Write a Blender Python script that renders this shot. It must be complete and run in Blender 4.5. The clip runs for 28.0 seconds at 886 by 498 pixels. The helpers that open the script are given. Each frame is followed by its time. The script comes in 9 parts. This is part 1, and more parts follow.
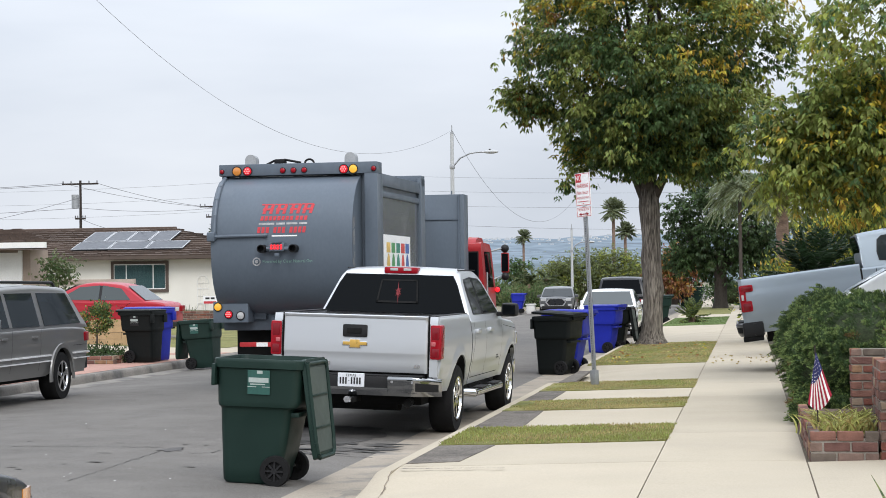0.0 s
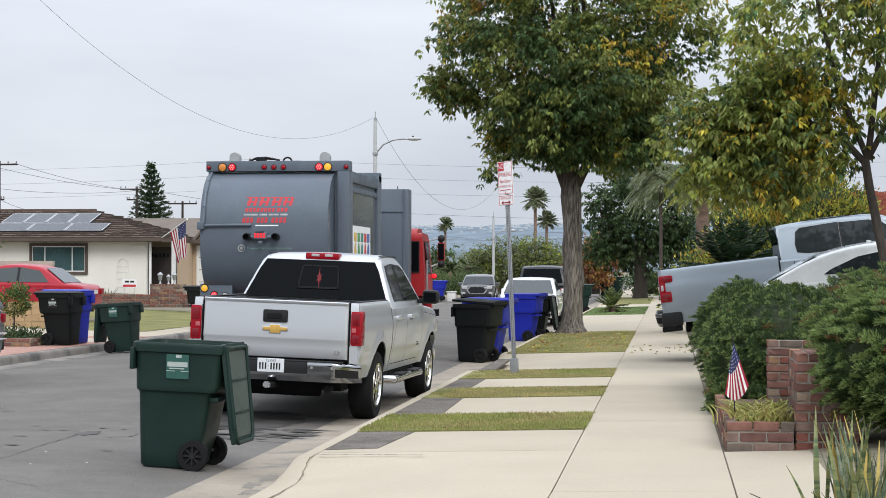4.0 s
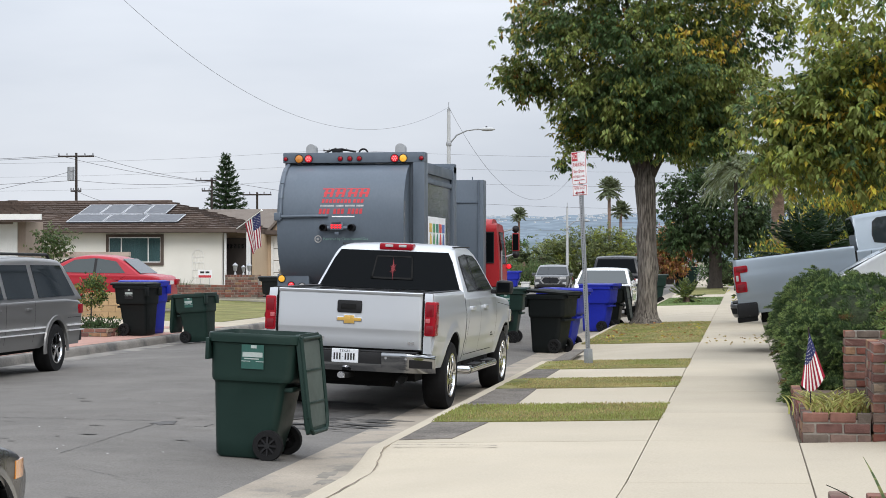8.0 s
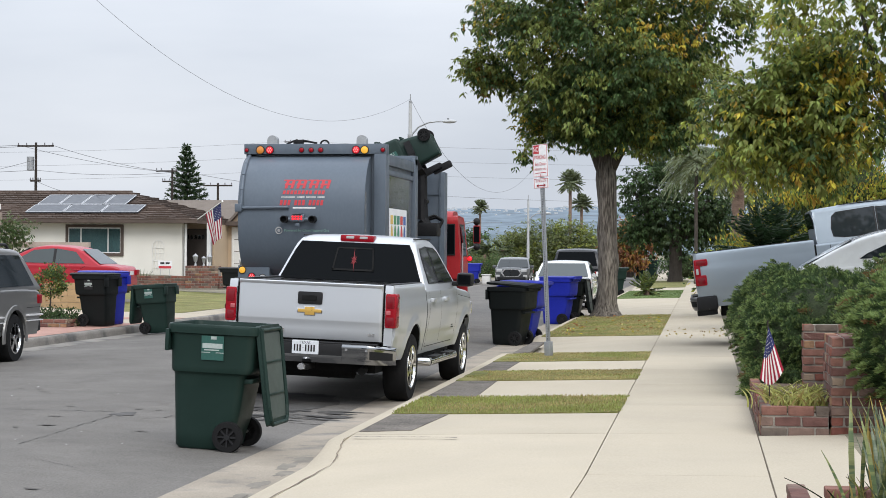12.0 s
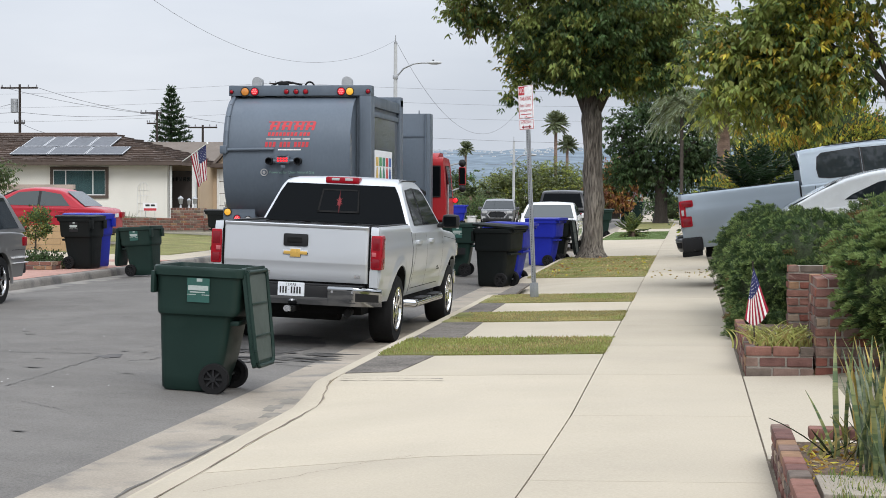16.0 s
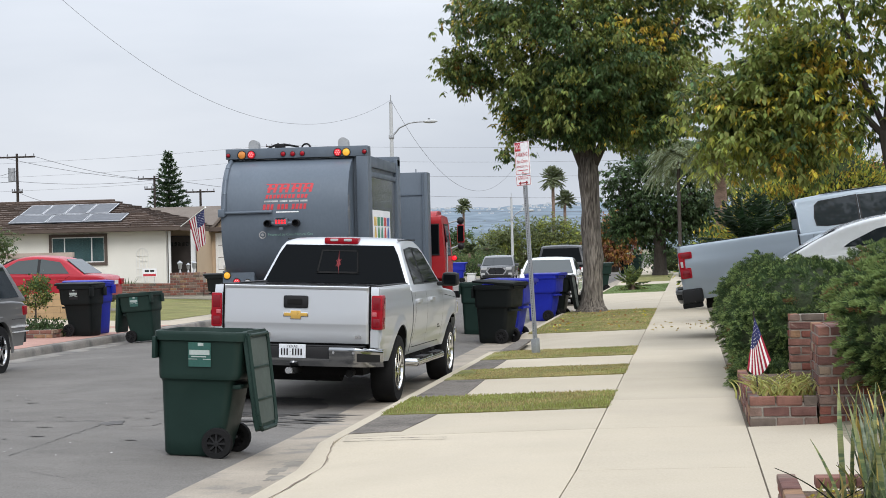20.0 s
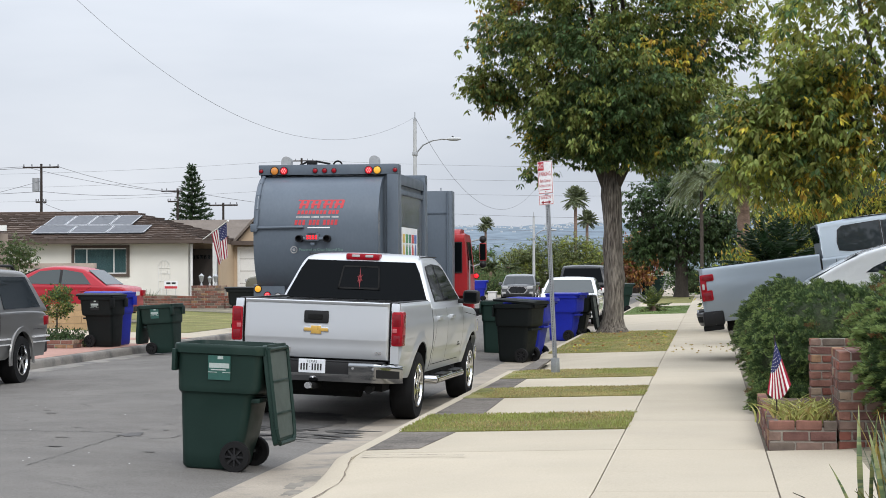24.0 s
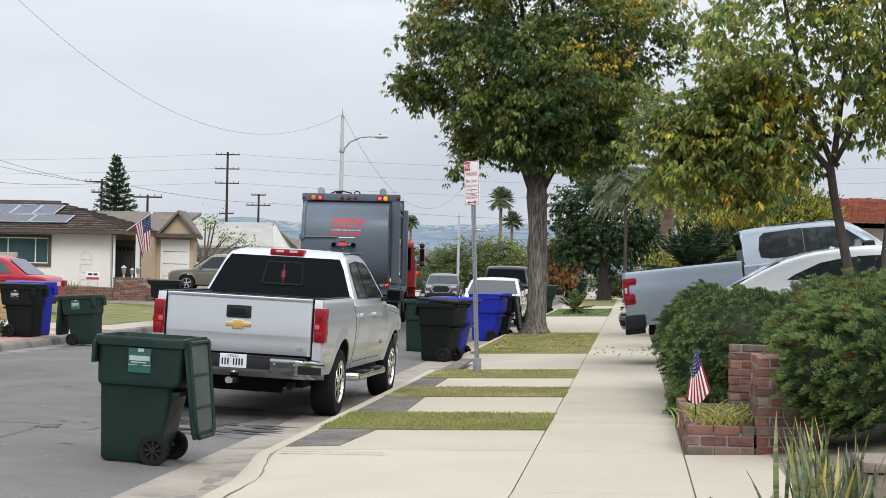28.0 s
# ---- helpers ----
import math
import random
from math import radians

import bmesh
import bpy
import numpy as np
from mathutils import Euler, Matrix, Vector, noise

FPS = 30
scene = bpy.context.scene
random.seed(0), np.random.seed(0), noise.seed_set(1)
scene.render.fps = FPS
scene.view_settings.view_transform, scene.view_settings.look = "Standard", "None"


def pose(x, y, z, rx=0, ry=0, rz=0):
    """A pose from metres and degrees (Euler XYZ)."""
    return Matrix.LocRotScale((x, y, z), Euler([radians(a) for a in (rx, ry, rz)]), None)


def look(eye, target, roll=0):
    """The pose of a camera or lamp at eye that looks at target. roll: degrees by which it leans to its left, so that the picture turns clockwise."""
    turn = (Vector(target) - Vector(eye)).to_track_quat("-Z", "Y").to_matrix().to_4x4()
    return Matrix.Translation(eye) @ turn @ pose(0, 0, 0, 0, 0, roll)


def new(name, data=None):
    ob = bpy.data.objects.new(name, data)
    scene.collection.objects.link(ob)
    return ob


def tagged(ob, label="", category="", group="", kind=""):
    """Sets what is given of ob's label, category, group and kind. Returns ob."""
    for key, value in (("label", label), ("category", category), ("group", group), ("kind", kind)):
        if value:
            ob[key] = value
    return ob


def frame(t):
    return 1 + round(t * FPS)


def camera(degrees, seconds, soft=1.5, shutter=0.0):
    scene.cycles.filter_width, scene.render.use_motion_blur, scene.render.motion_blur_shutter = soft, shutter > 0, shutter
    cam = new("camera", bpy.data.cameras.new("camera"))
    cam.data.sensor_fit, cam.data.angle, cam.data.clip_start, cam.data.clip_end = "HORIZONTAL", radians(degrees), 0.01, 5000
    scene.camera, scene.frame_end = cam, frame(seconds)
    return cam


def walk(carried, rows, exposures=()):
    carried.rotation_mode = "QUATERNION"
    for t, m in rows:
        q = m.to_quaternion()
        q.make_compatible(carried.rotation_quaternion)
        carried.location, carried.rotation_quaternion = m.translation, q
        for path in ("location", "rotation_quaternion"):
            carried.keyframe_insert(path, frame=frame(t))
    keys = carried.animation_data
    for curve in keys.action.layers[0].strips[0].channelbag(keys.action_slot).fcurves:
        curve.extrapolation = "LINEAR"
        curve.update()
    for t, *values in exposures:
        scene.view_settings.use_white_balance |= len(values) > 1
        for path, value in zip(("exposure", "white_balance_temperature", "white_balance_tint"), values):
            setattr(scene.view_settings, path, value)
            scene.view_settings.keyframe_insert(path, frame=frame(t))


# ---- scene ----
EYE = (0.0, 0.0, 1.75)


def aim(yaw, pitch, roll):
    """Camera pose at the standing place: yaw right of the street, pitch up, roll."""
    a, b = radians(yaw), radians(pitch)
    way = (math.sin(a) * math.cos(b), math.cos(a) * math.cos(b), math.sin(b))
    return look(EYE, [e + w for e, w in zip(EYE, way)], roll)


cam = camera(26.73, 28.0, soft=0.75)
walk(cam, [(t, aim(a, b, c)) for t, a, b, c in (
    (0.0, -9.28, 1.04, -0.71), (0.5, -9.19, 0.81, -0.37), (1.0, -9.19, 0.41, -0.42), (1.5, -8.51, 0.55, -0.33),
    (2.0, -7.87, 1.27, -0.01), (2.5, -7.62, 1.31, -0.03), (3.0, -7.21, 0.94, -0.06), (3.5, -6.86, 0.61, 0.06),
    (5.5, -7.22, 0.87, 0.25), (6.0, -7.74, 1.13, 0.06), (6.5, -8.06, 1.52, 0.07), (7.0, -8.07, 1.31, 0.11),
    (7.5, -8.21, 0.85, -0.02), (8.0, -9.14, 0.33, 0.0), (8.5, -9.44, 0.45, 0.15), (9.0, -9.34, 0.24, 0.35),
    (9.5, -9.21, 0.06, 0.55), (10.0, -8.93, 0.35, 0.66), (10.5, -9.15, 0.57, 0.54), (11.0, -9.13, 0.62, 0.57),
    (11.5, -8.52, 0.38, 0.57), (12.0, -7.94, 0.09, 0.29), (12.5, -7.66, -0.05, 0.11), (14.5, -7.79, -0.0, 0.11),
    (15.0, -7.01, -0.18, -0.25), (15.5, -7.11, -1.2, -0.11), (16.0, -7.49, -1.7, 0.19), (16.5, -7.51, -1.56, 0.2),
    (17.0, -7.75, -1.45, 0.36), (17.5, -8.09, -1.47, 0.38), (18.0, -7.91, -1.57, 0.41), (18.5, -7.61, -1.64, 0.42),
    (19.0, -8.28, -1.22, 0.43), (19.5, -8.3, -0.59, 0.03), (20.0, -7.46, 0.08, -1.31), (20.5, -6.2, 0.52, -1.71),
    (21.0, -6.34, 0.35, -1.49), (21.5, -7.24, -0.14, -0.83), (22.0, -7.89, -0.39, -0.6), (22.5, -8.26, -0.06, -0.39),
    (24.5, -7.94, 0.74, -0.06), (25.0, -7.54, 0.81, 0.47), (25.5, -6.88, 0.59, 0.86), (26.0, -6.74, 0.11, 1.05),
    (26.5, -6.44, -0.2, 0.95), (27.0, -6.31, 0.1, 0.81), (27.5, -5.93, 0.21, 1.3), (28.0, -5.8, 0.6, 1.14),
)], exposures=[(0.0, 0.38), (1.2, 0.36), (3.0, 0.30), (28.0, 0.30)])

# world: even overcast, brighter overhead
world = bpy.data.worlds.new("overcast_sky")
scene.world = world
world.use_nodes = True
wn, wl = world.node_tree.nodes, world.node_tree.links
wn.clear()
w_out, w_bg = wn.new("ShaderNodeOutputWorld"), wn.new("ShaderNodeBackground")
w_sky = wn.new("ShaderNodeTexSky")
w_sky.sky_type, w_sky.sun_disc = "NISHITA", False
w_sky.sun_elevation, w_sky.sun_rotation = radians(52), radians(150)
w_sky.air_density, w_sky.dust_density, w_sky.ozone_density = 1.0, 4.0, 1.0
w_sca = wn.new("ShaderNodeVectorMath")
w_sca.operation = "SCALE"
w_sca.inputs["Scale"].default_value = 0.06
w_tc, w_map = wn.new("ShaderNodeTexCoord"), wn.new("ShaderNodeMapping")
w_map.inputs["Scale"].default_value = (1.0, 1.0, 4.5)
w_noise = wn.new("ShaderNodeTexNoise")
w_noise.inputs["Scale"].default_value, w_noise.inputs["Detail"].default_value = 2.6, 5
w_ramp = wn.new("ShaderNodeValToRGB")
w_ramp.color_ramp.elements[0].position, w_ramp.color_ramp.elements[1].position = 0.3, 0.72
w_ramp.color_ramp.elements[0].color = (0.50, 0.545, 0.62, 1)
w_ramp.color_ramp.elements[1].color = (0.70, 0.735, 0.795, 1)
w_sep = wn.new("ShaderNodeSeparateXYZ")
w_up = wn.new("ShaderNodeMapRange")
w_up.inputs["From Min"].default_value, w_up.inputs["From Max"].default_value = 0.05, 1.0
w_up.inputs["To Min"].default_value, w_up.inputs["To Max"].default_value = 1.0, 2.85
w_cl = wn.new("ShaderNodeVectorMath")
w_cl.operation = "SCALE"
w_mix = wn.new("ShaderNodeMix")
w_mix.data_type = "RGBA"
w_mix.inputs["Factor"].default_value = 0.88
wl.new(w_tc.outputs["Generated"], w_map.inputs["Vector"])
wl.new(w_map.outputs["Vector"], w_noise.inputs["Vector"])
wl.new(w_noise.outputs["Fac"], w_ramp.inputs["Fac"])
wl.new(w_tc.outputs["Generated"], w_sep.inputs["Vector"])
wl.new(w_sep.outputs["Z"], w_up.inputs["Value"])
wl.new(w_ramp.outputs["Color"], w_cl.inputs[0])
wl.new(w_up.outputs["Result"], w_cl.inputs["Scale"])
wl.new(w_sky.outputs["Color"], w_sca.inputs[0])
wl.new(w_sca.outputs["Vector"], w_mix.inputs["A"])
wl.new(w_cl.outputs["Vector"], w_mix.inputs["B"])
wl.new(w_mix.outputs["Result"], w_bg.inputs["Color"])
wl.new(w_bg.outputs["Background"], w_out.inputs["Surface"])
w_bg.inputs["Strength"].default_value = 1.0

sun = new("sun", bpy.data.lights.new("sun", "SUN"))
sun.data.energy, sun.data.angle, sun.data.color = 1.45, radians(28), (1.0, 0.975, 0.94)
sun.matrix_world = look((20, -30, 50), (0, 20, 0))


# ---- materials ----
def node_setup(name):
    m = bpy.data.materials.new(name)
    m.use_nodes = True
    n, l = m.node_tree.nodes, m.node_tree.links
    return m, n, l, n["Principled BSDF"]


def mat(name, c, rough=0.6, metal=0.0, var=0.12, scale=3.0, grain=40.0, gvar=0.08, bump=0.0, bscale=80.0, coat=0.0,
        spec=0.3, rand=0.0, island=0.0, c2=None, c2at=(0.55, 0.7), c2scale=2.0, stretch=(1, 1, 1), hue=0.0):
    """Colour with broad and fine variation, optional second colour in patches, relief and random tint by piece."""
    m, n, l, b = node_setup(name)
    tc, mp = n.new("ShaderNodeTexCoord"), n.new("ShaderNodeMapping")
    mp.inputs["Scale"].default_value = stretch
    l.new(tc.outputs["Object"], mp.inputs["Vector"])

    def tex(s, d):
        t = n.new("ShaderNodeTexNoise")
        t.inputs["Scale"].default_value, t.inputs["Detail"].default_value = s, d
        l.new(mp.outputs["Vector"], t.inputs["Vector"])
        return t.outputs["Fac"]

    def rng(v, lo, hi, a=0.3, z=0.7):
        r = n.new("ShaderNodeMapRange")
        r.inputs["From Min"].default_value, r.inputs["From Max"].default_value = a, z
        r.inputs["To Min"].default_value, r.inputs["To Max"].default_value = lo, hi
        l.new(v, r.inputs["Value"])
        return r.outputs["Result"]

    def mul(a, v):
        s = n.new("ShaderNodeVectorMath")
        s.operation = "SCALE"
        l.new(a, s.inputs[0])
        l.new(v, s.inputs["Scale"])
        return s.outputs["Vector"]

    rgb = n.new("ShaderNodeRGB")
    rgb.outputs[0].default_value = (*c, 1)
    col = rgb.outputs[0]
    if c2:
        mx = n.new("ShaderNodeMix")
        mx.data_type = "RGBA"
        l.new(col, mx.inputs["A"])
        mx.inputs["B"].default_value = (*c2, 1)
        l.new(rng(tex(c2scale, 4), 0, 1, *c2at), mx.inputs["Factor"])
        col = mx.outputs["Result"]
    if var:
        col = mul(col, rng(tex(scale, 3), 1 - var, 1 + var))
    if gvar:
        col = mul(col, rng(tex(grain, 2), 1 - gvar, 1 + gvar))
    if rand:
        oi = n.new("ShaderNodeObjectInfo")
        col = mul(col, rng(oi.outputs["Random"], 1 - rand, 1 + rand, 0, 1))
    if island:
        ge = n.new("ShaderNodeNewGeometry")
        col = mul(col, rng(ge.outputs["Random Per Island"], 1 - island, 1 + island, 0, 1))
    if hue:
        hs = n.new("ShaderNodeHueSaturation")
        ge2 = n.new("ShaderNodeNewGeometry")
        l.new(rng(ge2.outputs["Random Per Island"], 0.5 - hue, 0.5 + hue, 0, 1), hs.inputs["Hue"])
        l.new(col, hs.inputs["Color"])
        col = hs.outputs["Color"]
    l.new(col, b.inputs["Base Color"])
    b.inputs["Metallic"].default_value = metal
    b.inputs["Roughness"].default_value = rough
    if var:
        l.new(rng(tex(scale * 2.3, 3), max(rough - 0.06, 0.02), min(rough + 0.06, 1)), b.inputs["Roughness"])
    b.inputs["Coat Weight"].default_value = coat
    b.inputs["Coat Roughness"].default_value = 0.05
    b.inputs["Specular IOR Level"].default_value = spec
    if bump:
        bp = n.new("ShaderNodeBump")
        bp.inputs["Strength"].default_value, bp.inputs["Distance"].default_value = bump, 0.02
        l.new(tex(bscale, 3), bp.inputs["Height"])
        l.new(bp.outputs["Normal"], b.inputs["Normal"])
    return m


def glow(name, c, strength):
    m, n, l, b = node_setup(name)
    b.inputs["Base Color"].default_value = (*c, 1)
    b.inputs["Emission Color"].default_value = (*c, 1)
    b.inputs["Emission Strength"].default_value = strength
    b.inputs["Roughness"].default_value = 0.25
    return m


def glass(name, tint=(0.02, 0.025, 0.03), clear=0.35, spec=0.6):
    """Tinted pane: part clear, part dark gloss."""
    m, n, l, b = node_setup(name)
    b.inputs["Base Color"].default_value = (*tint, 1)
    b.inputs["Roughness"].default_value = 0.04
    b.inputs["Specular IOR Level"].default_value = spec
    t, x = n.new("ShaderNodeBsdfTransparent"), n.new("ShaderNodeMixShader")
    t.inputs["Color"].default_value = (0.75, 0.8, 0.82, 1)
    x.inputs["Fac"].default_value = clear
    l.new(b.outputs["BSDF"], x.inputs[1])
    l.new(t.outputs["BSDF"], x.inputs[2])
    l.new(x.outputs["Shader"], n["Material Output"].inputs["Surface"])
    return m


M = dict(
    asphalt=mat("asphalt", (0.116, 0.107, 0.096), 0.85, var=0.10, scale=1.6, grain=60, gvar=0.24, bump=0.4, bscale=110, spec=0.5,
                c2=(0.139, 0.129, 0.116), c2at=(0.42, 0.66), c2scale=0.5),
    tar=mat("tar", (0.022, 0.022, 0.024), 0.6, bump=0.1),
    patch=mat("asphalt_patch", (0.135, 0.120, 0.104), 0.9, var=0.3, scale=3, gvar=0.4, grain=45, bump=0.5, bscale=70),
    concrete=mat("concrete", (0.408, 0.358, 0.277), 0.85, var=0.05, scale=0.8, grain=60, gvar=0.06, bump=0.15, bscale=160, rand=0.06,
                 c2=(0.388, 0.341, 0.267), c2at=(0.45, 0.8), c2scale=0.9),
    gutter=mat("gutter_concrete", (0.285, 0.248, 0.20), 0.85, var=0.15, scale=1.2, grain=60, gvar=0.12, bump=0.2, bscale=120,
               c2=(0.185, 0.17, 0.15), c2at=(0.52, 0.68), c2scale=2.2),
    joint=mat("joint_dirt", (0.17, 0.14, 0.11), 0.95, bump=0.1),
    redwalk=mat("red_paving", (0.36, 0.21, 0.17), 0.85, var=0.12, grain=30, gvar=0.12, bump=0.2),
    soil=mat("soil", (0.12, 0.085, 0.06), 0.95, gvar=0.3, grain=25, bump=0.5, bscale=40),
    lawn=mat("lawn_ground", (0.15, 0.155, 0.05), 0.95, var=0.25, scale=1.4, gvar=0.3, grain=60, bump=0.6, bscale=70,
             c2=(0.22, 0.19, 0.075), c2at=(0.40, 0.75), c2scale=1.2),
    field=mat("far_ground", (0.16, 0.15, 0.10), 0.95, var=0.25, scale=0.05, gvar=0.2, grain=1.0),
    white=mat("white_paint", (0.78, 0.77, 0.74), 0.6, var=0.04, bump=0.04),
)


# ---- mesh helpers ----
def link(name, bm, material, parent=None, label="", smooth=False):
    me = bpy.data.meshes.new(name)
    bm.to_mesh(me)
    bm.free()
    for m in (material if isinstance(material, (list, tuple)) else [material]):
        me.materials.append(m)
    if smooth:
        me.shade_smooth()
        if smooth == "auto":
            me.set_sharp_from_angle(angle=radians(38))
    ob = new(name, me)
    if parent:
        ob.parent = parent
    if label:
        ob["label"] = label
    return ob


def part(name, bm, material, parent, label="", smooth=False):
    return link(name, bm, material, parent, label, smooth)


def box(bm, x0, x1, y0, y1, z0, z1, bev=0.0, m=None, mi=0):
    t = Matrix.Translation(((x0 + x1) / 2, (y0 + y1) / 2, (z0 + z1) / 2)) @ Matrix.Diagonal((abs(x1 - x0), abs(y1 - y0), abs(z1 - z0), 1))
    g = bmesh.ops.create_cube(bm, size=1, matrix=(m @ t) if m else t)
    vs = g["verts"]
    if bev:
        es = list({e for v in vs for e in v.link_edges})
        r = bmesh.ops.bevel(bm, geom=es, offset=bev, segments=2, profile=0.6, affect="EDGES")
        vs = r["verts"]
    for f in {f for v in vs for f in v.link_faces}:
        f.material_index = mi
    return vs


def tube(bm, p, q, r0, r1=None, seg=10, caps=True):
    p, q = Vector(p), Vector(q)
    r1 = r0 if r1 is None else r1
    d = q - p
    m = Matrix.Translation((p + q) / 2) @ d.to_track_quat("Z", "Y").to_matrix().to_4x4()
    return bmesh.ops.create_cone(bm, cap_ends=caps, segments=seg, radius1=r0, radius2=r1, depth=d.length, matrix=m)["verts"]


def path_tube(bm, pts, r, seg=8):
    for a, b in zip(pts, pts[1:]):
        tube(bm, a, b, r, r, seg)


def B():
    return bmesh.new()


def thing(name, loc, rz=0.0, label="", category="", group="", kind="", rx=0.0, ry=0.0):
    ob = new(name)
    ob.matrix_basis = pose(*loc, rx, ry, rz)
    return tagged(ob, label, category, group, kind)


def prism(bm, poly, x0, x1, zcuts=(), ycuts=(), xcuts=()):
    """Side outline (y, z) drawn out from x0 to x1, cut into bands so that it can be shaped."""
    vs = [bm.verts.new((x0, y, z)) for y, z in poly]
    f = bm.faces.new(vs)
    r = bmesh.ops.extrude_face_region(bm, geom=[f])
    bmesh.ops.translate(bm, vec=(x1 - x0, 0, 0), verts=[v for v in r["geom"] if isinstance(v, bmesh.types.BMVert)])
    bmesh.ops.recalc_face_normals(bm, faces=bm.faces)
    for axis, cuts in ((2, zcuts), (1, ycuts), (0, xcuts)):
        for c in cuts:
            co, no = [0, 0, 0], [0, 0, 0]
            co[axis], no[axis] = c, 1
            bmesh.ops.bisect_plane(bm, geom=bm.verts[:] + bm.edges[:] + bm.faces[:], plane_co=co, plane_no=no, dist=1e-4)


def shape(bm, fn):
    for v in bm.verts:
        v.co = fn(*v.co)


# ---- ground ----
KERB_R, WALK_L, WALK_R, KERB_L = -3.05, -0.80, 0.46, -12.05


def road_z(x):
    u = (x - (KERB_R - 0.75)) / (KERB_L + 0.60 - (KERB_R - 0.75))
    return 0.10 * 4 * u * (1 - u) if 0 < u < 1 else 0.0


def sheet(name, xs, ys, zf, material, label, kind="structure", category="", depth=0.0):
    bm = B()
    rows = [[bm.verts.new((x, y, zf(x, y))) for x in xs] for y in ys]
    for a, b in zip(rows, rows[1:]):
        for i in range(len(xs) - 1):
            bm.faces.new((a[i], a[i + 1], b[i + 1], b[i]))
    if depth:
        r = bmesh.ops.extrude_face_region(bm, geom=bm.faces[:])
        bmesh.ops.translate(bm, vec=(0, 0, -depth), verts=[v for v in r["geom"] if isinstance(v, bmesh.types.BMVert)])
        bmesh.ops.recalc_face_normals(bm, faces=bm.faces)
    ob = link(name, bm, material, smooth=not depth)
    return tagged(ob, label, category or name.split("_")[0], kind=kind)


M["farkerb"] = mat("stained_kerb", (0.215, 0.20, 0.18), 0.9, var=0.2, scale=1.5, gvar=0.15, grain=30, bump=0.2, bscale=60, c2=(0.12, 0.115, 0.11), c2at=(0.5, 0.65), c2scale=1.8)
FAR = 420.0
tagged(sheet("ground", [-1500, -400, -100, -11.6, -3.0, 0.5, 40, 400, 1500], [-300, -60, 0, 60, 140, 400, 1200, 3000],
             lambda x, y: -0.35, M["field"], "dry bare ground running out to the distance"), category="ground")
road_xs = [KERB_L + 0.60 + i * (KERB_R - 0.75 - KERB_L - 0.60) / 14 for i in range(15)]
sheet("road", road_xs, [-60, 0, 12, 24, 48, 80, 130, 220, FAR], lambda x, y: road_z(x), M["asphalt"],
      "grey worn asphalt street with tar-filled cracks", category="road")
sheet("gutter", [KERB_R - 0.76, KERB_R - 0.4, KERB_R - 0.1], [-60, 8, 16, 30, 60, FAR], lambda x, y: 0.004, M["gutter"],
      "stained concrete gutter beside the kerb", category="gutter")
sheet("gutter_far", [KERB_L + 0.10, KERB_L + 0.3, KERB_L + 0.61], [-60, 16, 30, 60, FAR], lambda x, y: 0.004, M["farkerb"],
      "stained grey concrete gutter across the street", category="gutter")


def verge_z(x):
    return 0.15 + 0.055 * (x - KERB_R) / (WALK_L - KERB_R)


APRONS = [(-30.0, 15.6), (29.3, 35.2), (47.0, 64.5), (78.5, 85.0)]


def kerb_drop(y):
    """1 at full kerb, 0 in a dropped driveway entrance."""
    k = 1.0
    for a, b in APRONS:
        k = min(k, max(0.0, min(1.0, max((a + 0.9 - y) / 0.9, (y - b + 0.9) / 0.9))) if a < y < b else 1.0)
    return k


def kerb(name, x0, x1, ys, drop, label, m="concrete"):
    """Kerb with a rolled top edge; x0 is the street side."""
    s = 1 if x1 > x0 else -1
    bm = B()
    rings = []
    for y in ys:
        h = 0.035 + 0.115 * drop(y)
        back = s * 0.085 * (1 - drop(y))
        prof = [(x0 - s * 0.02 + back * 0.2, -0.05), (x0 + back * 0.2, h * 0.55), (x0 + s * 0.012 + back * 0.3, h - 0.02), (x0 + s * 0.035 + back * 0.4, h), (x1 + back, h + 0.004 + 0.012 * (1 - drop(y))), (x1 + back, -0.05)]
        rings.append([bm.verts.new((x, y, z)) for x, z in prof])
    for a, b in zip(rings, rings[1:]):
        for i in range(5):
            bm.faces.new((a[i], a[i + 1], b[i + 1], b[i]))
    bmesh.ops.recalc_face_normals(bm, faces=bm.faces)
    return tagged(link(name, bm, M[m], smooth="auto"), label, "kerb", kind="structure")


kerb_ys = sorted({-60, 0, 6, 9, 12, FAR, 160, 110} | {round(a + d, 2) for a, b in APRONS for a, d in ((a, -0.05), (a, 0), (a, 0.45), (a, 0.9), (b, -0.9), (b, -0.45), (b, 0), (b, 0.05))})
kerb_ys = [y for y in kerb_ys if y >= -60]
kerb("kerb", KERB_R - 0.12, KERB_R + 0.03, kerb_ys, kerb_drop, "pale concrete kerb dropping at the driveway entrances")
kerb("kerb_far", KERB_L + 0.12, KERB_L - 0.05, [-60, 20, 40, 80, FAR], lambda y: 1.0, "weathered concrete kerb across the street", "farkerb")


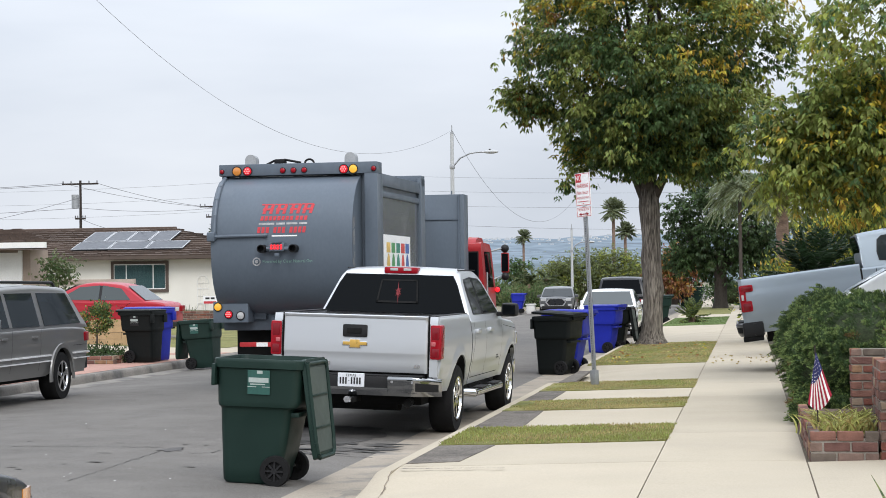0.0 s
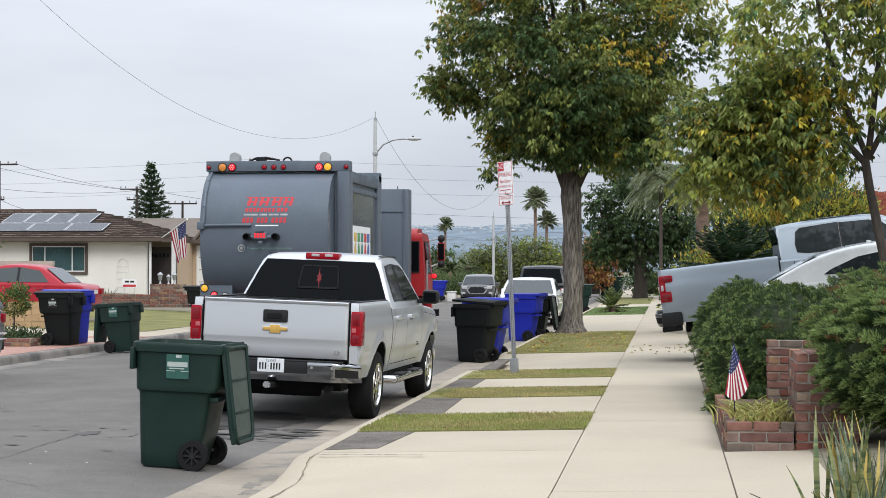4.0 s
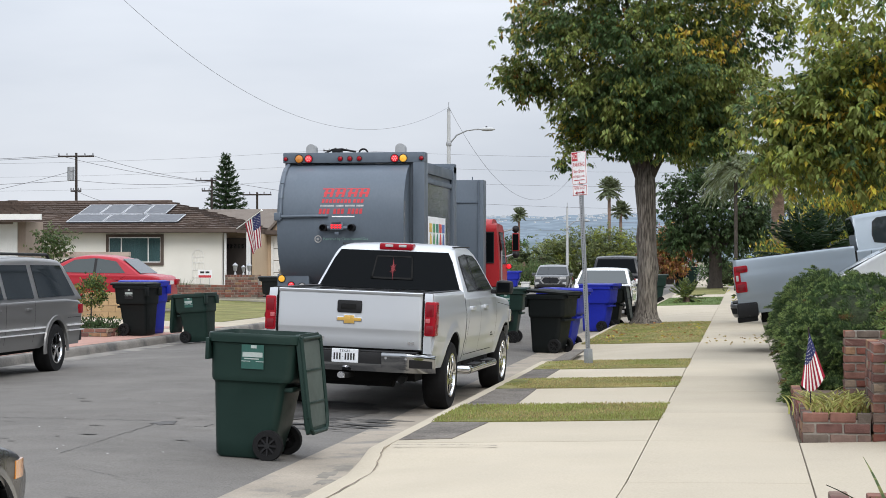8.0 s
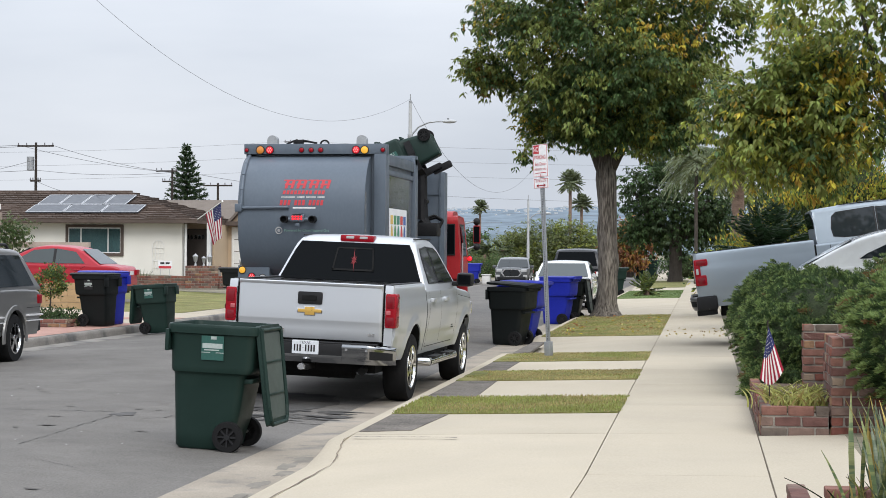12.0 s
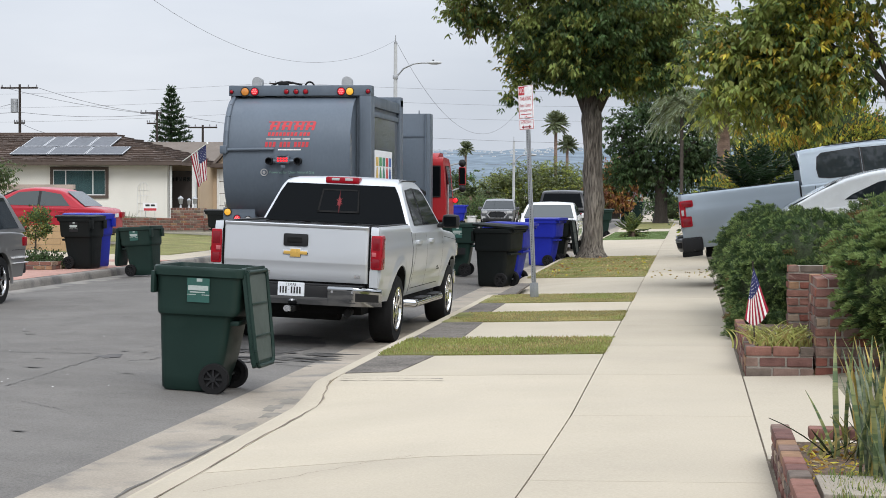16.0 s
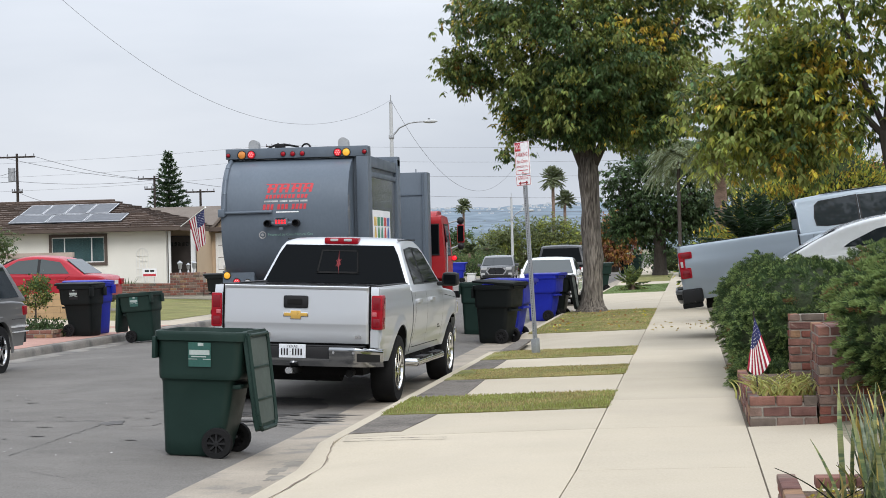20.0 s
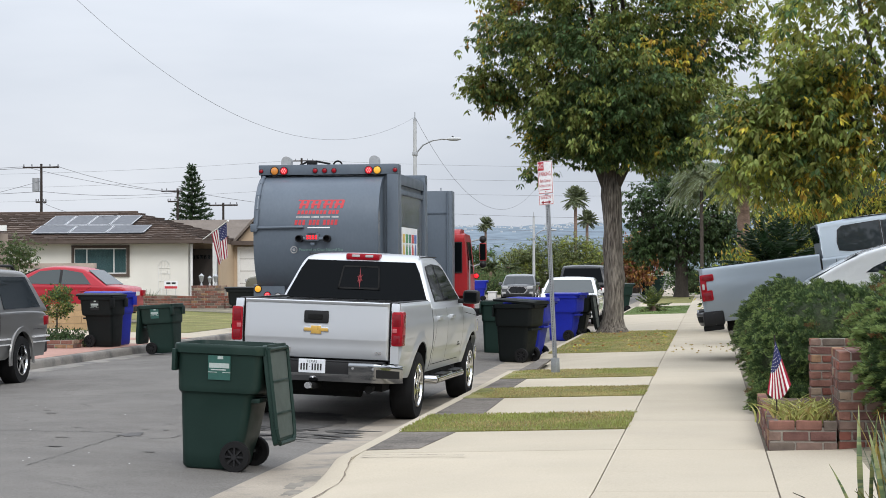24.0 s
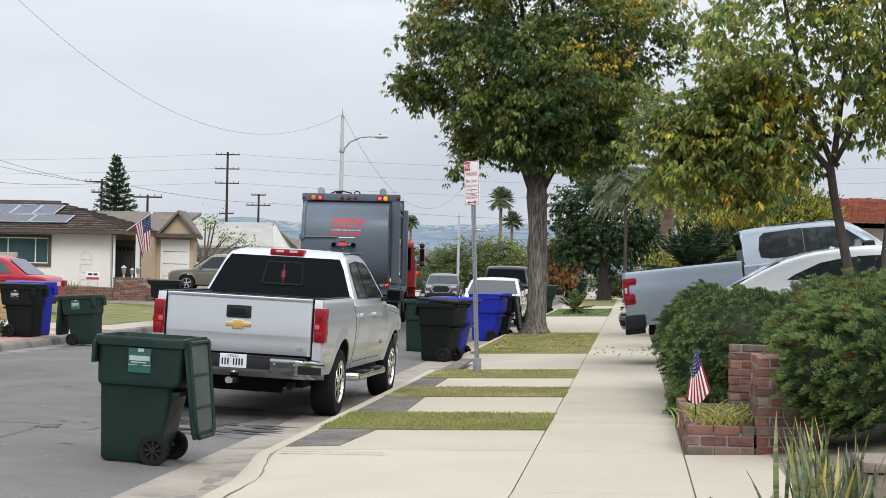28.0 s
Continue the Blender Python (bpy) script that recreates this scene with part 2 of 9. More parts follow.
def slab_field(name, x0, x1, y0, y1, nx, ny, zf, material, label, gap=0.012, depth=0.12, category="pavement"):
    """Concrete panels parted by open joints, each panel a piece under the paving."""
    root = thing(name, (0, 0, 0), label=label, category=category, kind="structure")
    bm = B()
    z = min(zf(x0, y0), zf(x1, y0)) - depth
    box(bm, x0, x1, y0, y1, z - 0.04, z + depth - 0.012)
    part("bedding", bm, M["joint"], root)
    for i in range(nx):
        for j in range(ny):
            a, b = x0 + (x1 - x0) * i / nx + gap / 2, x0 + (x1 - x0) * (i + 1) / nx - gap / 2
            c, d = y0 + (y1 - y0) * j / ny + gap / 2, y0 + (y1 - y0) * (j + 1) / ny - gap / 2
            bm = B()
            lo = [bm.verts.new((x, y, zf(x, y) - depth)) for x, y in ((a, c), (b, c), (b, d), (a, d))]
            hi = [bm.verts.new((x, y, zf(x, y))) for x, y in ((a, c), (b, c), (b, d), (a, d))]
            bm.faces.new(hi)
            for k in range(4):
                bm.faces.new((lo[k], lo[(k + 1) % 4], hi[(k + 1) % 4], hi[k]))
            part("concrete_panel", bm, material, root)
    return root


# ---- shared materials for vehicles and carts ----
M.update(
    silver=mat("silver_paint", (0.525, 0.545, 0.57), 0.34, 0.5, var=0.0, gvar=0.0, coat=0.5),
    steelblue=mat("blue_grey_paint", (0.275, 0.32, 0.365), 0.40, 0.4, var=0.0, gvar=0.0, coat=0.5),
    whitecar=mat("white_car_paint", (0.76, 0.77, 0.77), 0.25, 0.0, var=0.02, gvar=0.0, coat=0.9),
    redcar=mat("red_car_paint", (0.36, 0.018, 0.032), 0.33, 0.0, var=0.03, gvar=0.0, coat=0.25),
    greycar=mat("dark_grey_paint", (0.075, 0.078, 0.082), 0.35, 0.2, var=0.04, gvar=0.0, coat=0.8),
    pewter=mat("pewter_paint", (0.172, 0.170, 0.166), 0.3, 0.3, var=0.0, gvar=0.0, coat=0.6),
    olivecar=mat("olive_grey_paint", (0.16, 0.155, 0.125), 0.32, 0.4, var=0.04, gvar=0.0, coat=0.7),
    blackcar=mat("black_paint", (0.012, 0.013, 0.015), 0.3, 0.0, var=0.05, gvar=0.0, coat=0.2),
    trim=mat("black_plastic", (0.011, 0.011, 0.012), 0.55, var=0.1, bump=0.05, bscale=200),
    under=mat("dark_underbody", (0.006, 0.006, 0.006), 0.9, var=0.2),
    rubber=mat("tyre_rubber", (0.010, 0.010, 0.0105), 0.85, spec=0.2, var=0.15, bump=0.15, bscale=60),
    chrome=mat("chrome", (0.72, 0.73, 0.74), 0.12, 1.0, var=0.03, gvar=0.0),
    # bumperchrome: the dark road's reflection is put into its base colour
    bumperchrome=mat("road_dark_chrome", (0.36, 0.37, 0.38), 0.12, 1.0, var=0.08, gvar=0.0),
    alloy=mat("alloy", (0.55, 0.55, 0.56), 0.25, 0.9, var=0.05, gvar=0.0),
    gold=mat("gold_emblem", (0.58, 0.36, 0.09), 0.3, 0.3, var=0.05, gvar=0.0),
    taillens=mat("red_lens", (0.27, 0.005, 0.013), 0.3, 0.0, spec=0.12, var=0.15, scale=9, gvar=0.0, coat=0.25),
    taildark=mat("dark_red_lens", (0.17, 0.005, 0.011), 0.2, var=0.1, gvar=0.0, coat=0.25),
    palemould=mat("pale_moulding", (0.60, 0.60, 0.60), 0.4, var=0.0),
    pinklens=mat("pink_lens", (0.42, 0.10, 0.11), 0.2, var=0.1, gvar=0.0, coat=0.5),
    clearlens=mat("clear_lens", (0.40, 0.40, 0.40), 0.12, var=0.05, gvar=0.0, coat=1.0),
    amberlens=mat("amber_lens", (0.55, 0.2, 0.03), 0.2, var=0.05, gvar=0.0, coat=1.0),
    tint=glass("tinted_glass", (0.004, 0.005, 0.006), 0.0, 0.05),
    # paleglass: brightness of cabin and sky is put into its base colour
    paleglass=glass("painted_reflection_glass", (0.055, 0.066, 0.068), 0.0, 0.5),
    carglass=glass("car_glass", (0.02, 0.025, 0.028), 0.0, 0.32),
    pane=glass("clear_glass", (0.03, 0.045, 0.05), 0.85),
    redglow=glow("lit_red_lamp", (0.85, 0.02, 0.03), 0.7),
    ledlens=glow("red_led_lens", (0.50, 0.008, 0.02), 0.35),
    ledglow=glow("red_led", (1.0, 0.20, 0.20), 0.9),
    amberdim=glow("dim_amber_lamp", (0.8, 0.40, 0.04), 0.22),
    amberglow=glow("lit_amber_lamp", (1.0, 0.46, 0.03), 0.95),
    truckgrey=mat("truck_grey_paint", (0.100, 0.123, 0.152), 0.42, 0.1, var=0.07, scale=1.2, gvar=0.04, grain=25, coat=0.1,
                  c2=(0.134, 0.157, 0.187), c2at=(0.6, 0.8), c2scale=1.5, stretch=(1, 1, 0.5)),
    scuff=mat("scuffed_steel", (0.36, 0.36, 0.36), 0.7, var=0.3, scale=6, gvar=0.2, grain=30),
    truckred=mat("truck_red_paint", (0.33, 0.018, 0.022), 0.4, 0.0, var=0.06, coat=0.1),
    cartgreen=mat("green_cart_plastic", (0.011, 0.027, 0.022), 0.48, spec=0.22, var=0.1, scale=2.5, gvar=0.06, grain=160, bump=0.04, bscale=300,
                  c2=(0.018, 0.036, 0.030), c2at=(0.55, 0.8), c2scale=3.0),
    cartblack=mat("black_cart_plastic", (0.007, 0.009, 0.009), 0.5, spec=0.15, var=0.1, scale=2.5, bump=0.04, bscale=300),
    cartblue=mat("blue_cart_plastic", (0.010, 0.020, 0.30), 0.42, var=0.08, scale=2.5, bump=0.04, bscale=300),
    cartgrey=mat("worn_lid_plastic", (0.062, 0.078, 0.068), 0.6, var=0.15, scale=3, gvar=0.1, grain=60),
    label=mat("green_label", (0.03, 0.095, 0.08), 0.5, var=0.05),
    ink=mat("pale_ink", (0.36, 0.41, 0.39), 0.6, var=0.05),
    inkred=mat("red_print", (0.47, 0.045, 0.055), 0.5, var=0.05),
    signred=mat("dark_red_print", (0.30, 0.03, 0.04), 0.6, var=0.05),
    inkblack=mat("black_print", (0.02, 0.02, 0.02), 0.6, var=0.05),
    inkwhite=mat("white_print", (0.74, 0.74, 0.74), 0.6, var=0.05),
    plate=mat("plate_white", (0.62, 0.64, 0.67), 0.4, var=0.05),
    steel=mat("galvanised_steel", (0.36, 0.37, 0.38), 0.5, 0.7, var=0.12, scale=6, gvar=0.08, grain=50),
    blacksteel=mat("black_steel", (0.009, 0.009, 0.010), 0.6, 0.3, var=0.25, scale=5, gvar=0.2, grain=40),
)


def lathe(bm, prof, seg=24, axis="X", close=False):
    """Turn a profile of (radius, along) round an axis."""
    rings = []
    for k in range(seg):
        a = 2 * math.pi * k / seg
        c, s = math.cos(a), math.sin(a)
        rings.append([bm.verts.new((d, r * c, r * s) if axis == "X" else (r * c, r * s, d)) for r, d in prof])
    for k in range(seg):
        a, b = rings[k], rings[(k + 1) % seg]
        for i in range(len(prof) - 1):
            bm.faces.new((a[i], a[i + 1], b[i + 1], b[i]))
    bmesh.ops.remove_doubles(bm, verts=bm.verts, dist=1e-5)
    bmesh.ops.recalc_face_normals(bm, faces=bm.faces)


def words(text, size, material, parent, m, name="lettering", wide=1.0, depth=0.0):
    """Lettering in the built-in font as a mesh, centred on m, in its xy plane."""
    cu = bpy.data.curves.new(name, "FONT")
    cu.body, cu.size, cu.align_x, cu.align_y, cu.extrude, cu.resolution_u = text, size, "CENTER", "CENTER", depth, 2
    tmp = new("tmp", cu)
    me = bpy.data.meshes.new_from_object(tmp.evaluated_get(bpy.context.evaluated_depsgraph_get()))
    bpy.data.objects.remove(tmp)
    me.materials.clear()
    me.materials.append(material)
    me.transform(m @ Matrix.Diagonal((wide, 1, 1, 1)))
    ob = new(name, me)
    ob.parent = parent
    return ob


def bars(rows, material, parent, m, name="lettering", depth=0.002):
    """Plain bars (x0, x1, y0, y1) in the plane of m."""
    bm = B()
    for x0, x1, y0, y1 in rows:
        box(bm, x0, x1, y0, y1, 0, depth, m=m)
    return part(name, bm, material, parent)


FACE_BACK = Matrix(((1, 0, 0, 0), (0, 0, -1, 0), (0, 1, 0, 0), (0, 0, 0, 1)))   # plane that faces -y, x right, y up
FACE_RIGHT = Matrix(((0, 0, 1, 0), (1, 0, 0, 0), (0, 1, 0, 0), (0, 0, 0, 1)))   # plane that faces +x, its x along +y


def wheel(parent, x, y, r, w, side, spokes=6, rim_m=None, rim_r=0.64, loc_z=None):
    z = r if loc_z is None else loc_z
    bm = B()
    rr = r * rim_r
    lathe(bm, [(rr, -w / 2), (r * 0.93, -w / 2), (r * 0.985, -w * 0.4), (r, -w * 0.2), (r, w * 0.2), (r * 0.985, w * 0.4), (r * 0.93, w / 2), (rr, w / 2), (rr * 0.96, w * 0.3), (rr * 0.96, -w * 0.3), (rr, -w / 2)], 28)
    tyre = part("wheel", bm, M["rubber"], parent, smooth="auto")
    tyre.location = (x, y, z)
    bm = B()
    lathe(bm, [(rr * 0.97, side * w * 0.5), (rr * 0.9, side * w * 0.47), (rr * 0.84, side * w * 0.2), (rr * 0.3, side * w * 0.16), (0.002, side * w * 0.16)], 24)
    part("rim_barrel", bm, M["under"], tyre, smooth="auto")
    bm = B()
    lathe(bm, [(rr * 0.99, side * w * 0.45), (rr * 0.98, side * w * 0.51), (rr * 0.9, side * w * 0.51), (rr * 0.87, side * w * 0.4)], 28)
    lathe(bm, [(rr * 0.24, side * w * 0.25), (rr * 0.22, side * w * 0.47), (rr * 0.1, side * w * 0.5), (0.002, side * w * 0.5)], 14)
    for k in range(spokes):
        a = 2 * math.pi * k / spokes
        m = pose(0, 0, 0, math.degrees(a))
        ww = rr * 1.9 / spokes * 0.36
        vs = box(bm, side * w * 0.3, side * w * 0.46, -ww, ww, rr * 0.15, rr * 0.93, m=m)
    part("rim", bm, rim_m or M["alloy"], tyre, smooth="auto")
    return tyre


def arch(yc, r, z0, n=9, rise=0.0):
    """Outline points of a wheel opening from front to back along the sill."""
    big = r * 1.16 + rise
    a0 = math.asin(max(-0.95, min(0.95, (z0 - r) / big)))
    return [(yc + big * math.cos(t), r + big * math.sin(t)) for t in [a0 + (math.pi - 2 * a0) * k / (n - 1) for k in range(n)]]


def cut_corners(pts, k=0.22, rounds=2):
    """Round an open outline by cutting its corners; its two ends stay."""
    for _ in range(rounds):
        out = [pts[0]]
        for i, ((a, b), (c, d)) in enumerate(zip(pts, pts[1:])):
            if i:
                out.append((a + k * (c - a), b + k * (d - b)))
            if i < len(pts) - 2:
                out.append((c - k * (c - a), d - k * (d - b)))
        pts = out + [pts[-1]]
    return pts


def height_of(pts):
    """Height over y of an outline given as (y, z) points in any order."""
    pts = sorted(pts)
    ys = [y + 1e-4 * i for i, (y, z) in enumerate(pts)]
    zs_ = [z for y, z in pts]
    return lambda y: float(np.interp(y, ys, zs_))


def sill_of(zs, axles, r, rise=0.0):
    """Lower edge of a flank over y: the sill, lifted over the wheels."""
    big = r * 1.16 + rise

    def f(y):
        z = zs
        for a in axles:
            d = big * big - (y - a) ** 2
            if d > 0:
                z = max(z, r + math.sqrt(d))
        return z
    return f


def columns(y0, y1, axles, r, rise=0.0, extra=(), step=0.16):
    """Stations along a vehicle, closer together round the wheels."""
    big = r * 1.16 + rise
    ys = [y0 + (y1 - y0) * i / max(1, round((y1 - y0) / step)) for i in range(round((y1 - y0) / step) + 1)]
    ys += [a + big * 1.002 * math.cos(math.pi * k / 20) for a in axles for k in range(21)] + list(extra)
    ys = sorted(y for y in ys if y0 - 1e-6 <= y <= y1 + 1e-6)
    keep = [ys[0]]
    for y in ys[1:]:
        if y - keep[-1] > 0.006:
            keep.append(y)
    keep[-1] = y1
    return keep


def half_section(y, zlo, zhi, xf, nz, round_r, crown, zmin):
    """Right half of a cross-section, from the turned-in sill over the flank and the shoulder to the middle."""
    rs = min(round_r, 0.35 * max(zhi - zlo, 0.02))
    pts = [(xf(y, zlo) - 0.06, zlo + 0.004)]
    pts += [(xf(y, z), z) for z in [max(zlo, zmin + (zhi - rs - zmin) * k / nz) for k in range(nz + 1)]]
    xs = xf(y, zhi - rs)
    pts += [(xs - rs * (1 - math.cos(radians(a))), zhi - rs + rs * math.sin(radians(a))) for a in (30, 60, 90)]
    top = xs - rs
    pts += [(top * q, zhi + crown * (1 - q * q)) for q in (0.85, 0.6, 0.3, 0.0)]
    return pts


def loft(parent, name, ys, zlo, zhi, xf, paint, nz=10, round_r=0.05, crown=lambda y: 0.0, move=None, label="", closed=True):
    """Skin over cross-sections that mirror about the middle plane."""
    bm = B()
    rows_ = []
    zmin = min(zlo(y) for y in ys)
    for y in ys:
        a = half_section(y, zlo(y), max(zhi(y), zlo(y) + 0.02), xf, nz, round_r, crown(y), min(zmin, zlo(y)))
        ring = [(x, z) for x, z in a] + [(-x, z) for x, z in a[-2::-1]]
        rows_.append([bm.verts.new(move(x, y, z) if move else (x, y, z)) for x, z in ring])
    for p, q in zip(rows_, rows_[1:]):
        for i in range(len(p) - 1):
            bm.faces.new((p[i], q[i], q[i + 1], p[i + 1]))
    if closed:
        bm.faces.new(rows_[0])
        bm.faces.new(rows_[-1][::-1])
    bmesh.ops.remove_doubles(bm, verts=bm.verts, dist=2e-4)
    bmesh.ops.recalc_face_normals(bm, faces=bm.faces)
    return part(name, bm, paint, parent, label, smooth="auto")


def gap_line(parent, hwf, s, pts, wide=0.004, name="door_gap"):
    """Thin dark shut line that follows a flank through (y, z) points."""
    bm = B()
    prev = None
    for (y0, z0), (y1, z1) in zip(pts, pts[1:]):
        n_ = max(1, int(math.hypot(y1 - y0, z1 - z0) / 0.06))
        for k in range(n_ + 1):
            y, z = y0 + (y1 - y0) * k / n_, z0 + (z1 - z0) * k / n_
            d = Vector((0, y1 - y0, z1 - z0)).normalized()
            w = Vector((0, -d.z, d.y)) * wide
            c = Vector((s * (hwf(y, z) + 0.002), y, z))
            cur = [bm.verts.new(c + w), bm.verts.new(c - w)]
            if prev:
                bm.faces.new((prev[0], prev[1], cur[1], cur[0]))
            prev = cur
    return part(name, bm, M["under"], parent)


def panel(parent, name, poly, fn, material, off=0.008, label="", thick=0.012):
    """Thin pane whose corners (u, v) are laid on a surface by fn(u, v) -> point, normal."""
    bm = B()
    a = [bm.verts.new(fn(u, v)[0] + fn(u, v)[1] * off) for u, v in poly]
    b = [bm.verts.new(fn(u, v)[0] + fn(u, v)[1] * (off - thick)) for u, v in poly]
    bm.faces.new(a)
    bm.faces.new(b[::-1])
    for i in range(len(poly)):
        j = (i + 1) % len(poly)
        bm.faces.new((a[i], b[i], b[j], a[j]))
    bmesh.ops.recalc_face_normals(bm, faces=bm.faces)
    bmesh.ops.triangulate(bm, faces=[f for f in bm.faces if len(f.verts) > 4])
    return part(name, bm, material, parent, label)


def side_fn(hwf, s):
    """Point on a vehicle's flank at (y, z), s = +1 right or -1 left."""
    return lambda y, z: (Vector((s * hwf(y, z), y, z)), Vector((s, 0, 0.15)).normalized())


def slope_fn(hw0, y0, z0, hw1, y1, z1):
    """Point on a slanting screen: u -1..1 across, v 0 bottom..1 top."""
    d = Vector((0, y1 - y0, z1 - z0)).normalized()
    n = Vector((0, -d.z, d.y)) if y1 > y0 else Vector((0, d.z, -d.y))
    return lambda u, v: (Vector((u * (hw0 + (hw1 - hw0) * v), y0 + (y1 - y0) * v, z0 + (z1 - z0) * v)), n)


def common_car(name, loc, rz, L, W, zb, zs, cabin, hood, r, axles, paint, label, wins, rear=None, front=None, ry=0.0, rx=0.0,
               category="car", tumble=0.28, nose_z=0.75, tail_z=None, rim_m=None, glassm="carglass", ww=0.215, tumble_dark=True, taper=0.10, lamp_in=0.0):
    """A parked car: body, cabin, panes, wheels, lamps, bumpers, mirrors, handles, plates. y runs from tail to nose.
    cabin: (y, z) outline of the glasshouse; hood: (y, z) outline of the lower body's top, from nose to tail."""
    root = thing(name, loc, rz, label, category, rx=rx, ry=ry)
    hw = W / 2
    ra, fa = axles

    def hwf(y, z):
        e = abs(2 * y / L - 1)
        x = hw * (1 - taper * e ** 5)
        if z > zb:
            return x - tumble * (z - zb)
        u = (zb - z) / (zb - zs)
        x -= 0.075 * u ** 2.2 + 0.010 * math.exp(-((u - 0.17) / 0.11) ** 2)
        for a in axles:
            d = math.hypot(y - a, z - r) - r * 1.16
            x += 0.016 * math.exp(-(d / 0.06) ** 2)
        return x

    def move(x, y, z):
        bow = 0.06 * (x / hw) ** 2
        return (x, y + bow * max(0, 1 - y / 0.35) - 2.2 * bow * max(0, 1 - (L - y) / 0.6), z)

    ra_ys = [y for y, z in hood] + [0.06, 0.1, L - 0.06, L - 0.12]
    lid_ = cut_corners(hood, 0.18, 2)
    loft(root, "body", columns(0.0, L, axles, r, extra=ra_ys + [y for y, z in lid_]), sill_of(zs, axles, r), height_of(lid_), hwf, paint, 18, 0.05, lambda y: 0.03 * min(1, max(0, min(y, L - y) / 0.4)), move)

    def hwc(y, z):
        return hwf(y, z) - 0.015

    top_ = cut_corners(cabin, 0.2, 2)
    loft(root, "roof", columns(cabin[0][0], cabin[-1][0], (), r, extra=[y for y, z in top_], step=0.14), lambda y: zb - 0.03, height_of(top_), hwc, paint, 7, 0.075, lambda y: 0.035)
    for s in (1, -1):
        for i, w in enumerate(wins):
            panel(root, "side_window", w, side_fn(hwc, s), M[glassm], 0.012)
        if len(wins) > 1:
            yb, yf = max(y for y, z in wins[1]), min(y for y, z in wins[0])
            zt = min(max(z for y, z in wins[0]), max(z for y, z in wins[1])) - 0.01
            panel(root, "door_pillar", [(yb - 0.01, zb + 0.03), (yb - 0.01, zt), (yf + 0.01, zt), (yf + 0.01, zb + 0.03)], side_fn(hwc, s), M["trim"] if tumble_dark else paint, 0.009)
    if rear:
        panel(root, "rear_window", [(-0.9, 0), (0.9, 0), (0.88, 1), (-0.88, 1)], slope_fn(hwc(*rear[0]), *rear[0], hwc(*rear[1]), *rear[1]), M[glassm], 0.032)
    if front:
        panel(root, "windscreen", [(-0.92, 0), (0.92, 0), (0.9, 1), (-0.9, 1)], slope_fn(hwc(*front[0]), *front[0], hwc(*front[1]), *front[1]), M[glassm], 0.045)
    bm = B()
    box(bm, -hw * 0.78, hw * 0.78, 0.25, L - 0.3, zs - 0.06, zs + 0.42)
    part("underbody", bm, M["under"], root)
    for y in axles:
        for s in (1, -1):
            wheel(root, s * (hw - 0.13), y, r, ww, s, 5, rim_m)
    tz = tail_z or (zb - 0.12)
    for s in (1, -1):
        bm = B()
        box(bm, s * (hw * 0.56), s * (hw * 0.9), -0.012, 0.13, tz - 0.15, tz + 0.02, bev=0.02)
        box(bm, s * (hw * 0.82), s * (hw * 0.985), 0.02, 0.24, tz - 0.13, tz + 0.02, bev=0.02)
        part("tail_lamp", bm, M["taillens"], root, "red tail lamp", smooth="auto")
        bm = B()
        box(bm, s * (hw * 0.55), s * (hw * 0.86 - lamp_in), L - 0.30, L - 0.045 - lamp_in, nose_z - 0.11, nose_z + 0.03, bev=0.02)
        part("headlight", bm, M["clearlens"], root, "clear headlight", smooth="auto")
        bm = B()
        my = wins[0][0][0] if wins else L * 0.62
        my = max(y for y, z in wins[0]) - 0.1 if wins else L * 0.62
        box(bm, s * (hw - 0.03), s * (hw + 0.17), my - 0.06, my + 0.06, zb + 0.02, zb + 0.17, bev=0.03)
        part("wing_mirror", bm, paint, root, smooth="auto")
        for w in wins[:2]:
            ys = [y for y, z in w]
            bm = B()
            hy = min(ys) + 0.12
            box(bm, s * (hwf(hy, zb - 0.12) - 0.005), s * (hwf(hy, zb - 0.12) + 0.025), hy, hy + 0.2, zb - 0.15, zb - 0.115, bev=0.008)
            part("door_handle", bm, paint, root, smooth="auto")
        ends = sorted({round(f_([y for y, z in w]), 2) for w in wins[:2] for f_ in (min, max)})
        for y in ([ends[0] - 0.03, ends[1] + 0.04, ends[-1] + 0.06] if len(ends) > 2 else []):
            yy = y if abs(y - ra) > r * 1.25 else ra + r * 1.25
            gap_line(root, hwf, s, [(yy, zs + 0.1), (yy, zb - 0.2), (y, zb - 0.02)])
        gap_line(root, hwf, s, [(max(0.12, ra - 0.5), zb - 0.3), (0.10, zb - 0.3)], 0.003, "bumper_gap")
    for y, d in ((-0.02, 0.0), (L - 0.05, 0.0)):
        bm = B()
        box(bm, -hw * 0.8, hw * 0.8, y, y + 0.07, zs + 0.02, zs + 0.16, bev=0.02)
        part("bumper_trim", bm, M["trim"], root, smooth="auto")
    bm = B()
    box(bm, -0.16, 0.16, -0.03, -0.018, tz - 0.13, tz - 0.02, bev=0.004)
    part("number_plate", bm, M["plate"], root)
    return root


# ---- pavements, verge, yards ----
def walk_z(x, y=0):
    return verge_z(WALK_L) + 0.012 * (x - WALK_L)


slab_field("sidewalk", WALK_L, WALK_R, -32.0, 118.0, 1, 50, walk_z, M["concrete"], "pale concrete sidewalk with worn joints", gap=0.007)
tagged(bpy.data.objects["sidewalk"], category="sidewalk")


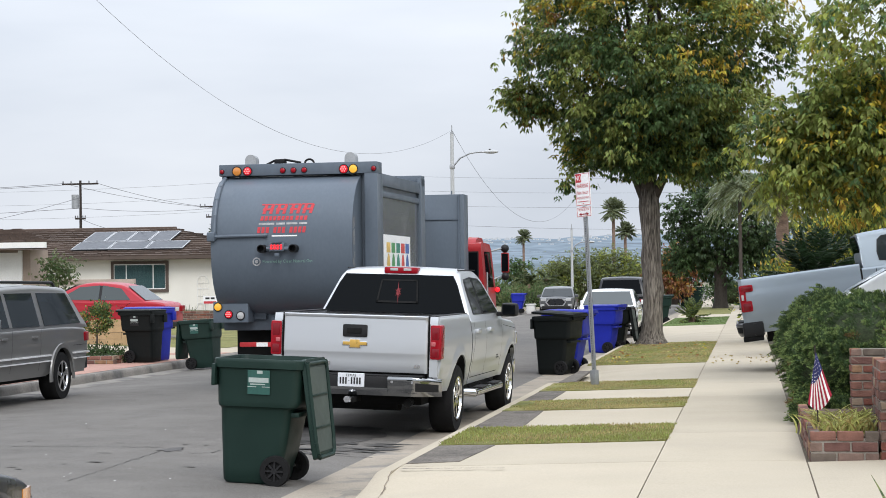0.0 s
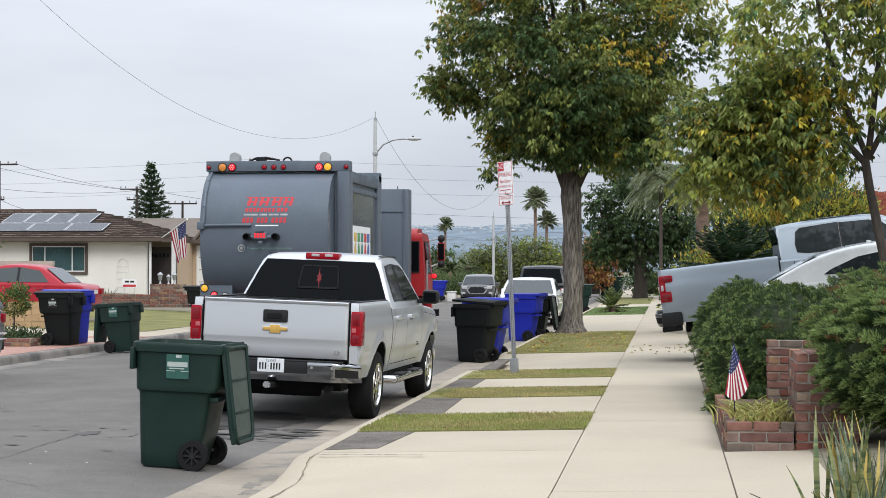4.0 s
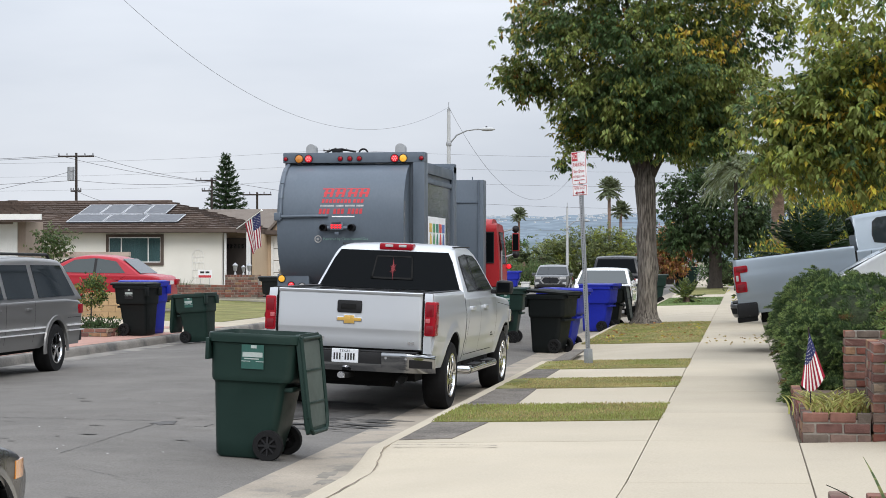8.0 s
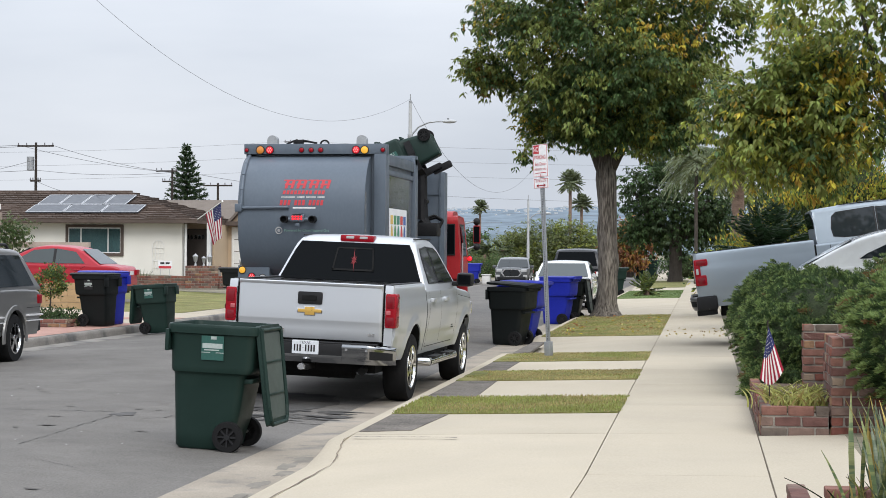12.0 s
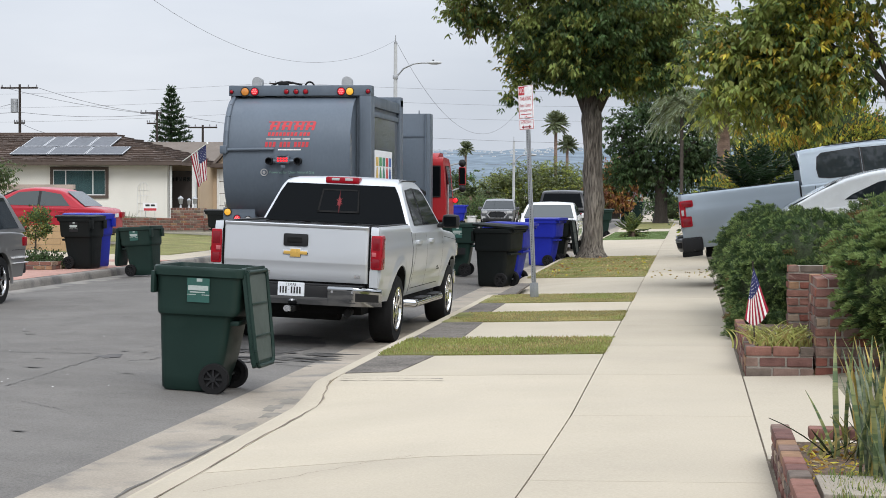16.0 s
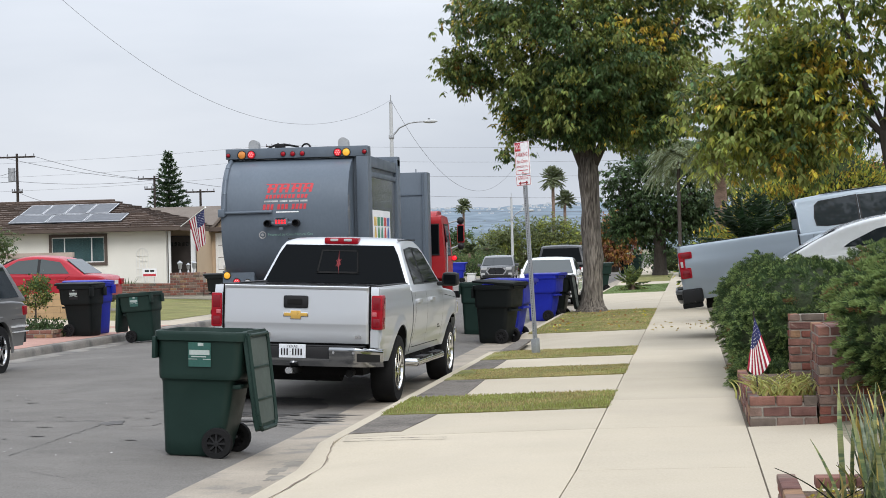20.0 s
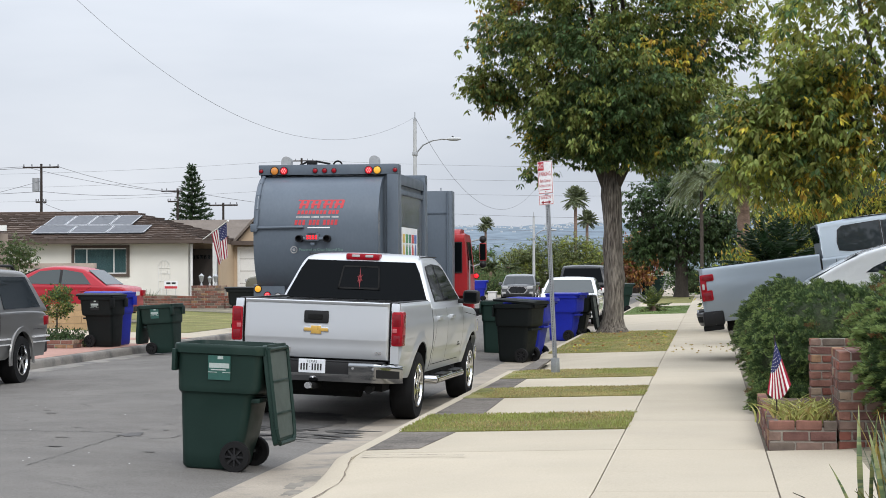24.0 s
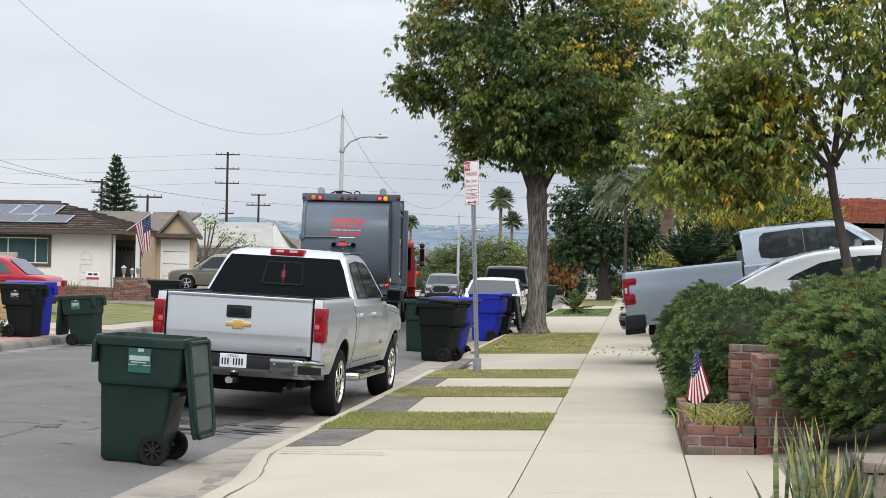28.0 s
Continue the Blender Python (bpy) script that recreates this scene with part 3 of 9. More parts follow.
def strip(name, y0, y1, material, label, x0=KERB_R + 0.032, x1=WALK_L - 0.006, dz=0.0, category="", nx=6, ny=3, bumpy=0.0, kind="structure"):
    xs = [x0 + (x1 - x0) * i / nx for i in range(nx + 1)]
    ys = [y0 + (y1 - y0) * i / ny for i in range(ny + 1)]

    def zf(x, y):
        drop = 0.115 * (1 - kerb_drop(y)) * max(0.0, (WALK_L - 0.6 - x) / (WALK_L - 0.6 - KERB_R))
        return verge_z(x) + dz - drop + bumpy * noise.noise(Vector((x * 3, y * 3, 0)))
    return sheet(name, xs, ys, zf, material, label, kind=kind, category=category, depth=0.10)


PADS = [(-32.0, -18.0), (-17.988, -4.0), (-3.988, 5.2), (5.212, 11.0), (11.012, 16.0), (16.012, 18.05), (20.1, 22.85), (24.7, 26.95), (29.15, 35.2), (47.0, 55.5), (55.512, 64.9), (78.2, 84.9), (107, 300)]
for a, b in PADS:
    strip("driveway_slab", a, b - 0.006, M["concrete"], "pale cast concrete slab beside the kerb", ny=8 if b - a < 12 else 14, category="paving slab")
TURF = [(18.05, 20.1), (22.85, 24.7), (26.95, 29.15), (35.2, 47.0), (64.9, 78.2), (84.9, 107)]
M["greenlawn"] = mat("green_lawn", (0.115, 0.165, 0.052), 0.95, var=0.2, scale=1.4, gvar=0.3, grain=60, bump=0.6, bscale=70)
for i, (a, b) in enumerate(TURF):
    strip("grass_strip", a, b, M["greenlawn"] if i == 4 else M["lawn"], "bright green mown lawn" if i == 4 else "dry mown grass strip with bare straw patches", dz=0.012, bumpy=0.012, category="grass", nx=12, ny=10)


def patch(y0, y1, x0, x1, skew):
    bm = B()
    for k in range(2):
        z = 0.006 - 0.03 * k
        vs = [bm.verts.new((x, y, verge_z(x) + z)) for x, y in ((x0, y0), (x1, y0 + 0.1), (x1 - skew, y1), (x0, y1 + 0.1))]
        bm.faces.new(vs if k == 0 else vs[::-1])
    bm.verts.ensure_lookup_table()
    for i in range(4):
        j = (i + 1) % 4
        bm.faces.new((bm.verts[i], bm.verts[i + 4], bm.verts[j + 4], bm.verts[j]))
    bmesh.ops.recalc_face_normals(bm, faces=bm.faces)
    return tagged(link("asphalt_patch", bm, M["patch"]), "rough dark asphalt patch behind the kerb", "paving patch", kind="structure")


patch(16.25, 18.0, -3.01, -2.55, -0.1)
patch(20.15, 22.8, -3.01, -2.45, 0.05)
patch(24.75, 26.9, -3.01, -2.62, 0.0)
patch(29.4, 33.0, -2.98, -2.72, 0.05)


def crack(name, pts, width, material, label, zf, amp=0.009):
    """Wandering thin seam laid on a surface."""
    bm = B()
    rnd = random.Random(len(pts) * 7 + int(pts[0][1] * 10))
    fine = []
    for (x0, y0), (x1, y1) in zip(pts, pts[1:]):
        n = 10
        fine += [(x0 + (x1 - x0) * i / n + rnd.gauss(0, 1) * amp, y0 + (y1 - y0) * i / n + rnd.gauss(0, 1) * amp * 2) for i in range(n)]
    fine.append(pts[-1])
    prev = None
    for k, (x, y) in enumerate(fine):
        a = fine[min(k + 1, len(fine) - 1)]
        b = fine[max(k - 1, 0)]
        dx, dy = a[0] - b[0], a[1] - b[1]
        l = math.hypot(dx, dy) or 1
        w = width * (0.3 + 1.1 * rnd.random() ** 2)
        cur = [bm.verts.new((x - dy / l * w, y + dx / l * w, zf(x, y) + 0.004)), bm.verts.new((x + dy / l * w, y - dx / l * w, zf(x, y) + 0.004))]
        if prev:
            bm.faces.new((prev[0], prev[1], cur[1], cur[0]))
        prev = cur
    return tagged(link(name, bm, material), label, "crack", kind="structure")


DRIFT = ([7.0, 10.0, 13.0], [-0.125, -0.045, 0.0])
for ob in list(bpy.data.objects):
    if ob.type == "MESH" and (ob.name.startswith("driveway_slab") or (ob.parent and ob.parent.name == "sidewalk")):
        for v in ob.data.vertices:
            if abs(v.co.x - WALK_L) < 0.03:
                v.co.x += float(np.interp(v.co.y, *DRIFT))
slab_z = lambda x, y: verge_z(x) - 0.115 * (1 - kerb_drop(y)) * max(0.0, (WALK_L - 0.6 - x) / (WALK_L - 0.6 - KERB_R))
for xj in (WALK_L, WALK_R + 0.006):
    crack("joint_filler", [(xj + (float(np.interp(y, *DRIFT)) if xj < 0 else 0.0), y) for y in (4.0, 7.0, 10.0, 13.0, 16.0, 22.0, 30.0)], 0.016, M["joint"], "dirt packed into the joint beside the sidewalk", lambda x, y: walk_z(x, y) - 0.016, 0.0)
crack("crack", [(-2.75, 10.2), (-2.3, 10.5), (-1.9, 10.9), (-1.62, 11.1)], 0.004, M["joint"], "fine crack across the driveway", slab_z)
crack("crack", [(-2.98, 15.74), (-2.75, 15.72), (-2.5, 15.70), (-2.28, 15.66), (-2.05, 15.62)], 0.016, M["tar"], "dark open joint across the driveway", lambda x, y: slab_z(x, y) + 0.006, 0.002)
crack("crack", [(KERB_R + 0.118, 7.0), (KERB_R + 0.118, 12.0), (KERB_R + 0.118, 14.7), (KERB_R + 0.034, 15.6)], 0.006, M["joint"], "dirty joint behind the kerb", lambda x, y: slab_z(x, y) + 0.004)
crack("crack", [(KERB_R - 0.17, 6.0), (KERB_R - 0.19, 9.0), (KERB_R - 0.16, 13.0)], 0.014, mat("gutter_grime", (0.13, 0.12, 0.105), 0.9), "dark wet stain along the gutter", lambda x, y: 0.006)
SEAM = mat("seam", (0.066, 0.062, 0.058), 0.8)
for pts, w, wob in (([(-11.5, 18.6), (-9.6, 18.56), (-7.75, 18.52), (-6.8, 18.52), (-6.0, 18.58)], 0.014, 0.012), ([(-5.90, 18.2), (-5.88, 17.2), (-5.84, 16.2), (-5.83, 15.4)], 0.006, 0.008), ([(-5.55, 18.05), (-5.36, 18.2), (-5.35, 18.5), (-5.0, 18.45)], 0.012, 0.006),
                    ([(-5.35, 14.45), (-5.1, 14.25), (-4.84, 14.05)], 0.005, 0.006), ([(-5.2, 18.2), (-4.4, 18.5), (-3.75, 18.4)], 0.012, 0.01)):
    crack("crack", pts, w, SEAM, "tar-filled crack in the street", lambda x, y: road_z(x), wob)
rnd = random.Random(11)


def blot(bm, x, y, rx, ry, z, n=26, rough=0.45):
    """Uneven patch on the road."""
    k0 = rnd.uniform(0, 50)
    vs = []
    for i in range(n):
        a = 2 * math.pi * i / n
        r = 1 + rough * (noise.noise(Vector((2.1 * math.cos(a) + k0, 2.1 * math.sin(a), k0))) + 0.6 * noise.noise(Vector((6 * math.cos(a), 6 * math.sin(a) + k0, 3))))
        px, py = x + rx * r * math.cos(a), y + ry * r * math.sin(a)
        vs.append(bm.verts.new((px, py, road_z(px) + z)))
    bm.faces.new(vs)


SHADE_AND_OIL = mat("oil_stain", (0.062, 0.059, 0.056), 0.75, var=0.35, scale=2.5, gvar=0.35, grain=50)
# the pickup's shadow is painted into this patch along with the wet stain
bm = B()
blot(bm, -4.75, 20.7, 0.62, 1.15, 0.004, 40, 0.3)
tagged(link("oil_stain", bm, SHADE_AND_OIL), "dark patch under the pickup, its shadow and wet stain in one colour", "stain", kind="structure")
bm = B()
for k in range(46):
    u = rnd.random()
    blot(bm, -4.45 + rnd.uniform(-0.75, 0.75), 18.35 + 1.5 * u ** 0.6, rnd.uniform(0.05, 0.22), rnd.uniform(0.02, 0.07), 0.0045 + 0.0002 * k, 14, 0.6)
tagged(link("oil_stain", bm, SHADE_AND_OIL), "dark oil spots on the asphalt behind the pickup", "stain", kind="stuff")
bm = B()
blot(bm, -5.84, 18.4, 0.13, 0.22, 0.0045, 24, 0.5)
tagged(link("tar_patch", bm, mat("worn_tar", (0.085, 0.08, 0.077), 0.8, var=0.25, scale=8)), "worn tar patch where two street cracks meet", "stain", kind="structure")
bm = B()
for k in range(110):
    x, y = rnd.uniform(-11.0, -4.6), rnd.uniform(12.5, 24.0)
    blot(bm, x, y, rnd.uniform(0.02, 0.09), rnd.uniform(0.008, 0.03), 0.005 + 0.00005 * k, 10, 0.7)
tagged(link("pitted_asphalt", bm, mat("pitted_asphalt", (0.100, 0.093, 0.085), 0.9, var=0.2)), "short dark pits worn into the asphalt", "stain", kind="stuff")
bm = B()
for k in range(34):
    x, y = rnd.uniform(-9.5, -4.6), rnd.uniform(12.5, 22.0)
    blot(bm, x, y, 0.009, 0.016, 0.012, 6, 0.5)
tagged(link("litter_specks", bm, M["white"]), "tiny pale specks of litter on the asphalt", "litter", kind="stuff")
bm = B()
for k, (x, y) in enumerate(((-3.30, 15.3), (-3.33, 14.8), (-3.24, 14.3), (-3.27, 13.6), (-3.22, 12.9))):
    blot(bm, x, y, 0.07 + 0.03 * rnd.random(), 0.16 + 0.1 * rnd.random(), 0.005 + 0.0002 * k - road_z(x), 18, 0.6)
tagged(link("damp_stain", bm, mat("damp_stain", (0.19, 0.172, 0.145), 0.8, var=0.2, scale=4)), "damp dark stains along the gutter", "stain", kind="stuff")


# yards: left lots rise from the far kerb, right lots rise from the sidewalk
def left_z(x, y):
    return 0.15 + 0.042 * min(max(-14.5 - x, 0), 14)


def right_z(x, y):
    return 0.20 + 0.10 * min(max(x - WALK_R - 0.3, 0), 7)


M["yard"] = mat("dry_yard", (0.19, 0.17, 0.12), 0.95, var=0.2, scale=0.3, gvar=0.25, grain=8, bump=0.4, bscale=30)
sheet("yard_far", [-400, -90, -40, -28.5, -22, -17, -14.5, KERB_L - 0.05], [-60, 20, 41, 48, 60, 85, 120, 200, 420], left_z, M["yard"], "dry bare front yards across the street", category="ground")
sheet("yard_near", [WALK_R + 0.01, 1.0, 2.5, 5, 8, 40, 300], [-30, 8, 16, 28, 36, 60, 120, 420], right_z, M["yard"], "dry front yards beside the sidewalk", category="ground")


def overlay(name, x0, x1, y0, y1, zf, material, label, dz=0.008, nx=16, ny=6, category=""):
    return sheet(name, [x0 + (x1 - x0) * i / nx for i in range(nx + 1)], [y0 + (y1 - y0) * i / ny for i in range(ny + 1)], lambda x, y: zf(x, y) + dz, material, label, category=category or name)


def ramp_z(x, y):
    d = x - WALK_R
    return 0.212 + 0.35 * min(d, 0.5) + 0.115 * max(d - 0.5, 0)


overlay("driveway_near", WALK_R + 0.012, 9.0, 28.6, 35.6, ramp_z, M["concrete"], "sloping concrete driveway", category="driveway")
overlay("driveway_near", WALK_R + 0.012, 9.0, 52.0, 64.0, right_z, M["concrete"], "sloping concrete driveway", category="driveway")
slab_field("entry_path", WALK_R + 0.003, 6.0, 10.9, 15.86, 2, 1, lambda x, y: walk_z(WALK_R) + 0.03 * (x - WALK_R), M["concrete"], "pale concrete path up to the house", category="path")
overlay("lawn_far", -16.6, -13.2, 46.3, 63.7, left_z, M["lawn"], "dry green lawn before the white house", category="lawn")
overlay("lawn_far", -22.5, -16.62, 54.6, 63.9, left_z, M["lawn"], "dry green lawn before the garden wall", category="lawn")
overlay("driveway_far", -40, KERB_L - 0.06, 39.6, 46.2, left_z, M["concrete"], "wide concrete driveway across the street", dz=0.006, category="driveway")
overlay("pavement_far", -14.4, KERB_L - 0.06, -20, 39.5, lambda x, y: 0.152, M["redwalk"], "reddish brick-coloured pavement across the street", dz=0.006, category="sidewalk")
overlay("pavement_far", -13.15, KERB_L - 0.06, 46.25, 100, lambda x, y: left_z(x, y), M["concrete"], "concrete pavement across the street", dz=0.006, category="sidewalk")
overlay("brick_band", -30, KERB_L - 0.06, 41.6, 42.9, left_z, M["redwalk"], "red paving band across the driveway", dz=0.012, category="paving band")


# ---- blades, leaves and needles from arrays ----
def blades(name, P, D, S, W, materials, idx, parent=None, label="", category="", kind="stuff", bend=0.0, seed=1, flat=0.0):
    """One mesh of small leaves: base points P, directions D, lengths S, half widths W."""
    rng = np.random.default_rng(seed)
    n = len(P)
    D = D / np.linalg.norm(D, axis=1, keepdims=True)
    R = rng.normal(size=(n, 3)) * (1 - flat) + np.array([0, 0, 2.2 * flat])
    U = np.cross(D, R)
    U /= np.linalg.norm(U, axis=1, keepdims=True) + 1e-9
    mid = P + D * (S * 0.5)[:, None]
    tip = P + D * S[:, None]
    tip[:, 2] -= bend * S
    V = np.stack([P, mid + U * W[:, None], tip, mid - U * W[:, None]], 1).reshape(-1, 3)
    me = bpy.data.meshes.new(name)
    me.vertices.add(n * 4)
    me.vertices.foreach_set("co", V.astype(np.float32).ravel())
    me.loops.add(n * 4)
    me.loops.foreach_set("vertex_index", np.arange(n * 4, dtype=np.int32))
    me.polygons.add(n)
    me.polygons.foreach_set("loop_start", np.arange(0, n * 4, 4, dtype=np.int32))
    me.polygons.foreach_set("material_index", np.asarray(idx, dtype=np.int32))
    me.update(calc_edges=True)
    for m in materials:
        me.materials.append(m)
    ob = new(name, me)
    if parent:
        ob.parent = parent
        if label:
            ob["label"] = label
        return ob
    return tagged(ob, label, category, kind=kind)


def leafmat(name, c, hue=0.02, island=0.3, rough=0.5, thin=0.42):
    """Leaf: glossy skin with some light passing through."""
    m = mat(name, c, rough, var=0.15, scale=0.8, gvar=0, island=island, hue=hue, spec=0.3)
    n, l = m.node_tree.nodes, m.node_tree.links
    b = n["Principled BSDF"]
    t, x = n.new("ShaderNodeBsdfTranslucent"), n.new("ShaderNodeMixShader")
    src = b.inputs["Base Color"].links[0].from_socket
    l.new(src, t.inputs["Color"])
    x.inputs["Fac"].default_value = thin
    l.new(b.outputs["BSDF"], x.inputs[1])
    l.new(t.outputs["BSDF"], x.inputs[2])
    l.new(x.outputs["Shader"], n["Material Output"].inputs["Surface"])
    return m


M.update(
    deepleaf=leafmat("deep_green_leaf", (0.055, 0.085, 0.036), 0.02, 0.45),
    leaf=leafmat("dark_leaf", (0.085, 0.135, 0.050), 0.025, 0.45), leaf2=leafmat("mid_leaf", (0.215, 0.25, 0.068), 0.025, 0.4), leafy=leafmat("yellow_leaf", (0.50, 0.38, 0.06), 0.03),
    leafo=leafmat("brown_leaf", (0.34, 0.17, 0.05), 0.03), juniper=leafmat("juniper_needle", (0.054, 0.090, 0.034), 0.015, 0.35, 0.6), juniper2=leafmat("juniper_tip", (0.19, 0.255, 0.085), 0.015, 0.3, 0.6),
    grassb=leafmat("grass_blade", (0.27, 0.285, 0.085), 0.03, 0.35, 0.6), straw=leafmat("straw_blade", (0.40, 0.32, 0.15), 0.02, 0.3, 0.7), lime=leafmat("lime_leaf", (0.30, 0.32, 0.06), 0.02),
    # hazeleaf is paler: some distance haze is put into the leaf colour
    palmleaf=leafmat("palm_frond", (0.10, 0.135, 0.065), 0.02), sago=leafmat("sago_frond", (0.022, 0.045, 0.018), 0.01, 0.2, 0.35), hazeleaf=leafmat("haze_pale_leaf", (0.15, 0.175, 0.075), 0.03, 0.3), rust=leafmat("rust_leaf", (0.22, 0.10, 0.05), 0.03),
    bark=mat("bark", (0.150, 0.132, 0.112), 0.9, var=0.3, scale=5, gvar=0.4, grain=40, bump=1.0, bscale=26, stretch=(1, 1, 0.13), c2=(0.062, 0.052, 0.044), c2at=(0.46, 0.62), c2scale=24),
    darkbark=mat("dark_bark", (0.062, 0.052, 0.044), 0.9, var=0.2, scale=4, gvar=0.2, grain=20, bump=0.6, bscale=18, stretch=(1, 1, 0.3)),
    palmbark=mat("palm_bark", (0.21, 0.145, 0.115), 0.9, var=0.2, gvar=0.2, grain=12, bump=0.6, bscale=10, stretch=(1, 1, 3)),
)

grng = np.random.default_rng(4)
for i, (a, b, dens) in enumerate(((18.05, 20.1, 3200), (22.85, 24.7, 2600), (26.95, 29.15, 2200), (35.2, 47.0, 700), (64.9, 78.2, 300))):
    n = int((b - a) * 2.1 * dens)
    x, y = grng.uniform(KERB_R + 0.03, WALK_L + 0.02, n), grng.uniform(a - 0.10, b + 0.10, n)
    if i in (1, 2):
        keep = (x > -2.86 + 0.1 * np.sin(y * 5))
        x, y = x[keep], y[keep]
        n = len(x)
    edge = np.minimum(y - a, b - y)
    ragged = np.array([noise.noise(Vector((p * 2.6, q * 0.7 + i, 1.0))) for p, q in zip(x, y)]) * 0.09 + 0.02
    keep = edge > -ragged
    x, y = x[keep], y[keep]
    n = len(x)
    P = np.stack([x, y, verge_z(x) + 0.005], 1)
    D = np.stack([grng.normal(0, 0.5, n), grng.normal(0, 0.5, n), np.ones(n)], 1)
    dry = np.array([noise.noise(Vector((p * 1.1, q * 1.1, i * 3.0))) for p, q in zip(x, y)]) + grng.normal(0, 0.25, n)
    blades("grass", P, D, grng.uniform(0.015, 0.03 if i else 0.045, n), np.full(n, 0.004 if i < 3 else 0.007), [M["grassb"], M["straw"], M["greenlawn"]], np.where(i == 4, 2, np.where(dry > (0.30 if i == 0 else -0.05), 1, 0)), label="short mown grass blades, partly straw-dry", category="grass")
n = 170
x, y = grng.uniform(-2.9, -0.85, n), grng.uniform(35.5, 47, n)
blades("fallen_leaves", np.stack([x, y, verge_z(x) + 0.03], 1), np.stack([grng.normal(0, 1, n), grng.normal(0, 1, n), np.full(n, 0.1)], 1), grng.uniform(0.05, 0.1, n), np.full(n, 0.022), [M["straw"], M["leafo"], M["leafy"]], grng.choice(3, n, p=(0.6, 0.2, 0.2)), label="fallen yellow and brown leaves under the tree", category="leaves")
x, y = grng.uniform(-0.75, 0.4, 40), grng.uniform(34.0, 38.5, 40)
blades("fallen_leaves", np.stack([x, y, np.full(40, 0.225)], 1), np.stack([grng.normal(0, 1, 40), grng.normal(0, 1, 40), np.full(40, 0.1)], 1), grng.uniform(0.04, 0.075, 40), np.full(40, 0.02), [M["straw"]], np.zeros(40), label="dry leaves blown onto the sidewalk", category="leaves")


# ---- wheeled rubbish carts ----
def cart(name, loc, rz, colour, label, lid="closed", lid_m=None, h=1.10, group="", ry=0.0, mark=True, scale=1.0, rx=0.0):
    """Wheeled cart; front towards -x, wheels and lid hinge at +x. lid: closed, open (hanging at the back) or ajar."""
    root = thing(name, loc, rz, label, "rubbish cart", group, ry=ry, rx=rx)
    root.scale = (scale,) * 3
    cm = M[colour]

    def ring(bm, z, x0, x1, hy, rad=0.075, n=6):
        pts = []
        for cx, cy, a0 in ((x1 - rad, hy - rad, 0), (x0 + rad, hy - rad, 90), (x0 + rad, -hy + rad, 180), (x1 - rad, -hy + rad, 270)):
            for k in range(n):
                a = radians(a0 + 90 * k / (n - 1))
                pts.append(bm.verts.new((cx + rad * math.cos(a), cy + rad * math.sin(a), z)))
        return pts

    bm = B()
    prof = [(0.015, -0.365, 0.10, 0.225), (0.04, -0.382, 0.125, 0.24), (0.16, -0.386, 0.15, 0.25), (0.30, -0.390, 0.19, 0.262), (0.50, -0.396, 0.222, 0.28), (0.655, -0.400, 0.245, 0.293), (0.672, -0.403, 0.255, 0.30), (0.685, -0.413, 0.30, 0.32), (0.71, -0.418, 0.315, 0.326),
            (0.74, -0.419, 0.32, 0.328), (h - 0.10, -0.425, 0.338, 0.343), (h - 0.088, -0.428, 0.342, 0.346), (h - 0.08, -0.446, 0.364, 0.364), (h - 0.03, -0.449, 0.368, 0.367), (h - 0.008, -0.447, 0.367, 0.366), (h, -0.438, 0.360, 0.360), (h, -0.420, 0.345, 0.347), (h - 0.05, -0.410, 0.332, 0.335), (0.6, -0.37, 0.24, 0.27), (0.12, -0.35, 0.10, 0.21)]
    rings = [ring(bm, z, x0, x1, hy) for z, x0, x1, hy in prof]
    for a, b in zip(rings, rings[1:]):
        for i in range(len(a)):
            j = (i + 1) % len(a)
            bm.faces.new((a[i], a[j], b[j], b[i]))
    bm.faces.new(rings[0][::-1])
    bm.faces.new(rings[-1])
    bmesh.ops.recalc_face_normals(bm, faces=bm.faces)
    tub = part("tub", bm, cm, root, smooth="auto")
    for s in (1, -1):
        bm = B()
        box(bm, -0.455, -0.42, s * 0.22, s * 0.372, h - 0.24, h - 0.05, bev=0.01)
        part("rim_lug", bm, cm, tub, smooth="auto")
    bm = B()
    box(bm, 0.22, 0.31, -0.24, 0.24, 0.60, 0.64, bev=0.01)
    part("lift_bar", bm, cm, tub, smooth="auto")
    bm = B()
    tube(bm, (0.385, -0.30, h - 0.03), (0.385, 0.30, h - 0.03), 0.016)
    for s in (1, -1):
        box(bm, 0.34, 0.40, s * 0.27 - 0.015, s * 0.27 + 0.015, h - 0.07, h - 0.01, bev=0.005)
    part("handle_bar", bm, cm, tub, smooth="auto")
    # wheels
    bm = B()
    tube(bm, (0.12, -0.29, 0.135), (0.12, 0.29, 0.135), 0.014)
    part("axle", bm, M["steel"], root)
    for s in (1, -1):
        bm = B()
        R = 0.135
        prof2 = [(R * 0.62, -0.035), (R * 0.96, -0.032), (R, -0.02), (R, 0.02), (R * 0.96, 0.032), (R * 0.62, 0.035), (R * 0.60, 0.012), (0.002, 0.012)]
        lathe(bm, [(r0, d * s) for r0, d in prof2], 22)
        bmesh.ops.rotate(bm, verts=bm.verts, cent=(0, 0, 0), matrix=Matrix.Rotation(radians(90), 3, "Z"))
        w = part("wheel", bm, M["rubber"], root, "black cart wheel", smooth="auto")
        w.location = (0.12, s * 0.285, R)
        bm = B()
        for k in range(8):
            box(bm, -0.008, 0.008, 0.012 * s, 0.030 * s, 0.02, R * 0.64, m=pose(0, 0, 0, 0, k * 45))
        tube(bm, (0, 0.01 * s, 0), (0, 0.036 * s, 0), 0.026, seg=10)
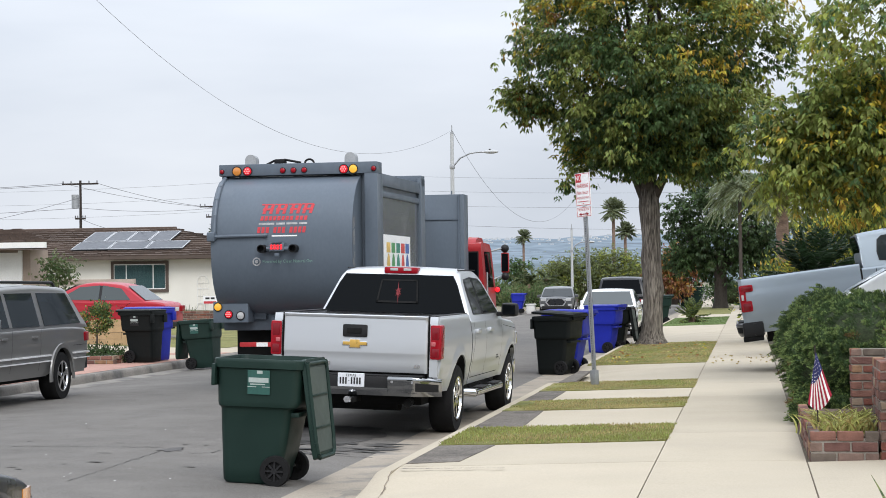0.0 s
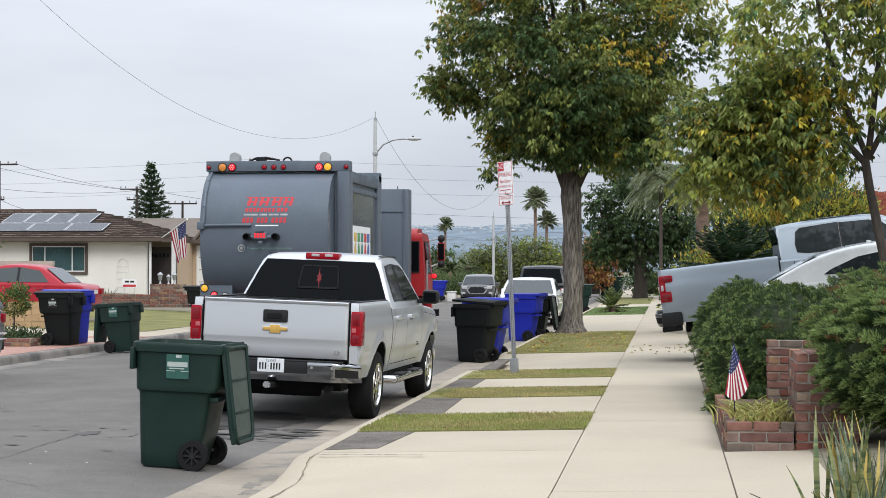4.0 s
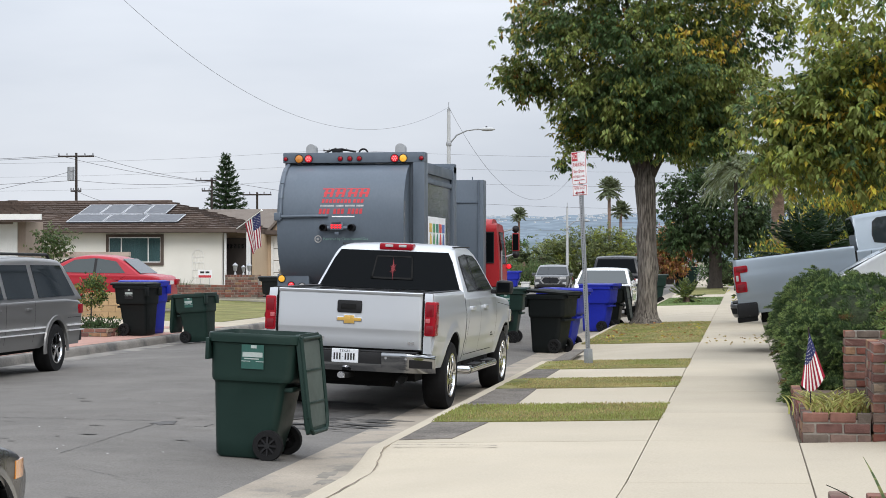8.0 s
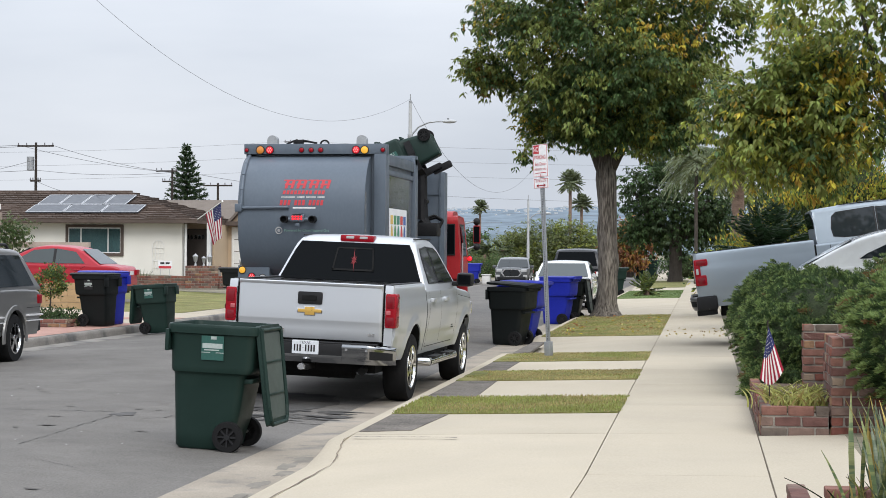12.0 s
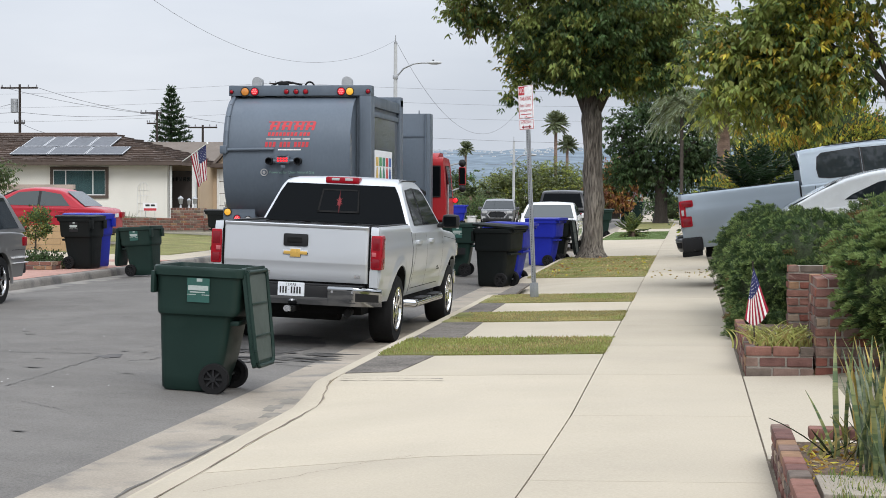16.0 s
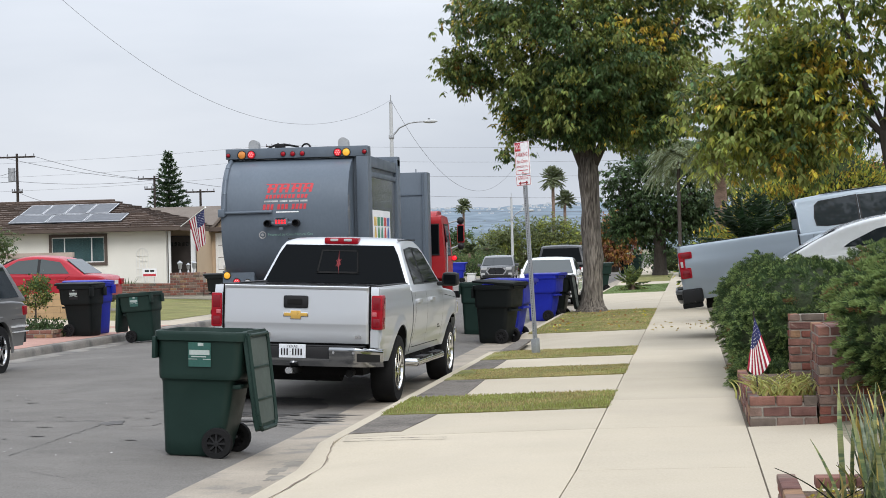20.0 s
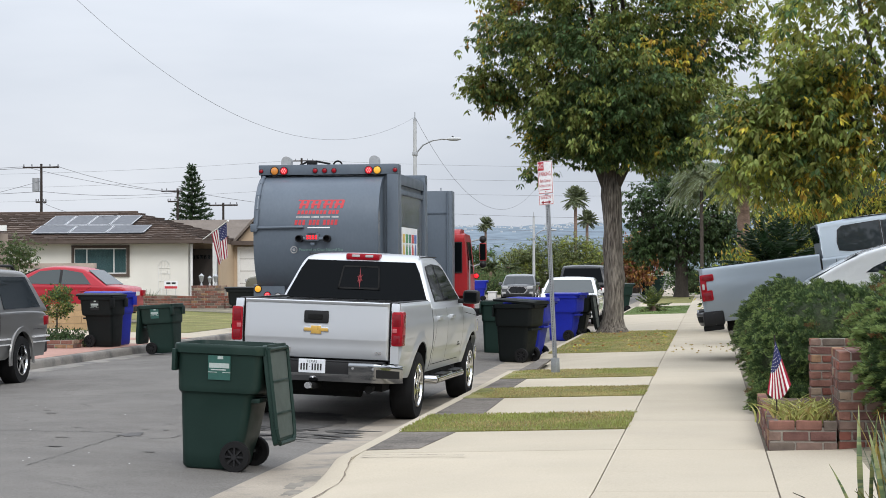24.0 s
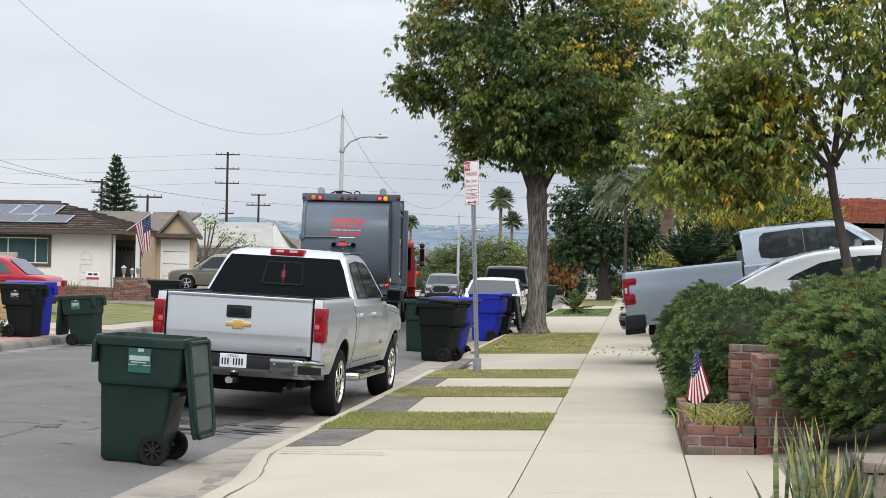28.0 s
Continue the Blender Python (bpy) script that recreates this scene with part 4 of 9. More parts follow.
        part("spoke", bm, M["trim"], w)
    # lid: plate in its own frame, hinge along y at the back edge
    bm = B()
    out = [ring(bm, z, x0, 0.02, hy, 0.04, 3) for z, x0, hy in ((-0.03, -0.845, 0.375), (0.008, -0.85, 0.38), (0.02, -0.81, 0.35), (0.034, -0.74, 0.29))]
    for a, b in zip(out, out[1:]):
        for i in range(len(a)):
            j = (i + 1) % len(a)
            bm.faces.new((a[i], a[j], b[j], b[i]))
    bm.faces.new(out[-1])
    bm.faces.new(out[0][::-1])
    if lid == "open":
        for v in bm.verts:
            v.co.y *= 0.95 - 0.10 * min(1.0, max(0.0, -v.co.x / 0.85))
    bmesh.ops.recalc_face_normals(bm, faces=bm.faces)
    ld = part("lid", bm, M[lid_m] if lid_m else cm, root, "lid hanging open behind" if lid == "open" else "", smooth="auto")
    if lid == "open":
        ld.matrix_basis = pose(0.345, 0, h - 0.015, 0, 262.0, 0) @ Matrix.Diagonal((1, 0.86, 1, 1))
        bm = B()
        vs = [bm.verts.new((x, y, -0.0335)) for x, y in ((-0.79, -0.255), (-0.72, -0.275), (-0.05, -0.305), (-0.05, 0.305), (-0.72, 0.275), (-0.79, 0.255))]
        bm.faces.new(vs[::-1])
        part("lid_underside", bm, M["cartgrey"], ld, "grey-green worn lid underside")
        rim = [(-0.02, -0.352), (-0.70, -0.325), (-0.80, -0.30), (-0.838, -0.25), (-0.838, 0.25), (-0.80, 0.30), (-0.70, 0.325), (-0.02, 0.352)]
        bm = B()
        path_tube(bm, [(x, y * 0.985, -0.036) for x, y in rim], 0.019, 8)
        part("lid_rim", bm, cm, ld, "dark rolled lid edge", smooth="auto")
        for x in (-0.30, -0.58):
            bm = B()
            box(bm, x - 0.009, x + 0.009, -0.27, 0.27, -0.043, -0.03, bev=0.004)
            part("lid_rib", bm, cm, ld, smooth="auto")
    else:
        ld.matrix_basis = pose(0.405, 0, h + 0.02, 0, 4 if lid == "ajar" else 0, 0)
    if mark:
        fm = Matrix.Translation((-0.03, -0.3475, 0.90)) @ pose(0, 0, 0, 3.5) @ FACE_BACK
        if abs(rz) > 90:
            fm = pose(0, 0, 0, 0, 0, 180) @ Matrix.Translation((0.06, 0, 0)) @ fm
        bars([(-0.10, 0.10, -0.105, 0.105)], M["label"] if colour == "cartgreen" else M["trim"], tub, fm, "label_panel")
        g = Matrix.Translation((0, 0, 0.0025))
        bars([(-0.09, 0.09, -0.002, 0.04)] + [(-0.075, 0.06, -0.022, -0.012), (-0.1, -0.02, -0.042, -0.036), (0.03, 0.1, -0.042, -0.036), (-0.015, 0.035, 0.075, 0.102)], M["ink"], tub, fm @ g, "label_bar")
    return root, ld


cart("rubbish_cart", (-4.165, 15.97, 0.012), -3, "cartgreen", "dark green wheeled cart standing in the street, lid hanging open", "open", None, ry=2.3)
lifted_cart, lifted_lid = cart("rubbish_cart", (-3.75, 38.4, 0.0), 0, "cartgreen", "dark green wheeled cart gripped and emptied by the truck")
row = "carts along the kerb"
cart("rubbish_cart", (-3.50, 35.0, 0.0), -18, "cartblack", "black wheeled cart at the kerb", "ajar", group=row, mark=False)
cart("rubbish_cart", (-3.41, 35.9, 0.0), -12, "cartblue", "bright blue recycling cart behind a black cart", "closed", group=row, mark=False, scale=1.045, ry=1.5)
cart("rubbish_cart", (-3.42, 45.4, 0.0), -14, "cartblue", "bright blue recycling cart beside the tree", "closed", group=row, mark=False, scale=1.02)
cart("rubbish_cart", (-3.22, 46.5, 0.0), -6, "cartblack", "black wheeled cart with its lid thrown back", "open", group=row, mark=False)
cart("rubbish_cart", (-3.42, 76.0, 0.0), 6, "cartgreen", "dark green wheeled cart near the far lawn", "closed", group=row, mark=False)
cart("rubbish_cart", (-3.85, 119.0, 0.0), 4, "cartgreen", "dark green wheeled cart far along the kerb", "closed", group=row, mark=False)
cart("rubbish_cart", (-3.15, 121.0, 0.15), -8, "cartgreen", "dark green wheeled cart far along the kerb", "closed", group=row, mark=False)
over = "carts across the street"
cart("rubbish_cart", (-12.62, 37.7, 0.16), 170, "cartblack", "black wheeled cart at the far kerb", "closed", group=over, scale=0.97)
cart("rubbish_cart", (-12.70, 38.5, 0.16), 165, "cartblue", "bright blue recycling cart behind a black cart", "closed", group=over, mark=False)
cart("rubbish_cart", (-11.30, 37.7, 0.02), 172, "cartgreen", "dark green wheeled cart in the far gutter, lid open", "open", group=over, scale=0.93, ry=3.5)
cart("rubbish_cart", (-12.25, 48.2, 0.16), 185, "cartblack", "black wheeled cart further along the far kerb", "closed", group=over, mark=False)
cart("rubbish_cart", (-11.95, 98.0, 0.1), 0, "cartblue", "bright blue recycling cart far down the street", "closed", group=over, mark=False, scale=0.92)


# ---- crew-cab pickup ----
def pickup(name, loc, rz, paint, label, rx=0.0, ry=0.0, hero=True, bumper_m="chrome"):
    """Full-size crew-cab pickup, y from tail (0) to nose (5.8)."""
    root = thing(name, loc, rz, label, "pickup truck", rx=rx, ry=ry)
    hw, L, ra, fa, r, zs, rail, zb = 0.99, 5.75, 1.18, 4.825, 0.40, 0.50, 1.375, 1.30

    sect = [(0.45, -0.095), (0.55, -0.062), (0.66, -0.036), (0.74, -0.028), (0.80, -0.012), (0.95, -0.002), (1.06, 0.0), (1.13, -0.004), (1.17, -0.016), (1.25, -0.026), (1.33, -0.040), (1.375, -0.052), (1.5, -0.10)]

    def hwf(y, z):
        x = hw + float(np.interp(z, [q for q, _ in sect], [w for _, w in sect]))
        x -= 0.10 * max(0.0, (y - 4.95) / 0.8) ** 2 + 0.02 * max(0.0, (0.3 - y) / 0.3) ** 2
        for a in (ra, fa):
            d = math.hypot((y - a), (z - r)) - (r * 1.16 + 0.05)
            x += 0.020 * (1 / (1 + math.exp((d - 0.075) / 0.012)))
        return x

    axles = (ra, fa)
    sill = sill_of(0.52, axles, r, 0.05)

    def tail_low(y):
        return max(sill(y), 0.68 - 0.25 * min(1, max(0, y - 0.10) / 0.42))

    # bed: two flanks with turned-in rails, floor and front wall
    for s in (1, -1):
        bm = B()
        prev = None
        for y in columns(0.10, 1.93, (ra,), r, 0.05, step=0.09):
            z0 = tail_low(y)
            q = [(hwf(y, z0) - 0.05, z0 + 0.006)] + [(hwf(y, z), z) for z in [max(z0, 0.5 + (rail - 0.53) * k / 20) for k in range(21)]]
            xr = hwf(y, rail - 0.03)
            q += [(xr - 0.008, rail - 0.012), (xr - 0.03, rail), (hw - 0.15, rail), (hw - 0.15, 0.74)]
            cur = [bm.verts.new((s * x, y, z)) for x, z in q]
            if prev:
                for i in range(len(q) - 1):
                    bm.faces.new((prev[i], cur[i], cur[i + 1], prev[i + 1]))
            else:
                bm.faces.new(cur)
            prev = cur
        bm.faces.new(prev[::-1])
        bmesh.ops.remove_doubles(bm, verts=bm.verts, dist=2e-4)
        bmesh.ops.recalc_face_normals(bm, faces=bm.faces)
        part("bed_side", bm, paint, root, smooth="auto")
        bm = B()
        box(bm, s * (hw - 0.16), s * (hw - 0.075), 0.11, 1.93, rail - 0.004, rail + 0.010, bev=0.005)
        part("rail_cap", bm, M["trim"], root, smooth="auto")
    bm = B()
    box(bm, -hw + 0.12, hw - 0.12, 0.12, 1.95, 0.72, 0.78)
    box(bm, -hw + 0.12, hw - 0.12, 1.86, 1.93, 0.78, rail - 0.02)
    part("bed_floor", bm, M["trim"], root)
    hood_ = cut_corners([(1.96, zb), (4.05, zb), (4.3, 1.275), (5.1, 1.225), (5.55, 1.16), (5.70, 1.02), (L, 0.80)], 0.2, 2)
    nose = lambda x, y, z: (x, y - 0.10 * (x / hw) ** 2 * max(0, (y - 4.9) / 0.85), z)
    loft(root, "body", columns(1.96, L, (fa,), r, 0.05, [y for y, z in hood_]), sill, height_of(hood_), hwf, paint, 22, 0.035, lambda y: 0.02 if y > 4.2 else 0.0, nose)
    if hero:
        cabin = [(1.99, zb - 0.02), (2.03, zb + 0.1), (2.27, 1.835), (2.40, 1.888), (2.9, 1.918), (3.35, 1.898), (3.62, 1.825), (4.22, zb - 0.02)]
    else:
        cabin = [(1.985, zb - 0.02), (2.0, zb + 0.1), (2.10, 1.77), (2.06, 1.81), (2.12, 1.845), (2.5, 1.865), (2.9, 1.872), (3.4, 1.855), (3.72, 1.79), (4.32, zb - 0.02)]

    def hwc(y, z):
        return hw - (0.03 if hero else 0.045) - 0.40 * max(0, z - 1.27)

    # the later model's back window leans over the bed
    lean_ = None if hero else (lambda x, y, z: (x, y - 0.34 * max(0, z - zb) * max(0, 1 - (y - 1.98) / 0.55), z))
    cab_ = cut_corners(cabin, 0.2, 2)
    loft(root, "cab", columns(cabin[0][0], cabin[-1][0], (), r, extra=[y for y, z in cab_], step=0.1), lambda y: zb - 0.03, height_of(cab_), hwc, paint, 9, 0.07, lambda y: 0.02 if y > 2.4 else 0.004, lean_)
    zw = 1.822 if hero else 1.79
    rw = slope_fn(hwc(2, 1.36), 1.995, 1.36, hwc(2, zw), 2.235 if hero else 1.915, zw)
    panel(root, "rear_window", [(-0.96, 0), (0.96, 0), (0.95, 0.75), (0.92, 1), (-0.92, 1), (-0.95, 0.75)], rw, M["tint"], 0.016)
    sl = panel(root, "sliding_pane", [(-0.26, 0.28), (0.3, 0.28), (0.3, 0.83), (-0.26, 0.83)], rw, M["tint"], 0.024)
    bm = B()
    for u0, u1, v0, v1 in ((-0.28, 0.32, 0.24, 0.29), (-0.28, 0.32, 0.82, 0.86), (-0.28, -0.255, 0.24, 0.86), (0.295, 0.32, 0.24, 0.86)):
        ps = [rw(u, v)[0] + rw(u, v)[1] * 0.028 for u, v in ((u0, v0), (u1, v0), (u1, v1), (u0, v1))]
        bm.faces.new([bm.verts.new(p) for p in ps])
    part("pane_frame", bm, M["under"], sl)
    if hero:
        bm = B()
        rnd = random.Random(5)
        for k in range(12):
            a = 2 * math.pi * k / 12 + 0.13
            ln = (0.30 if k in (3, 9) else 0.17 if k % 2 else 0.12) + 0.02 * rnd.random()
            ctr = (0.02, 0.52)
            p = [(ctr[0] + 0.009 * math.cos(a + 1.57), ctr[1] + 0.022 * math.sin(a + 1.57)), (ctr[0] + ln * 0.30 * math.cos(a), ctr[1] + ln * math.sin(a)), (ctr[0] - 0.009 * math.cos(a + 1.57), ctr[1] - 0.022 * math.sin(a + 1.57))]
            bm.faces.new([bm.verts.new(rw(u, v)[0] + rw(u, v)[1] * 0.032) for u, v in p])
        part("red_decal", bm, mat("dull_red_sticker", (0.20, 0.02, 0.025), 0.6, var=0.1), sl, "small red star-shaped window sticker")
    for s in (1, -1):
        sf = side_fn(hwc, s)
        rear_pane = [(2.30, 1.37), (2.37, 1.66), (2.45, 1.775), (2.88, 1.805), (2.88, 1.37)] if hero else [(2.26, 1.40), (2.24, 1.52), (2.27, 1.70), (2.34, 1.755), (2.90, 1.775), (2.90, 1.37), (2.42, 1.37)]
        zt = 0.033 if hero else 0.0
        front_pane = [(2.96, 1.37), (2.96, 1.77 + zt), (3.4, 1.755 + zt), (3.58, 1.70 + zt), (4.0, 1.37)]
        for name_, pane in (("rear_door_window", rear_pane), ("front_door_window", front_pane)):
            cy, cz = sum(y for y, z in pane) / len(pane), sum(z for y, z in pane) / len(pane)
            rim = panel(root, "window_rubber", [(cy + (y - cy) * 1.05 + math.copysign(0.006, y - cy), cz + (z - cz) * 1.06) for y, z in pane], sf, M["trim"], 0.006)
            panel(root, name_, pane, sf, M["tint" if hero else "carglass"], 0.010)
        gap_line(root, hwf, s, [(1.945, 0.55), (1.945, 1.29)], 0.011, "cab_gap")
        for pts_ in ([(2.18, 1.27), (2.14, 1.05), (2.05, 0.85), (2.05, 0.60), (3.93, 0.60)], [(2.93, 0.60), (2.93, 1.28)], [(4.05, 0.66), (4.08, 0.95), (4.12, 1.26)]):
            gap_line(root, hwf, s, pts_)
        gap_line(root, hwf, s, [(4.25, 1.19), (5.5, 1.10)], 0.003, "bonnet_gap")
        for y in (2.22, 3.12):
            bm = B()
            box(bm, s * (hwf(y, 1.16) - 0.01), s * (hwf(y, 1.16) + 0.035), y, y + 0.24, 1.135, 1.185, bev=0.014)
            part("door_handle", bm, paint, root, smooth="auto")
        bm = B()
        box(bm, s * (hw - 0.05), s * (hw + 0.09), 3.86, 3.98, 1.31, 1.37, bev=0.02)
        box(bm, s * (hw + 0.02), s * (hw + 0.24), 3.80, 3.98, 1.31, 1.49, bev=0.055)
        mir = part("wing_mirror", bm, M["trim"], root, "black door mirror", smooth="auto")
        bm = B()
        box(bm, s * (hw + 0.05), s * (hw + 0.21), 3.794, 3.802, 1.34, 1.46, bev=0.003)
        part("mirror_glass", bm, M["tint"], mir)
        for ax in (ra, fa):
            ap = arch(ax, r, 0.56, 15, 0.05)
            bm = B()
            prev = None
            for y_, z_ in ap:
                d_ = Vector((0, y_ - ax, z_ - r)).normalized()
                cur = [bm.verts.new(Vector((s * 0.55, y_, z_)) - d_ * 0.006), bm.verts.new(Vector((s * (hwf(y_, z_) - 0.012), y_, z_)) - d_ * 0.006)]
                if prev:
                    bm.faces.new((prev[0], prev[1], cur[1], cur[0]))
                prev = cur
            part("wheel_liner", bm, M["under"], root, smooth=True)
            bm = B()
            box(bm, s * 0.53, s * 0.55, ax - 0.52, ax + 0.52, 0.45, 0.95)
            part("wheel_liner", bm, M["under"], root)
        # step bar on brackets
        bm = B()
        path_tube(bm, [(s * 0.86, 2.0, 0.42), (s * 0.99, 2.12, 0.41), (s * 0.99, 3.95, 0.41), (s * 0.86, 4.05, 0.42)], 0.05, 12)
        bar = part("step_bar", bm, M["chrome"], root, "chrome running board tube", smooth="auto")
        for y in (2.35, 3.3):
            bm = B()
            box(bm, s * 0.93, s * 1.045, y, y + 0.5, 0.455, 0.472, bev=0.006)
            part("step_pad", bm, M["trim"], bar)
        for y in (2.3, 3.05, 3.8):
            bm = B()
            tube(bm, (s * 0.7, y, 0.55), (s * 0.97, y, 0.42), 0.02)
            part("step_bracket", bm, M["under"], bar)
    # tailgate
    bm = B()
    gate_prof = [(0.13, 0.74), (0.066, 0.738), (0.058, 0.752), (0.047, 0.86), (0.046, 0.925), (0.036, 0.945), (0.035, 0.96), (0.041, 1.10), (0.048, 1.30), (0.050, 1.335), (0.034, 1.352), (0.032, 1.368), (0.045, 1.377), (0.13, 1.378)]
    prev = None
    for x in (-0.83, -0.822, -0.8, -0.5, 0.0, 0.5, 0.8, 0.822, 0.83):
        e = 0.012 if abs(x) > 0.825 else 0.004 if abs(x) > 0.81 else 0.0
        cur = [bm.verts.new((x, y + (e if y < 0.1 else 0), z)) for y, z in gate_prof]
        if prev:
            for i in range(len(cur) - 1):
                bm.faces.new((prev[i], cur[i], cur[i + 1], prev[i + 1]))
        else:
            bm.faces.new(cur)
        prev = cur
    bm.faces.new(prev[::-1])
    bmesh.ops.recalc_face_normals(bm, faces=bm.faces)
    tg = part("tailgate", bm, paint, root, smooth="auto")
    bm = B()
    box(bm, -0.82, 0.82, 0.06, 0.15, 1.374, 1.386, bev=0.005)
    part("tailgate_cap", bm, M["trim"], tg, "black tailgate top cap", smooth="auto")
    for s in (1, -1):
        bm = B()
        box(bm, s * 0.832, s * 0.852, 0.075, 0.16, 0.70, 1.376)
        part("tailgate_gap", bm, M["under"], tg)
        bm = B()
        prism(bm, [(0.062, 0.70), (0.11, 0.70), (0.11, 1.372), (0.075, 1.372), (0.055, 1.30), (0.056, 0.9)], s * 0.852, s * (0.945 if hero else 0.93))
        part("bed_corner", bm, paint, root, smooth="auto")
    bm = B()
    box(bm, -0.14, 0.14, 0.03, 0.05, 1.125, 1.265, bev=0.02)
    hd = part("tailgate_handle", bm, M["trim"], tg, "black tailgate handle", smooth="auto")
    bm = B()
    box(bm, -0.095, 0.075, 0.022, 0.032, 1.165, 1.225, bev=0.008)
    part("handle_recess", bm, M["under"], hd, smooth="auto")
    bm = B()
    em = pose(0, 0.034, 1.05) @ Matrix.Diagonal((0.88, 1, 0.85, 1))
    box(bm, -0.155, 0.155, -0.008, 0.01, -0.018, 0.026, bev=0.006, m=em @ pose(0, 0, 0))
    box(bm, -0.065, 0.065, -0.009, 0.01, -0.052, 0.055, bev=0.006, m=em)
    fr = B()
    box(fr, -0.166, 0.166, -0.004, 0.01, -0.028, 0.036, bev=0.005, m=em)
    box(fr, -0.075, 0.075, -0.005, 0.01, -0.062, 0.065, bev=0.005, m=em)
    part("emblem_rim", fr, M["chrome"], tg, "chrome emblem rim", smooth="auto")
    part("emblem", bm, M["gold"], tg, "gold cross-shaped emblem", smooth="auto")
    bars([(-0.80, -0.50, 0.868, 0.885)], M["inkblack"], tg, Matrix.Translation((0, 0.043, 0)) @ FACE_BACK, "small_name_bar")
    bars([(-0.80 + 0.058 * i, -0.755 + 0.058 * i, 0.80, 0.845) for i in range(9)], M["chrome"], tg, Matrix.Translation((0, 0.043, 0)) @ FACE_BACK, "name_bar")
    bars([(0.68, 0.71, 0.80, 0.83), (0.72, 0.75, 0.80, 0.83)], M["chrome"], tg, Matrix.Translation((0, 0.043, 0)) @ FACE_BACK, "trim_bar")
    for s in (1, -1):
        bm = B()
        if hero:
            box(bm, s * 0.856, s * 0.990, 0.040, 0.235, 0.895, 1.285, bev=0.03)
        else:
            box(bm, s * 0.84, s * 1.002, 0.05, 0.27, 1.165, 1.275, bev=0.03)
            box(bm, s * 0.84, s * 1.001, 0.05, 0.15, 0.92, 1.20, bev=0.03)
            box(bm, s * 0.84, s * 1.002, 0.05, 0.235, 0.86, 1.03, bev=0.03)
        tl = part("tail_lamp", bm, M["taillens"], root, "tall red tail lamp", smooth="auto")
        if hero:
            for z0, z1, x0, x1, m in ((1.12, 1.255, 0.880, 0.965, "taildark"), (1.045, 1.095, 0.872, 0.925, "pinklens"), (0.925, 1.02, 0.880, 0.965, "taildark")):
                bm = B()
                box(bm, s * x0, s * x1, 0.034, 0.05, z0, z1, bev=0.008)
                part("reversing_light" if m == "pinklens" else "lens_cell", bm, M[m], tl, smooth="auto")
            for z0, z1 in ((1.13, 1.25), (0.93, 1.03)):
                bm = B()
                box(bm, s * 0.985, s * 0.994, 0.09, 0.19, z0, z1, bev=0.006)
                part("lens_cell", bm, M["taildark"], tl, smooth="auto")
        else:
            bm = B()
            box(bm, s * 0.99, s * 1.007, 0.075, 0.115, 1.04, 1.13, bev=0.006)
            part("reversing_light", bm, M["clearlens"], tl, "clear reversing light", smooth="auto")
            for y1, z0, z1 in ((0.24, 1.19, 1.25), (0.20, 0.885, 0.99)):
                bm = B()
                box(bm, s * 0.99, s * 1.0065, 0.09, y1, z0, z1, bev=0.006)
                part("lens_cell", bm, M["taildark"], tl, smooth="auto")
        bm = B()
        box(bm, s * 0.848, s * 0.857, 0.052, 0.1, 0.89, 1.29)
        part("lamp_edge", bm, M["under"], tl)
    # bumper: a bent bar with a lower middle for the plate; black steps let into its corners
    out_ = 0.0 if hero else 0.05
    face = [(0.06, 0.700), (-0.085, 0.706), (-0.112, 0.694), (-0.120, 0.675), (-0.116, 0.655), (-0.096, 0.53), (-0.07, 0.485), (0.05, 0.478)]

    def sweep(bm, xs, prof, off=0.0):
        rows_ = []
        for x in xs:
            w = max(0.0, abs(x) - 0.66) / 0.33
            rows_.append([bm.verts.new((x, py + out_ - off + 0.26 * w ** 2.6, z - 0.03 * w * w * (z - 0.47) / 0.2)) for py, z in prof])
        for p, q in zip(rows_, rows_[1:]):
            for i in range(len(prof) - 1):
                bm.faces.new((p[i], p[i + 1], q[i + 1], q[i]))
    bm = B()
    for s in (1, -1):
        sweep(bm, [s * x for x in (0.42, 0.44, 0.5, 0.6, 0.68, 0.75, 0.81, 0.86, 0.90, 0.93, 0.955, 0.975, 0.985)], face)
    sweep(bm, [-0.42, -0.2, 0.0, 0.2, 0.42], [(-0.05, 0.575), (-0.105, 0.572), (-0.104, 0.555), (-0.098, 0.53), (-0.07, 0.485), (0.05, 0.478)])
    bmesh.ops.recalc_face_normals(bm, faces=bm.faces)
    bp = part("rear_bumper", bm, M["bumperchrome"] if hero else M["greycar"], root, "chrome rear bumper" if hero else "dark grey rear bumper", smooth="auto")
    for s in (1, -1):
        bm = B()
        sweep(bm, [s * x for x in (0.735, 0.74, 0.80, 0.85, 0.90, 0.935, 0.955, 0.96)], [(-0.09, 0.640), (-0.113, 0.638), (-0.110, 0.62), (-0.0985, 0.545), (-0.08, 0.54)], 0.006)
        bmesh.ops.recalc_face_normals(bm, faces=bm.faces)
        part("corner_step", bm, M["trim"] if hero else M["under"], bp, "black corner step", smooth="auto")
        if not hero:
            bm = B()
            box(bm, s * 0.60, s * 0.97, 0.02, 0.34, 0.40, 0.485, bev=0.02)
            part("bumper_valance", bm, M["under"], bp, smooth="auto")
            bm = B()
            box(bm, s * 0.70, s * 0.985, 0.03, 0.36, 0.47, 0.70, bev=0.04)
            part("bumper_end", bm, M["trim"], bp, smooth="auto")
    bm = B()
    box(bm, -0.80, 0.80, -0.075 + out_, 0.12, 0.70, 0.716, bev=0.006)
    part("bumper_step", bm, M["trim"], bp, "black bumper step pad", smooth="auto")
    bm = B()
